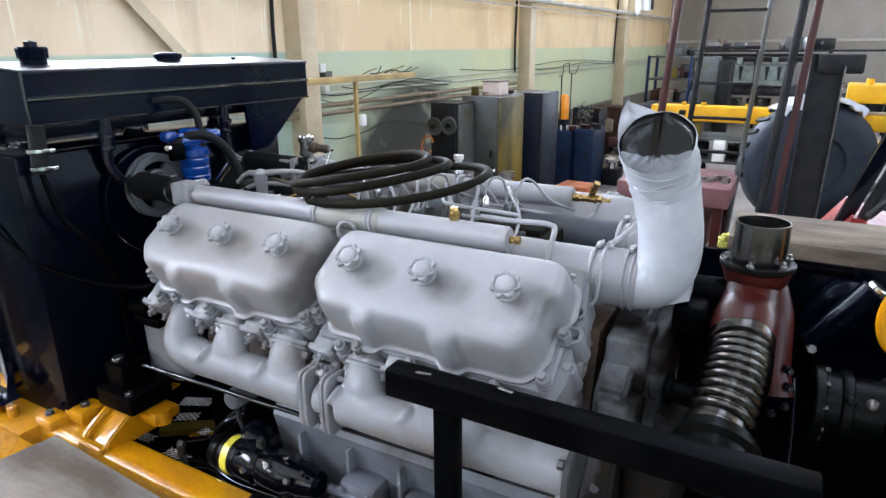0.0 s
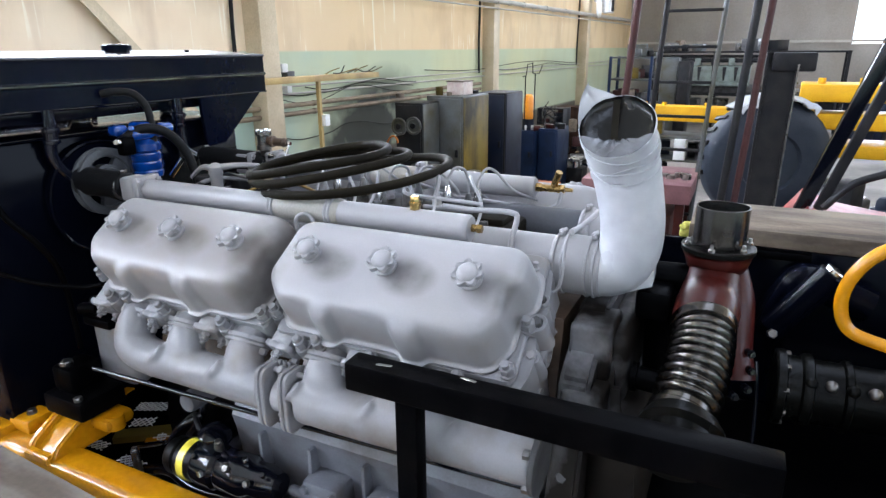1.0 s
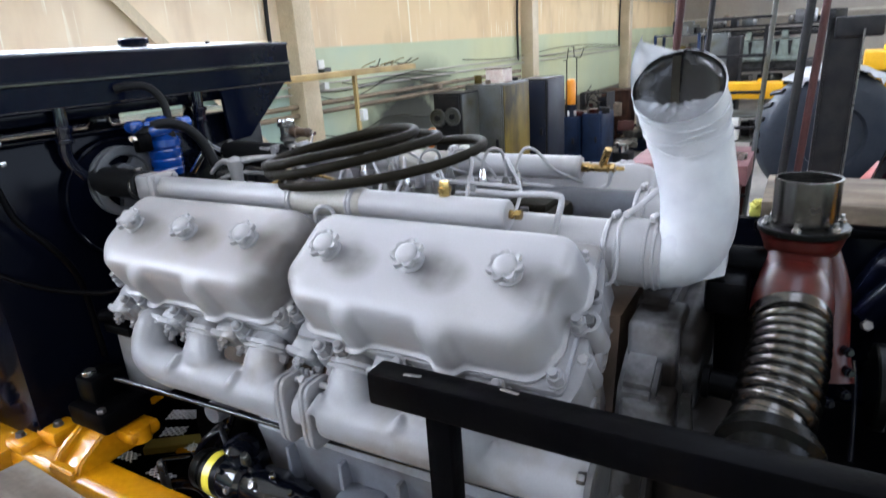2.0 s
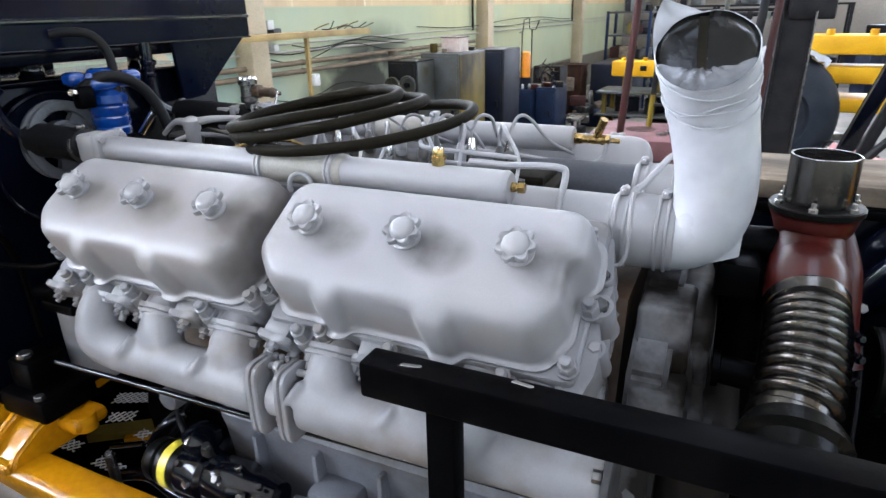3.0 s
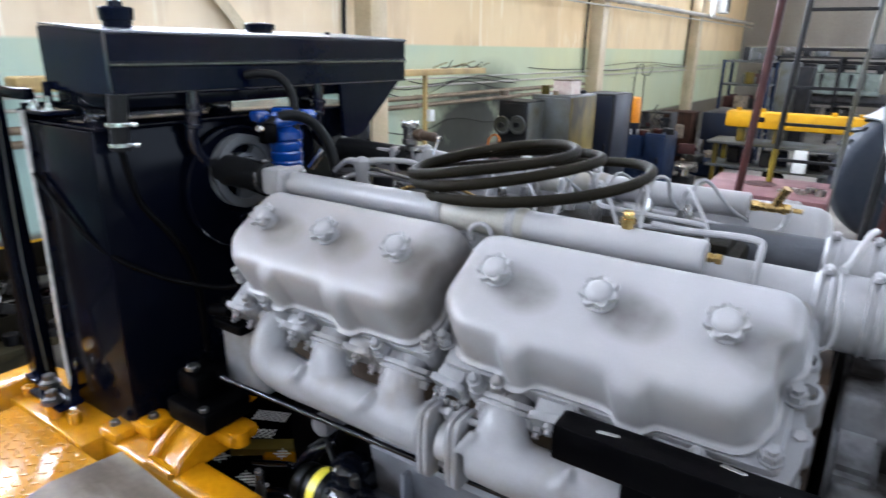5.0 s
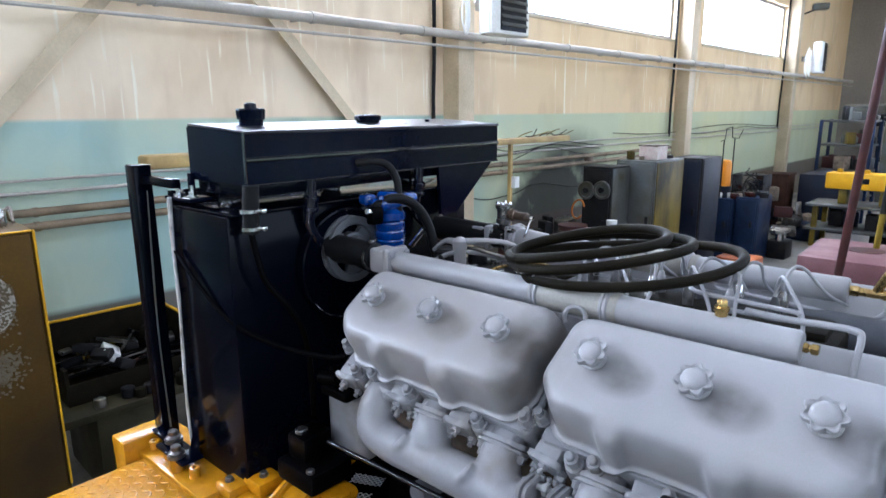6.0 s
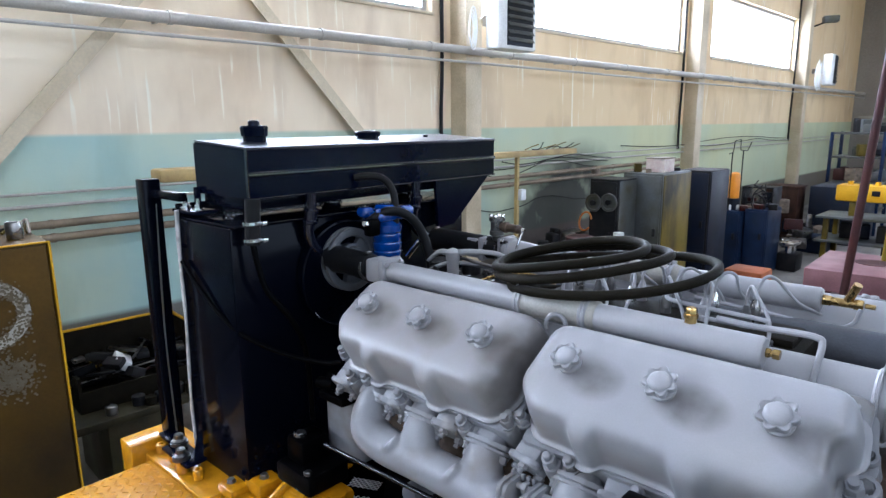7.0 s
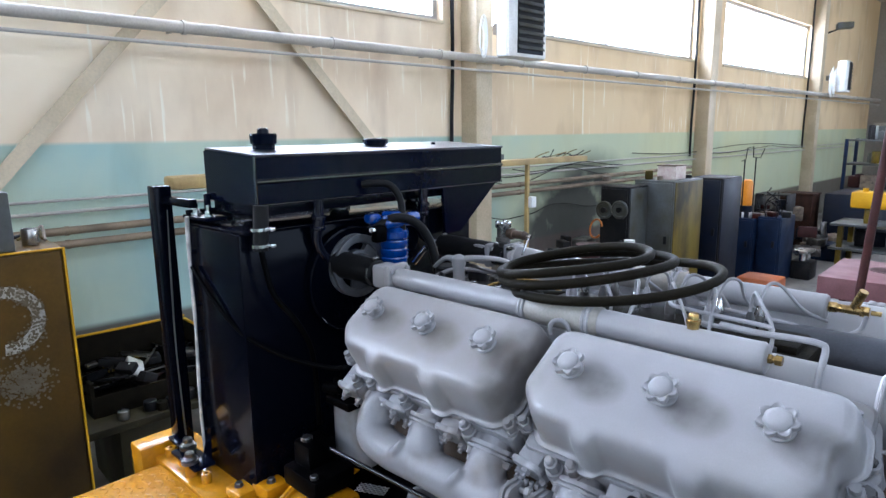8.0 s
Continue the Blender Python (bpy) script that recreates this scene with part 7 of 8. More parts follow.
for k, z in enumerate((1.40, 1.42)):
    off = 1.06 + 0.22 * k
    ob = thing("hose_reel", hall(6.2, off, z), "small hose reel hung on a cabinet", "reel", "hose reels")
    c = hall(6.225, off, z)
    bm = B()
    add_lathe(bm, c, -WD, [(0.05, 0), (0.105, 0.0), (0.115, 0.01), (0.115, 0.03), (0.105, 0.04), (0.085, 0.036), (0.08, 0.02), (0.04, 0.02)], 28)
    part("rim", bm, DULLGREY, ob)
    bm = B()
    add_cyl(bm, c, c - WD * 0.05, 0.035, 16)
    part("hub", bm, GRIMY, ob)
boxt = thing("cardboard_carton", hall(7.05, 1.5, 1.76), "small printed carton on top of the cabinet", "box")
bm = B()
hall_box(bm, (6.94, 7.22), (1.37, 1.62), (1.762, 1.93), 0.004)
part("carton", bm, material("printed_carton", (0.55, 0.42, 0.38), 0.7, second=(0.72, 0.68, 0.6), scale=11, amount=0.9), boxt)
bm = B()
hall_box(bm, (6.93, 7.23), (1.36, 1.63), (1.93, 1.945), 0.004)
part("lid", bm, WOOD, boxt)
for s, off, r, h, mat in ((6.86, 1.30, 0.05, 0.11, YELLOWOLD), (6.80, 1.48, 0.035, 0.05, WOOD), (7.35, 1.58, 0.06, 0.04, GRIMY), (6.50, 0.9, 0.06, 0.06, WOOD)):
    bm = B()
    add_lathe(bm, hall(s, off, 1.762 if s > 6.7 else 1.742), (0, 0, 1), [(r * 0.95, 0), (r, 0.004), (r, h - 0.006), (r * 0.9, h)], 18)
    solo("tin_can", bm, mat, "small dirty tin standing on a cabinet", "can", "tins on cabinets")
# clutter on the blue cabinets
bottle = thing("orange_cylinder", hall(9.65, 1.50, 1.0), "orange gas cylinder standing on a blue cabinet", "gas cylinder")
bm = B()
add_lathe(bm, hall(9.65, 1.50, 1.18), (0, 0, 1), [(0.06, 0), (0.083, 0.01), (0.083, 0.36), (0.07, 0.40), (0.04, 0.42)], 26)
part("shell", bm, material("orange_enamel", (0.75, 0.27, 0.01), 0.35, second=(0.6, 0.2, 0.01)), bottle)
bm = B()
add_cyl(bm, hall(9.65, 1.50, 1.0), hall(9.65, 1.50, 1.185), 0.10, 20)
part("stand", bm, NAVY, bottle)
random.seed(21)
for k in range(9):
    s, off = 9.5 + random.random() * 0.55, 1.45 + random.random() * 0.55
    h = random.uniform(0.22, 0.46)
    p = hall(s, off, 1.04 if off > 1.72 else 1.0)
    bm = B()
    add_tube(bm, [p, p + Vector((random.uniform(-0.05, 0.05), random.uniform(-0.05, 0.05), h * 0.6)), p + Vector((random.uniform(-0.16, 0.16), random.uniform(-0.1, 0.1), h))], random.uniform(0.006, 0.011), 8)
    solo("tool_rod", bm, random.choice((GRIMY, DARKSTEEL, GRIMY)), "long thin tool standing upright on the cabinets", "tool", "upright tools")
for k in range(8):
    s, off = 9.5 + random.random() * 0.5, 1.4 + random.random() * 0.7
    z = 1.04 if off > 1.72 else 1.0
    bm = B()
    add_box(bm, (-0.08, -0.06, 0), (0.08, 0.06, random.uniform(0.03, 0.09)), 0.008, m=hall_matrix(s, off, z + 0.001, random.uniform(0, 3)))
    solo("small_box", bm, random.choice((WOOD, RED, GRIMY, WHITE, NAVY)), "small box among clutter on a tool cabinet", "box", "clutter on cabinets")
# rack bent from wire above the locker
bm = B()
p = [hall(9.35, 1.5, 1.90), hall(9.50, 1.5, 1.92), hall(9.54, 1.5, 2.09), hall(9.78, 1.5, 2.11), hall(9.80, 1.5, 1.94), hall(10.1, 1.5, 1.92), hall(10.26, 1.5, 2.06)]
add_tube(bm, p, 0.007, 8, straight=True)
add_tube(bm, [hall(9.47, 1.5, 1.0), hall(9.47, 1.5, 1.915)], 0.010, 8)
add_tube(bm, [hall(9.92, 1.5, 1.0), hall(9.92, 1.5, 1.93)], 0.010, 8)
solo("wire_rack", bm, GRIMY, "bent black wire rack above the tool cabinets", "rack")

# open shelf and rusty bin between cabinets and rack
shelf_ = thing("parts_shelf", hall(12.2, 1.1, 0), "dark open steel shelf crowded with oily parts", "shelf")
for off in (0.82, 1.36):
    bm = B()
    hall_box(bm, (11.95, 12.45), (off - 0.012, off + 0.012), (0, 1.16), 0.003)
    part("side_panel", bm, GRIMY, shelf_)
for z in (0.12, 0.48, 0.84, 1.135):
    bm = B()
    hall_box(bm, (11.96, 12.44), (0.833, 1.347), (z, z + 0.02), 0.003)
    part("shelf_board", bm, GRIMY, shelf_)
random.seed(58)
for k in range(21):
    z = (0.141, 0.501, 0.861)[k % 3]
    w = random.uniform(0.04, 0.09)
    bm = B()
    if k % 2:
        add_lathe(bm, hall(random.uniform(12.0, 12.35), random.uniform(0.94, 1.26), z), (0, 0, 1), [(w, 0), (w * 1.05, 0.012), (w * 0.6, 0.03), (w * 0.6, w), (w * 0.9, w * 1.1), (w * 0.9, w * 1.5)], 18)
    else:
        add_box(bm, (-w, -w * 0.7, 0), (w, w * 0.7, random.uniform(0.06, 0.22)), 0.012, m=hall_matrix(random.uniform(12.05, 12.35), random.uniform(0.95, 1.25), z, random.uniform(0, 3)))
    solo("shelf_part", bm, random.choice((GRIMY, DARKSTEEL, REDPOLE, NAVY, DARKCAST)), "oily machine part lying on a dark shelf", "machine part", "parts on the shelf")
bin_ = thing("rusty_bin", hall(13.3, 1.2, 0), "rusty brown sheet-metal bin standing by the wall", "bin")
bm = B()
hall_box(bm, (13.0, 13.5), (0.9, 1.5), (0.06, 1.08), 0.012)
part("body", bm, RUSTBROWN, bin_)
bm = B()
hall_box(bm, (12.98, 13.52), (0.88, 1.52), (1.075, 1.11), 0.006)
part("lid", bm, RUSTBROWN, bin_)
for off in (0.95, 1.40):
    bm = B()
    hall_box(bm, (13.05, 13.45), (off, off + 0.05), (0, 0.062), 0.004)
    part("runner", bm, GRIMY, bin_)
# heap of scrap parts between cabinets and rack
for k in range(42):
    s, off = random.uniform(10.5, 13.2), random.uniform(0.7, 2.0)
    z = max(0.0, 0.9 - 0.5 * abs(off - 1.2) - 0.2 * abs(s - 11.6)) * random.random()
    bm = B()
    w = random.uniform(0.05, 0.2)
    add_box(bm, (-w, -w * 0.5, 0), (w, w * 0.5, random.uniform(0.08, 0.3)), 0.015, m=hall_matrix(s, off, 0, random.uniform(0, 3)) @ Matrix.Translation((0, 0, z)) @ Matrix.Rotation(random.uniform(-0.3, 0.3), 4, "X"))
    solo("scrap_part", bm, random.choice((REDPOLE, GRIMY, NAVY, WOOD, DULLGREY, DARKSTEEL)), "used machine part in a heap by the wall", "machine part", "scrap heap")
# dark heap behind the engine by the wall
for k in range(26):
    s, off = random.uniform(5.2, 6.6), random.uniform(0.3, 1.6)
    bm = B()
    w = random.uniform(0.07, 0.2)
    add_box(bm, (-w, -w * 0.6, 0), (w, w * 0.6, random.uniform(0.3, 1.05) * (1 if off < 0.9 else 0.9)), 0.02, m=hall_matrix(s, off, 0, random.uniform(0, 3)))
    solo("stored_part", bm, random.choice((GRIMY, NAVY, DARKSTEEL, GRIMY, REDPOLE)), "dark machine part stacked by the wall", "machine part", "parts by the wall")

bm = B()
add_tube(bm, [hall(6.16, 0.98 + 0.02 * math.sin(t), 1.16) + WN * 0.085 * math.cos(t) + Vector((0, 0, 0.12 * math.sin(t))) for t in np.linspace(0.3, 5.6, 20)], 0.012, 8, n=2)
solo("orange_hose", bm, material("orange_hose_rubber", (0.55, 0.16, 0.02), 0.5), "loop of orange hose hung on the grey cabinet", "hose")
for s_, off_, z_, r_, h_, mt in ((5.9, 1.75, 0.0, 0.10, 1.00, STEEL), (6.05, 1.95, 0.0, 0.08, 0.96, CHROME), (5.75, 1.62, 0.0, 0.09, 1.02, DARKSTEEL), (6.0, 1.55, 0.0, 0.06, 1.10, WHITE), (5.55, 1.30, 0.0, 0.16, 1.08, REDPOLE), (6.15, 2.15, 0.0, 0.10, 0.92, STEEL)):
    bm = B()
    add_lathe(bm, hall(s_, off_, z_), (0, 0, 1), [(r_, 0), (r_, h_ * 0.80), (r_ * 0.7, h_ * 0.86), (r_ * 0.7, h_ * 0.94), (r_ * 1.05, h_ * 0.95), (r_ * 1.05, h_)], 20)
    solo("stored_shaft", bm, mt, "machined shaft standing upright among parts by the wall", "shaft", "shafts by the wall")

# dark blue bin and blue rack
bm = B()
hall_box(bm, (13.2, 14.4), (1.65, 2.55), (0, 1.12), 0.02)
solo("blue_bin", bm, NAVY, "large dark blue steel bin", "bin")
bm = B()
hall_box(bm, (12.0, 12.5), (1.7, 2.3), (0, 0.30), 0.02)
solo("blue_chest", bm, BLUECAB, "low dark blue steel chest on the floor", "chest")
rackb = thing("blue_shelf_rack", hall(15.2, 1.9, 0), "blue steel shelf rack full of parts", "rack")
for s in (14.8, 15.6):
    for off in (1.55, 2.5):
        bm = B()
        hall_box(bm, (s - 0.03, s + 0.03), (off - 0.03, off + 0.03), (0, 2.15))
        part("post", bm, BLUECAB, rackb)
for z in (0.5, 1.05, 1.6, 2.1):
    bm = B()
    hall_box(bm, (14.8, 15.6), (1.55, 2.5), (z, z + 0.04))
    part("shelf", bm, DULLGREY, rackb)
for k in range(34):
    z = random.choice((0.54, 1.09, 1.64, 2.14))
    bm = B()
    w = random.uniform(0.05, 0.14)
    add_box(bm, (-w, -w, 0), (w, w, random.uniform(0.08, 0.3)), 0.02, m=hall_matrix(random.uniform(14.9, 15.5), random.uniform(1.65, 2.4), z, random.uniform(0, 3)))
    solo("shelf_part", bm, random.choice((WOOD, DULLGREY, GRIMY, GREYDARK, YELLOWOLD, REDPOLE)), "machine part lying on a shelf rack", "machine part", "parts on the rack")

# ---------------------------------------------------------------- yellow axle beam on a bench
bench = thing("steel_bench", hall(12.0, 3.6, 0), "dark low steel bench with a lower shelf", "bench")
for s in (11.7, 12.4):
    for off in (2.35, 4.9):
        bm = B()
        hall_box(bm, (s - 0.04, s + 0.04), (off - 0.04, off + 0.04), (0, 0.72))
        part("leg", bm, YELLOWOLD if off < 3 else GRIMY, bench)
for z in (0.30, 0.72):
    bm = B()
    hall_box(bm, (11.6, 12.5), (2.2, 5.0), (z, z + 0.04), 0.004)
    part("bench_shelf", bm, DULLGREY, bench)
axle = thing("yellow_axle_beam", hall(12.0, 3.5, 0.76), "bright yellow steel axle beam resting on a bench", "axle beam")
bm = B()
hall_box(bm, (11.8, 12.2), (2.42, 5.2), (1.02, 1.30), 0.03)
part("beam", bm, YELLOWDULL, axle)
bm = B()
hall_box(bm, (11.792, 11.806), (2.95, 3.07), (1.13, 1.22), 0.004)
part("slot", bm, GRIMY, axle)
for off in (2.6, 3.0, 3.35, 4.1, 4.5):
    bm = B()
    add_cyl(bm, hall(11.95, off, 1.295), hall(11.95, off, 1.36), 0.045, 12)
    part("boss", bm, YELLOWDULL, axle)
for off in (2.7, 3.3, 4.4):
    bm = B()
    hall_box(bm, (11.85, 12.1), (off - 0.07, off + 0.07), (0.762, 1.021), 0.02)
    part("foot", bm, YELLOWOLD, axle)
for k in range(12):
    off, z = random.uniform(2.4, 4.8), random.choice((0.342, 0.002))
    w = random.uniform(0.08, 0.18)
    bm = B()
    add_box(bm, (-w, -w, 0), (w, w, random.uniform(0.15, 0.34)), 0.01, m=hall_matrix(random.uniform(11.75, 12.3), off, z, random.uniform(0, 0.4)))
    solo("stored_box", bm, random.choice((GRIMY, NAVY, DULLGREY, GRIMY)), "dark box stored under the bench", "box", "boxes under the bench")
for z in (0.342, 0.56):
    bm = B()
    hall_box(bm, (11.55, 11.75), (3.66, 3.86), (z, z + 0.17), 0.006)
    solo("white_carton", bm, WHITE, "white carton on the bench's lower shelf", "box", "white cartons")

# pump units on the floor
for k, off in enumerate((1.85, 2.22)):
    ob = thing("pump_unit", hall(10.3, off, 0), "dark pump unit with bright machined top, on the floor", "pump", "pumps on the floor")
    bm = B()
    hall_box(bm, (10.15, 10.5), (off - 0.16, off + 0.14), (0.0, 0.30), 0.03)
    part("casing", bm, GRIMY, ob)
    for j in range(3):
        bm = B()
        add_cyl(bm, hall(10.2 + 0.12 * j, off, 0.30), hall(10.2 + 0.12 * j, off, 0.44), 0.05, 14, bevel=0.006)
        part("barrel", bm, CHROME if (j + k) % 2 else DARKSTEEL, ob)
    bm = B()
    hall_box(bm, (10.12, 10.5), (off - 0.13, off + 0.1), (0.42, 0.47), 0.01)
    part("manifold", bm, STEEL, ob)
bm = B()
hall_box(bm, (8.0, 8.45), (2.05, 2.55), (0.0, 0.40), 0.03)
solo("orange_crate", bm, material("orange_red_paint", (0.42, 0.10, 0.02), 0.5), "small orange-red steel crate on the floor", "crate")

# faded red welded base with a plate on top
base_ = thing("red_welded_base", (-0.3, 6.2, 0), "faded red primed welded steel base", "machine base")
bm = B()
add_box(bm, (-0.82, 5.75, 0.80), (0.30, 6.85, 1.0), 0.006)
part("top_box", bm, PINK, base_)
bm = B()
add_cyl(bm, (-0.35, 6.4, 1.0), (-0.35, 6.4, 1.004), 0.16, 28)
part("bore", bm, REDPOLE, base_)
for x in (-0.80, 0.16):
    for y in (5.80, 6.72):
        bm = B()
        add_box(bm, (x, y, 0), (x + 0.09, y + 0.09, 0.802))
        part("leg", bm, RED, base_)
bm = B()
add_box(bm, (-0.7, 5.9, 0.30), (0.12, 6.7, 0.62), 0.01)
part("lower_box", bm, REDPOLE, base_)
for k in range(5):
    bm = B()
    add_cyl(bm, (-0.1 + 0.08 * k, 6.1 + 0.1 * (k % 2), 1.001), (-0.1 + 0.08 * k, 6.1 + 0.1 * (k % 2), 1.02 + 0.01 * k), 0.05, 12)
    solo("steel_washer", bm, STEEL, "bright machined ring lying on the red base", "ring", "loose rings")

# ---------------------------------------------------------------- poles, ladder, mast
def pole(name, p0, p1, r, mat, label, group=""):
    bm = B()
    add_cyl(bm, p0, p1, r, 12)
    return solo(name, bm, mat, label, "pole", group)


pole("red_pole", (-0.47, 5.36, 0.0), (-0.205, 5.25, 4.2), 0.034, REDPOLE, "dull red painted steel pole")
pole("dark_pole", (0.545, 5.02, 0.0), (0.78, 5.0, 4.4), 0.034, GRIMY, "dark steel pole leaning beside a red one", "paired poles")
pole("red_pole", (0.66, 5.06, 0.0), (0.875, 5.04, 4.4), 0.030, REDPOLE, "dull red pole leaning beside a dark one", "paired poles")
ladder = thing("ladder", (0.05, 6.6, 0), "dark steel ladder, lower rail painted yellow", "ladder")
bm = B()
add_cyl(bm, (-0.275, 6.6, 1.35), (-0.13, 6.6, 4.3), 0.030, 12)
part("left_rail", bm, GRIMY, ladder)
bm = B()
add_cyl(bm, (-0.335, 6.6, 0.0), (-0.275, 6.6, 1.352), 0.030, 12)
part("rail_foot", bm, YELLOWOLD, ladder)
bm = B()
add_cyl(bm, (0.245, 6.6, 0.0), (0.455, 6.6, 4.3), 0.026, 12)
part("right_rail", bm, DULLGREY, ladder)
for k in range(9):
    z = 0.50 + 0.37 * k
    bm = B()
    add_box(bm, (-0.31 + 0.046 * z, 6.58, z - 0.016), (0.25 + 0.046 * z, 6.62, z + 0.016), 0.003)
    part("rung", bm, GRIMY, ladder)
mast = thing("lift_mast", (0.93, 5.5, 0), "dark steel channel mast with a short top arm", "mast")
bm = B()
add_prism(bm, [(0.78, 5.42, 0), (0.80, 5.42, 0), (0.80, 5.56, 0), (1.02, 5.56, 0), (1.02, 5.42, 0), (1.04, 5.42, 0), (1.04, 5.60, 0), (0.78, 5.60, 0)], (0.03, 0, 2.3))
part("channel", bm, GRIMY, mast)
bm = B()
add_box(bm, (0.86, 5.40, 2.14), (1.20, 5.62, 2.30), 0.02)
part("head", bm, GRIMY, mast)
bm = B()
add_prism(bm, [(0.802, 5.435, 0), (1.018, 5.435, 0), (1.018, 5.445, 0), (0.802, 5.445, 0)], (0.03, 0, 2.2))
part("web", bm, GRIMY, mast)
bm = B()
add_cyl(bm, (1.035, 5.40, 0.02), (1.065, 5.40, 2.2), 0.008, 10)
part("guide_bar", bm, DARKSTEEL, mast)

# ---------------------------------------------------------------- tyre under film
tyre = thing("loader_tyre", (1.0, 8.7, 0.0), "large dark tyre standing upright, white film over its top", "tyre")
ax = Vector((0.40, -0.92, 0)).normalized()
c = Vector((1.0, 8.7, 0.84))
bm = B()
add_lathe(bm, c - ax * 0.23, ax, [(0.40, 0.0), (0.60, -0.01), (0.76, 0.02), (0.82, 0.07), (0.835, 0.12), (0.84, 0.23), (0.835, 0.34), (0.82, 0.39), (0.76, 0.44), (0.60, 0.47), (0.40, 0.46), (0.38, 0.40)], 60)
part("casing", bm, material("tyre_rubber", (0.014, 0.018, 0.027), 0.55, spec=0.25, second=(0.026, 0.030, 0.038), scale=4, amount=0.7, grain=40), tyre)
side, up = ax.cross(Vector((0, 0, 1))).normalized(), Vector((0, 0, 1))
for k in range(26):
    t = 2 * math.pi * k / 26
    if t > 3.6 and t < 5.8:
        continue
    r_ = side * math.cos(t) + up * math.sin(t)
    w_ = -side * math.sin(t) + up * math.cos(t)
    bm = B()
    p = c + r_ * 0.825
    add_prism(bm, [p - ax * 0.22 - w_ * 0.03, p - ax * 0.22 + w_ * 0.03, p + ax * 0.05 + w_ * 0.09, p + ax * 0.05 + w_ * 0.03], r_ * 0.035)
    part("lug", bm, RUBBER, tyre)
random.seed(9)
bm = B()
rings = []
for k in range(15):
    t = math.pi * (0.30 + 0.40 * k / 14)
    r_ = side * math.cos(t) + up * math.sin(t)
    rr = 0.885 + random.uniform(0, 0.03)
    drop = 0.66 + random.uniform(-0.04, 0.04)
    rings.append([c + r_ * rr - ax * 0.24, c + r_ * (rr + 0.01) + ax * 0.25, c + r_ * (drop + 0.17) + ax * 0.275, c + r_ * (drop + 0.16) + ax * 0.265, c + r_ * (rr - 0.012) + ax * 0.24, c + r_ * (rr - 0.014) - ax * 0.23])
add_loft(bm, rings)
part("film_cover", bm, FILM, tyre, "loose white plastic film")

# ---------------------------------------------------------------- yellow machine frame further off
ym = thing("yellow_machine_frame", hall(10.0, 6.6, 0), "bright yellow loader frame with slots, on trestles", "machine frame")
bm = B()
hall_box(bm, (9.7, 10.5), (5.55, 8.6), (1.60, 1.84), 0.02)
part("top_beam", bm, YELLOWDULL, ym)
for off in (5.55, 6.75, 8.0):
    bm = B()
    hall_box(bm, (9.72, 10.48), (off, off + 0.20), (0.9, 1.602), 0.015)
    part("upright", bm, YELLOWDULL, ym)
bm = B()
hall_box(bm, (9.76, 10.4), (5.6, 8.5), (1.22, 1.44), 0.02)
part("middle_plate", bm, YELLOWDULL, ym)
bm = B()
hall_box(bm, (9.7, 10.5), (5.6, 8.5), (0.84, 1.02), 0.02)
part("lower_beam", bm, YELLOWDULL, ym)
for off in (5.8, 6.3, 7.2, 7.9):
    bm = B()
    add_cyl(bm, hall(9.9, off, 1.84), hall(9.9, off, 1.92), 0.05, 12)
    part("boss", bm, YELLOWDULL, ym)
for off in (5.9, 8.1):
    bm = B()
    hall_box(bm, (9.8, 10.3), (off - 0.1, off + 0.1), (0, 0.842), 0.01)
    part("trestle", bm, GRIMY, ym)
for k in range(16):
    bm = B()
    w = random.uniform(0.08, 0.22)
    add_box(bm, (-w, -w, 0), (w, w, random.uniform(0.2, 0.7)), 0.03, m=hall_matrix(random.uniform(8.2, 9.4), random.uniform(5.9, 8.2), 0, random.uniform(0, 3)))
    solo("machine_casting", bm, random.choice((GRIMY, DARKSTEEL, RED, NAVY, GRIMY)), "dark machine casting standing on the floor", "casting", "castings on the floor")

random.seed(41)
for k in range(18):
    bm = B()
    w = random.uniform(0.10, 0.26)
    m = hall_matrix(random.uniform(5.6, 8.4), random.uniform(5.75, 7.6), 0, random.uniform(0, 3))
    h = random.uniform(0.3, 1.0)
    add_box(bm, (-w, -w * 0.7, 0), (w, w * 0.7, h), 0.04, m=m)
    if k % 2:
        add_lathe(bm, m @ Vector((0, 0, h - 0.02)), (0, 0, 1), [(w * 0.6, 0), (w * 0.6, 0.10), (w * 0.4, 0.14), (w * 0.15, 0.15)], 16)
    solo("machine_casting", bm, random.choice((GRIMY, DARKSTEEL, REDPOLE, NAVY, GRIMY)), "dark machine casting standing on the floor", "casting", "castings on the floor")

# ---------------------------------------------------------------- end wall: engine rack and stored engines
rack = thing("engine_rack", hall(19.3, 3.4, 0), "long dark steel rack carrying stored engines", "rack")
for off in (1.75, 3.4, 5.1, 6.6):
    for s in (19.0, 20.0):
        bm = B()
        hall_box(bm, (s - 0.04, s + 0.04), (off - 0.04, off + 0.04), (0, 2.22))
        part("post", bm, GRIMY, rack)
for z in (0.55, 1.02, 2.18):
    bm = B()
    hall_box(bm, (18.95, 20.05), (1.7, 6.65), (z, z + 0.05))
    part("rack_shelf", bm, GRIMY, rack)
PALEGREEN = material("pale_green_paint", (0.17, 0.20, 0.175), 0.5, second=(0.07, 0.075, 0.06), scale=5, amount=0.8, spec=0.25)
stored = thing("stored_engine", hall(19.4, 3.4, 1.07), "pale green-grey engine stored on the rack", "engine")
bm = B()
hall_box(bm, (19.2, 19.8), (2.2, 4.7), (1.07, 1.30), 0.04)
part("crankcase", bm, GREYDARK, stored)
bm = B()
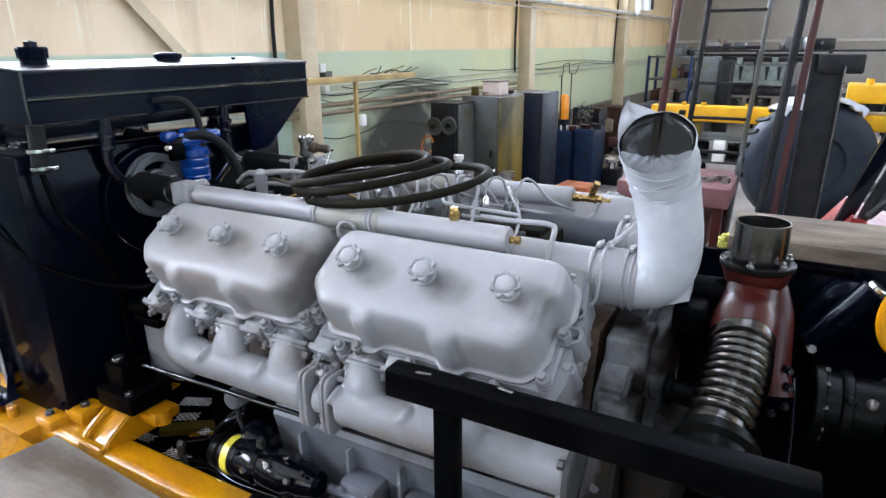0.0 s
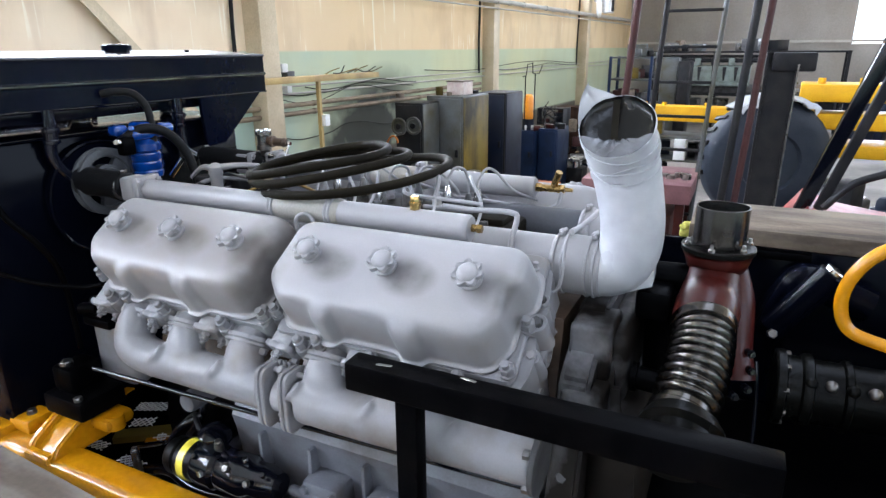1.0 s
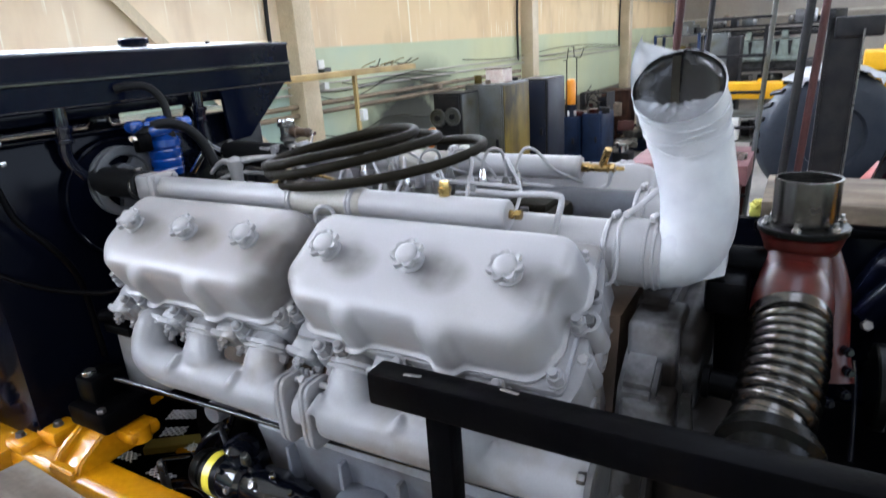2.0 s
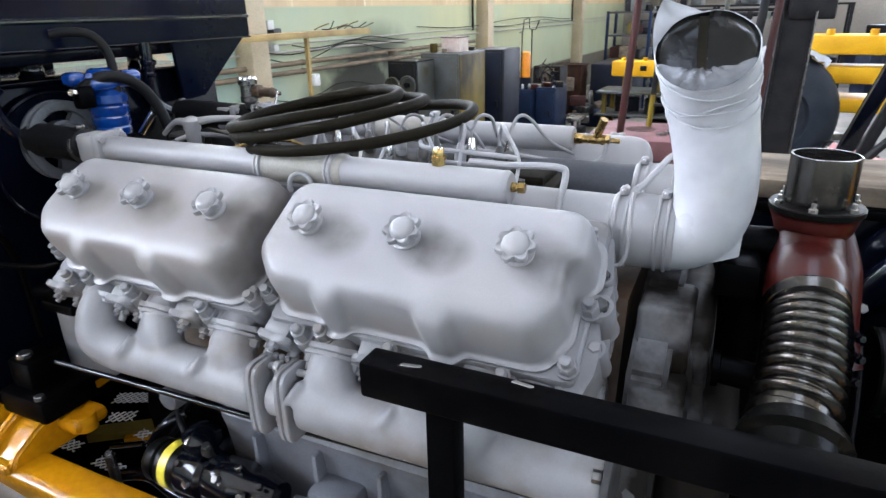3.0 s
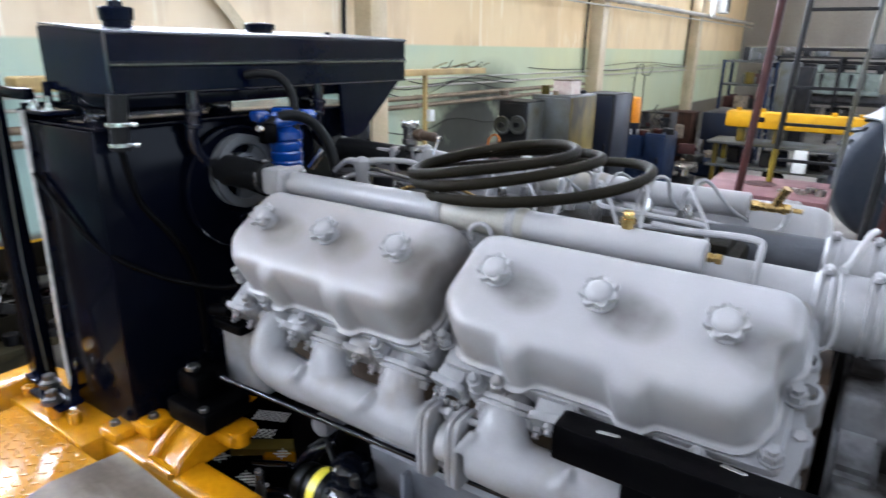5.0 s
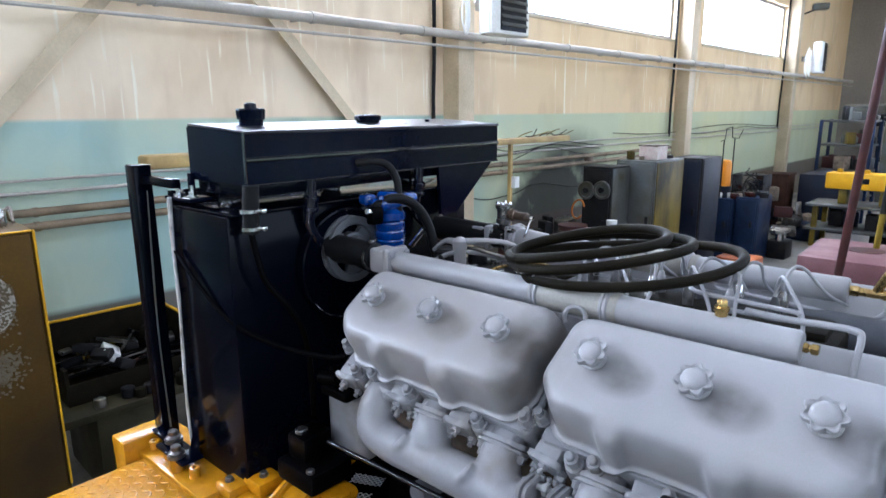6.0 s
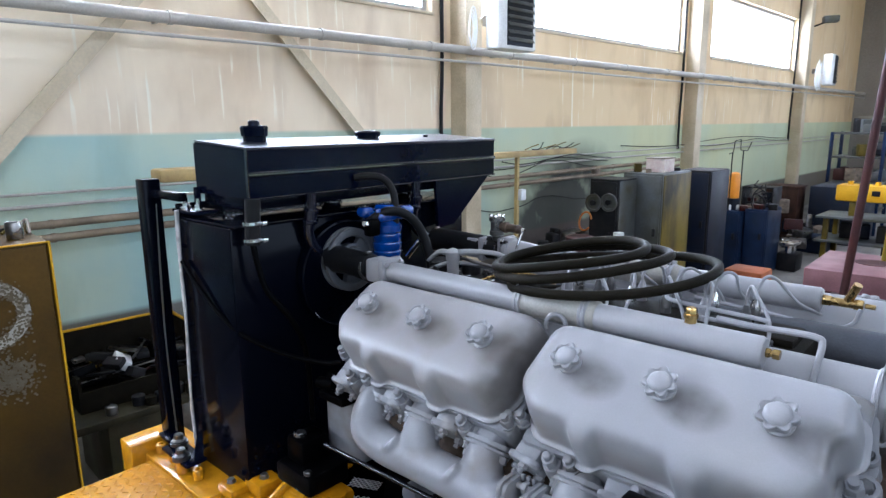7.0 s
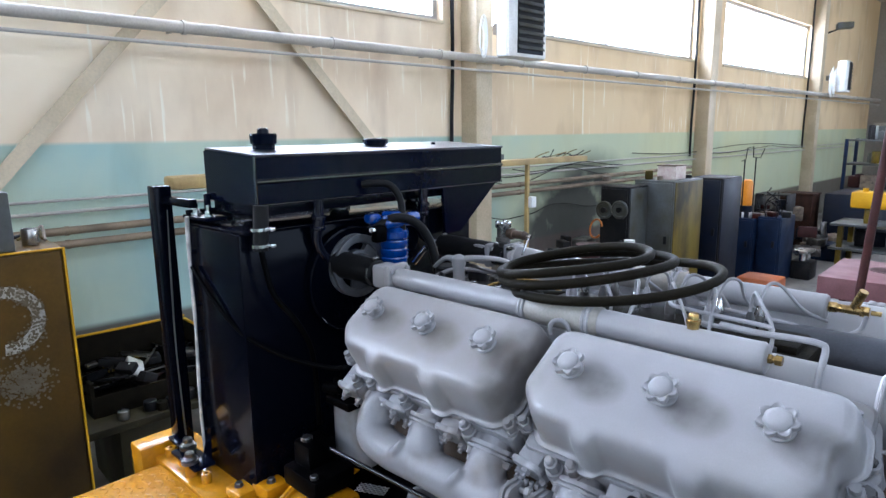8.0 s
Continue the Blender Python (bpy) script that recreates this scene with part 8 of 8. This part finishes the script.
hall_box(bm, (19.05, 19.7), (2.45, 4.32), (1.36, 1.84), 0.05)
part("casing", bm, PALEGREEN, stored)
bm = B()
hall_box(bm, (18.98, 19.2), (2.40, 4.36), (1.28, 1.40), 0.03)
part("foot_rail", bm, PALEGREEN, stored)
for off in (2.72, 3.02, 3.68, 3.98):
    bm = B()
    a = hall(19.045, off, 0)
    add_prism(bm, [a + WN * -0.05 + Vector((0, 0, 1.80)), a + WN * 0.05 + Vector((0, 0, 1.80)), a + WN * 0.02 + Vector((0, 0, 1.44)), a + WN * -0.02 + Vector((0, 0, 1.44))], WD * -0.02)
    part("slot", bm, GRIMY, stored)
for z, r in ((1.98, 0.06), (2.09, 0.04)):
    bm = B()
    add_cyl(bm, hall(19.1, 1.8, z), hall(19.1, 5.4, z), r, 12)
    part("pipe", bm, GRIMY, stored)
for k in range(7):
    bm = B()
    off = 2.0 + 0.44 * k
    hall_box(bm, (19.0, 19.4), (off, off + 0.16), (1.84, 2.05), 0.03)
    part("injector_housing", bm, GRIMY if k % 2 else PALEGREEN, stored)
for k in range(40):
    bm = B()
    w = random.uniform(0.06, 0.22)
    z = random.choice((0.602, 1.072, 2.232, 0.602))
    off = random.uniform(1.9, 6.4) if z != 1.072 else random.uniform(4.7, 6.4)
    add_box(bm, (-w, -w, 0), (w, w, random.uniform(0.1, 0.34)), 0.02, m=hall_matrix(random.uniform(19.15, 19.8), off, z, random.uniform(0, 3)))
    solo("rack_part", bm, random.choice((GRIMY, NAVY, DULLGREY, WOOD, DARKSTEEL, YELLOWOLD, GREYDARK)), "machine part stored on the long rack", "machine part", "parts on the long rack")
tall = thing("press_frame", hall(17.3, 2.55, 0), "tall grey and black press frame", "press")
bm = B()
hall_box(bm, (17.1, 17.5), (2.3, 2.75), (0, 2.1), 0.05)
part("frame", bm, DULLGREY, tall)
bm = B()
hall_box(bm, (17.0, 17.6), (2.75, 3.05), (0, 2.0), 0.03)
part("column", bm, GRIMY, tall)
for k in range(30):
    bm = B()
    w = random.uniform(0.1, 0.3)
    add_box(bm, (-w, -w, 0), (w, w, random.uniform(0.4, 1.9)), 0.03, m=hall_matrix(random.uniform(17.0, 22.0), random.uniform(6.8, 10.2), 0, random.uniform(0, 3)))
    solo("stored_machine", bm, random.choice((GRIMY, NAVY, DULLGREY, REDPOLE, NAVY)), "dark machine stored at the far end of the hall", "machine", "stored machines")
bm = B()
hall_box(bm, (22.7, 22.85), (0.3, 10.6), (2.45, 2.52))
tagged(part("ledge", bm, PIPEGREY), "pale pipe ledge across the end wall", "ledge", kind="structure")

# ---------------------------------------------------------------- black strut and red machine beyond the plank
stacker = thing("small_stacker", (1.1, 2.5, 0), "small red and black stacker truck with a slanted black strut", "stacker truck")
bm = B()
d = Vector((0.26, 0.0, 0.80)).normalized()
add_box(bm, (-0.03, -0.03, 0), (0.03, 0.03, 1.6), 0.004, m=Matrix.Translation((0.985, 2.5, 1.50)) @ Matrix.Rotation(radians(17), 4, "Y"))
part("strut", bm, GLOSSBLACK, stacker)
bm = B()
add_box(bm, (1.035, 2.47, 1.50), (1.075, 2.53, 2.9), 0.004, m=Matrix.Translation((1.05, 0, 1.5)) @ Matrix.Rotation(radians(17), 4, "Y") @ Matrix.Translation((-1.05, 0, -1.5)))
part("strut_twin", bm, GRIMY, stacker)
bm = B()
add_prism(bm, [(0.93, 2.40, 1.46), (1.04, 2.40, 1.62), (1.20, 2.40, 1.56), (1.6, 2.40, 1.50), (1.6, 2.40, 0.2), (0.93, 2.40, 0.2)], (0, 0.5, 0))
part("hood", bm, material("worn_red_enamel", (0.22, 0.014, 0.010), 0.45, second=(0.08, 0.008, 0.007), scale=9, amount=0.8, spec=0.3), stacker)
for x in (1.05, 1.45):
    bm = B()
    add_cyl(bm, (x, 2.42, 0.12), (x, 2.5, 0.12), 0.12, 20)
    part("wheel", bm, RUBBER, stacker)
bm = B()
add_tube(bm, [(1.10, 2.45, 1.62), (1.20, 2.45, 1.74), (1.32, 2.45, 1.80), (1.45, 2.45, 1.86)], 0.018, 10)
part("lever", bm, GRIMY, stacker)

# ---------------------------------------------------------------- locker, bench and crate by the radiator
SPRAYED = material("thin_sprayed_white", (0.36, 0.335, 0.29), 0.7, second=(0.16, 0.12, 0.075), scale=16, amount=0.8, grain=90, bump=0.02, contrast=(0.5, 0.66))
SPRAYMIST = material("sprayed_white_mist", (0.135, 0.112, 0.075), 0.7, second=(0.085, 0.062, 0.032), scale=20, amount=0.8, spec=0.15)
LOCKERYELLOW = material("scuffed_locker_yellow", (0.090, 0.047, 0.004), 0.45, second=(0.016, 0.009, 0.003), scale=2.0, amount=0.9, grain=60, bump=0.1, contrast=(0.36, 0.74), spec=0.2)
locker = thing("yellow_locker", hall(-0.35, 1.5, 0), "dirty yellow steel locker with white paint marks", "locker")
bm = B()
hall_box(bm, (-0.95, 0.09), (1.25, 1.855), (0, 1.86), 0.008)
part("body", bm, LOCKERYELLOW, locker)
bm = B()
hall_box(bm, (-0.93, 0.07), (1.856, 1.866), (0.05, 1.845), 0.003)
ldoor = part("locker_door", bm, LOCKERYELLOW, locker)
bm = B()
c_s, c_z, R = -0.19, 1.545, 0.165
inner, outer = [], []
for t in np.linspace(radians(-95), radians(95), 22):
    outer.append(hall(c_s + R * math.cos(t), 1.8665, c_z + R * math.sin(t)))
    inner.append(hall(c_s + (R - 0.055) * math.cos(t), 1.8665, c_z + (R - 0.055) * math.sin(t)))
add_prism(bm, outer + inner[::-1], WN * 0.0015)
part("paint_ring", bm, SPRAYED, ldoor, "white sprayed half ring")
# strips of brighter yellow paint in the window light caught by the locker's edges
for s_, off_, z_ in (((0.0815, 0.0915), (1.8535, 1.8695), (0.55, 1.862)), ((-0.95, 0.0805), (1.8535, 1.8695), (1.855, 1.8635))):
    bm = B()
    hall_box(bm, s_, off_, z_, 0.003)
    part("lit_edge", bm, YELLOWDULL, ldoor, "locker edge in brighter yellow, painted as if window-lit")
random.seed(77)
bm = B()
for k in range(900):
    # a blot that thins out to its edge, and the mist round the half ring
    if k < 620:
        ds, dz = -0.14 + random.gauss(0, 0.055), 1.235 + random.gauss(0, 0.048)
    else:
        t, rr = random.uniform(-1.6, 1.6), R - 0.027 + random.gauss(0, 0.024)
        ds, dz = c_s + rr * math.cos(t), c_z + rr * math.sin(t)
    q = random.uniform(0.003, 0.0075)
    add_prism(bm, [hall(ds + q * math.cos(t), 1.8665 + 0.000004 * k, dz + q * math.sin(t)) for t in np.linspace(0, 2 * math.pi, 7, endpoint=False)], WN * 0.001)
tagged(part("paint_blot", bm, SPRAYMIST, ldoor, "mist of sprayed white paint"), kind="stuff")
bm = B()
add_lathe(bm, hall(-0.01, 1.66, 1.862), (0, 0, 1), [(0.036, 0), (0.038, 0.004), (0.038, 0.078), (0.036, 0.082), (0.033, 0.08), (0.033, 0.02)], 22)
solo("tin_can", bm, STEEL, "bright open tin standing on the locker", "can")
bm = B()
hall_box(bm, (-0.60, -0.10), (1.55, 1.82), (1.862, 2.14), 0.006)
solo("dark_toolbox", bm, DULLGREY, "dark grey tool box on the locker", "tool box")
for k in range(5):
    bm = B()
    add_tube(bm, [hall(-0.08 + 0.02 * k, 1.40 + 0.05 * k, 1.87), hall(0.0 + 0.02 * k, 1.45, 1.885 + 0.01 * k), hall(0.06, 1.38 + 0.06 * k, 1.872)], 0.008, 8)
    solo("pipe_offcut", bm, random.choice((YELLOWOLD, GRIMY, WOOD)), "small offcut lying on the locker", "offcut", "offcuts on the locker")
tbl = thing("work_bench", hall(0.8, 0.7, 0), "dark work bench crowded with parts", "bench")
bm = B()
hall_box(bm, (0.12, 2.6), (0.45, 1.25), (0.55, 0.60), 0.005)
part("bench_top", bm, OLIVETOP, tbl)
for s in (0.40, 2.4):
    bm = B()
    hall_box(bm, (s, s + 0.4), (0.5, 1.2), (0, 0.552), 0.01)
    part("pedestal", bm, OLIVETOP, tbl)
crate = thing("yellow_crate", hall(0.75, 0.8, 0.60), "open yellow-edged steel crate filled with tools", "crate")
for nm, s, off, z in (("near_side", (0.30, 0.32), (0.55, 1.05), (0.60, 0.84)), ("far_side", (1.08, 1.10), (0.55, 1.05), (0.60, 1.00)), ("back_side", (0.32, 1.08), (0.55, 0.57), (0.60, 1.02)), ("front_side", (0.32, 1.08), (1.03, 1.05), (0.60, 0.74)), ("bottom", (0.32, 1.08), (0.57, 1.03), (0.60, 0.62))):
    bm = B()
    hall_box(bm, s, off, z)
    part(nm, bm, HOSE, crate)
for s, off, z in (((0.30, 1.10), (0.548, 0.572), 1.019), ((1.078, 1.102), (0.573, 1.05), 0.999)):
    bm = B()
    hall_box(bm, s, off, (z, z + 0.014), 0.003)
    part("rim", bm, YELLOWDULL, crate)
random.seed(31)
for k in range(44):
    s, off = random.uniform(0.34, 1.05), random.uniform(0.6, 1.0)
    z = random.uniform(0.63, 0.86)
    m = hall_matrix(s, off, z, random.uniform(0, 3)) @ Matrix.Rotation(random.uniform(-0.6, 0.6), 4, "X")
    bm = B()
    if k % 2 == 0:
        add_cyl(bm, m @ Vector((-0.14, 0, 0)), m @ Vector((0.14, 0, 0.03)), random.uniform(0.006, 0.014), 10)
    else:
        w = random.uniform(0.02, 0.055)
        add_box(bm, (-w * 1.6, -w, -w * 0.6), (w * 1.6, w, w * 0.6), 0.006, m=m)
    solo("hand_tool", bm, WHITE if k == 7 else REDPOLE if k == 8 else WOOD if k == 12 else random.choice((GRIMY, GRIMY, HOSE, DARKSTEEL, YELLOWOLD, BLACKSTEEL)), "used hand tool or fitting in the crate", "tool", "tools in the crate")
for k in range(14):
    s, off = random.uniform(0.30, 1.5), random.uniform(1.06, 1.22)
    r = random.uniform(0.02, 0.045)
    bm = B()
    add_lathe(bm, hall(s, off, 0.601), (0, 0, 1), [(r, 0), (r * 1.05, 0.01), (r * 1.05, r * 1.6), (r * 0.8, r * 1.7)], 12)
    solo("jar", bm, STEEL if k == 2 else random.choice((DARKSTEEL, GRIMY, HOSE, GRIMY)), "small pot standing on the bench", "pot", "pots on the bench")
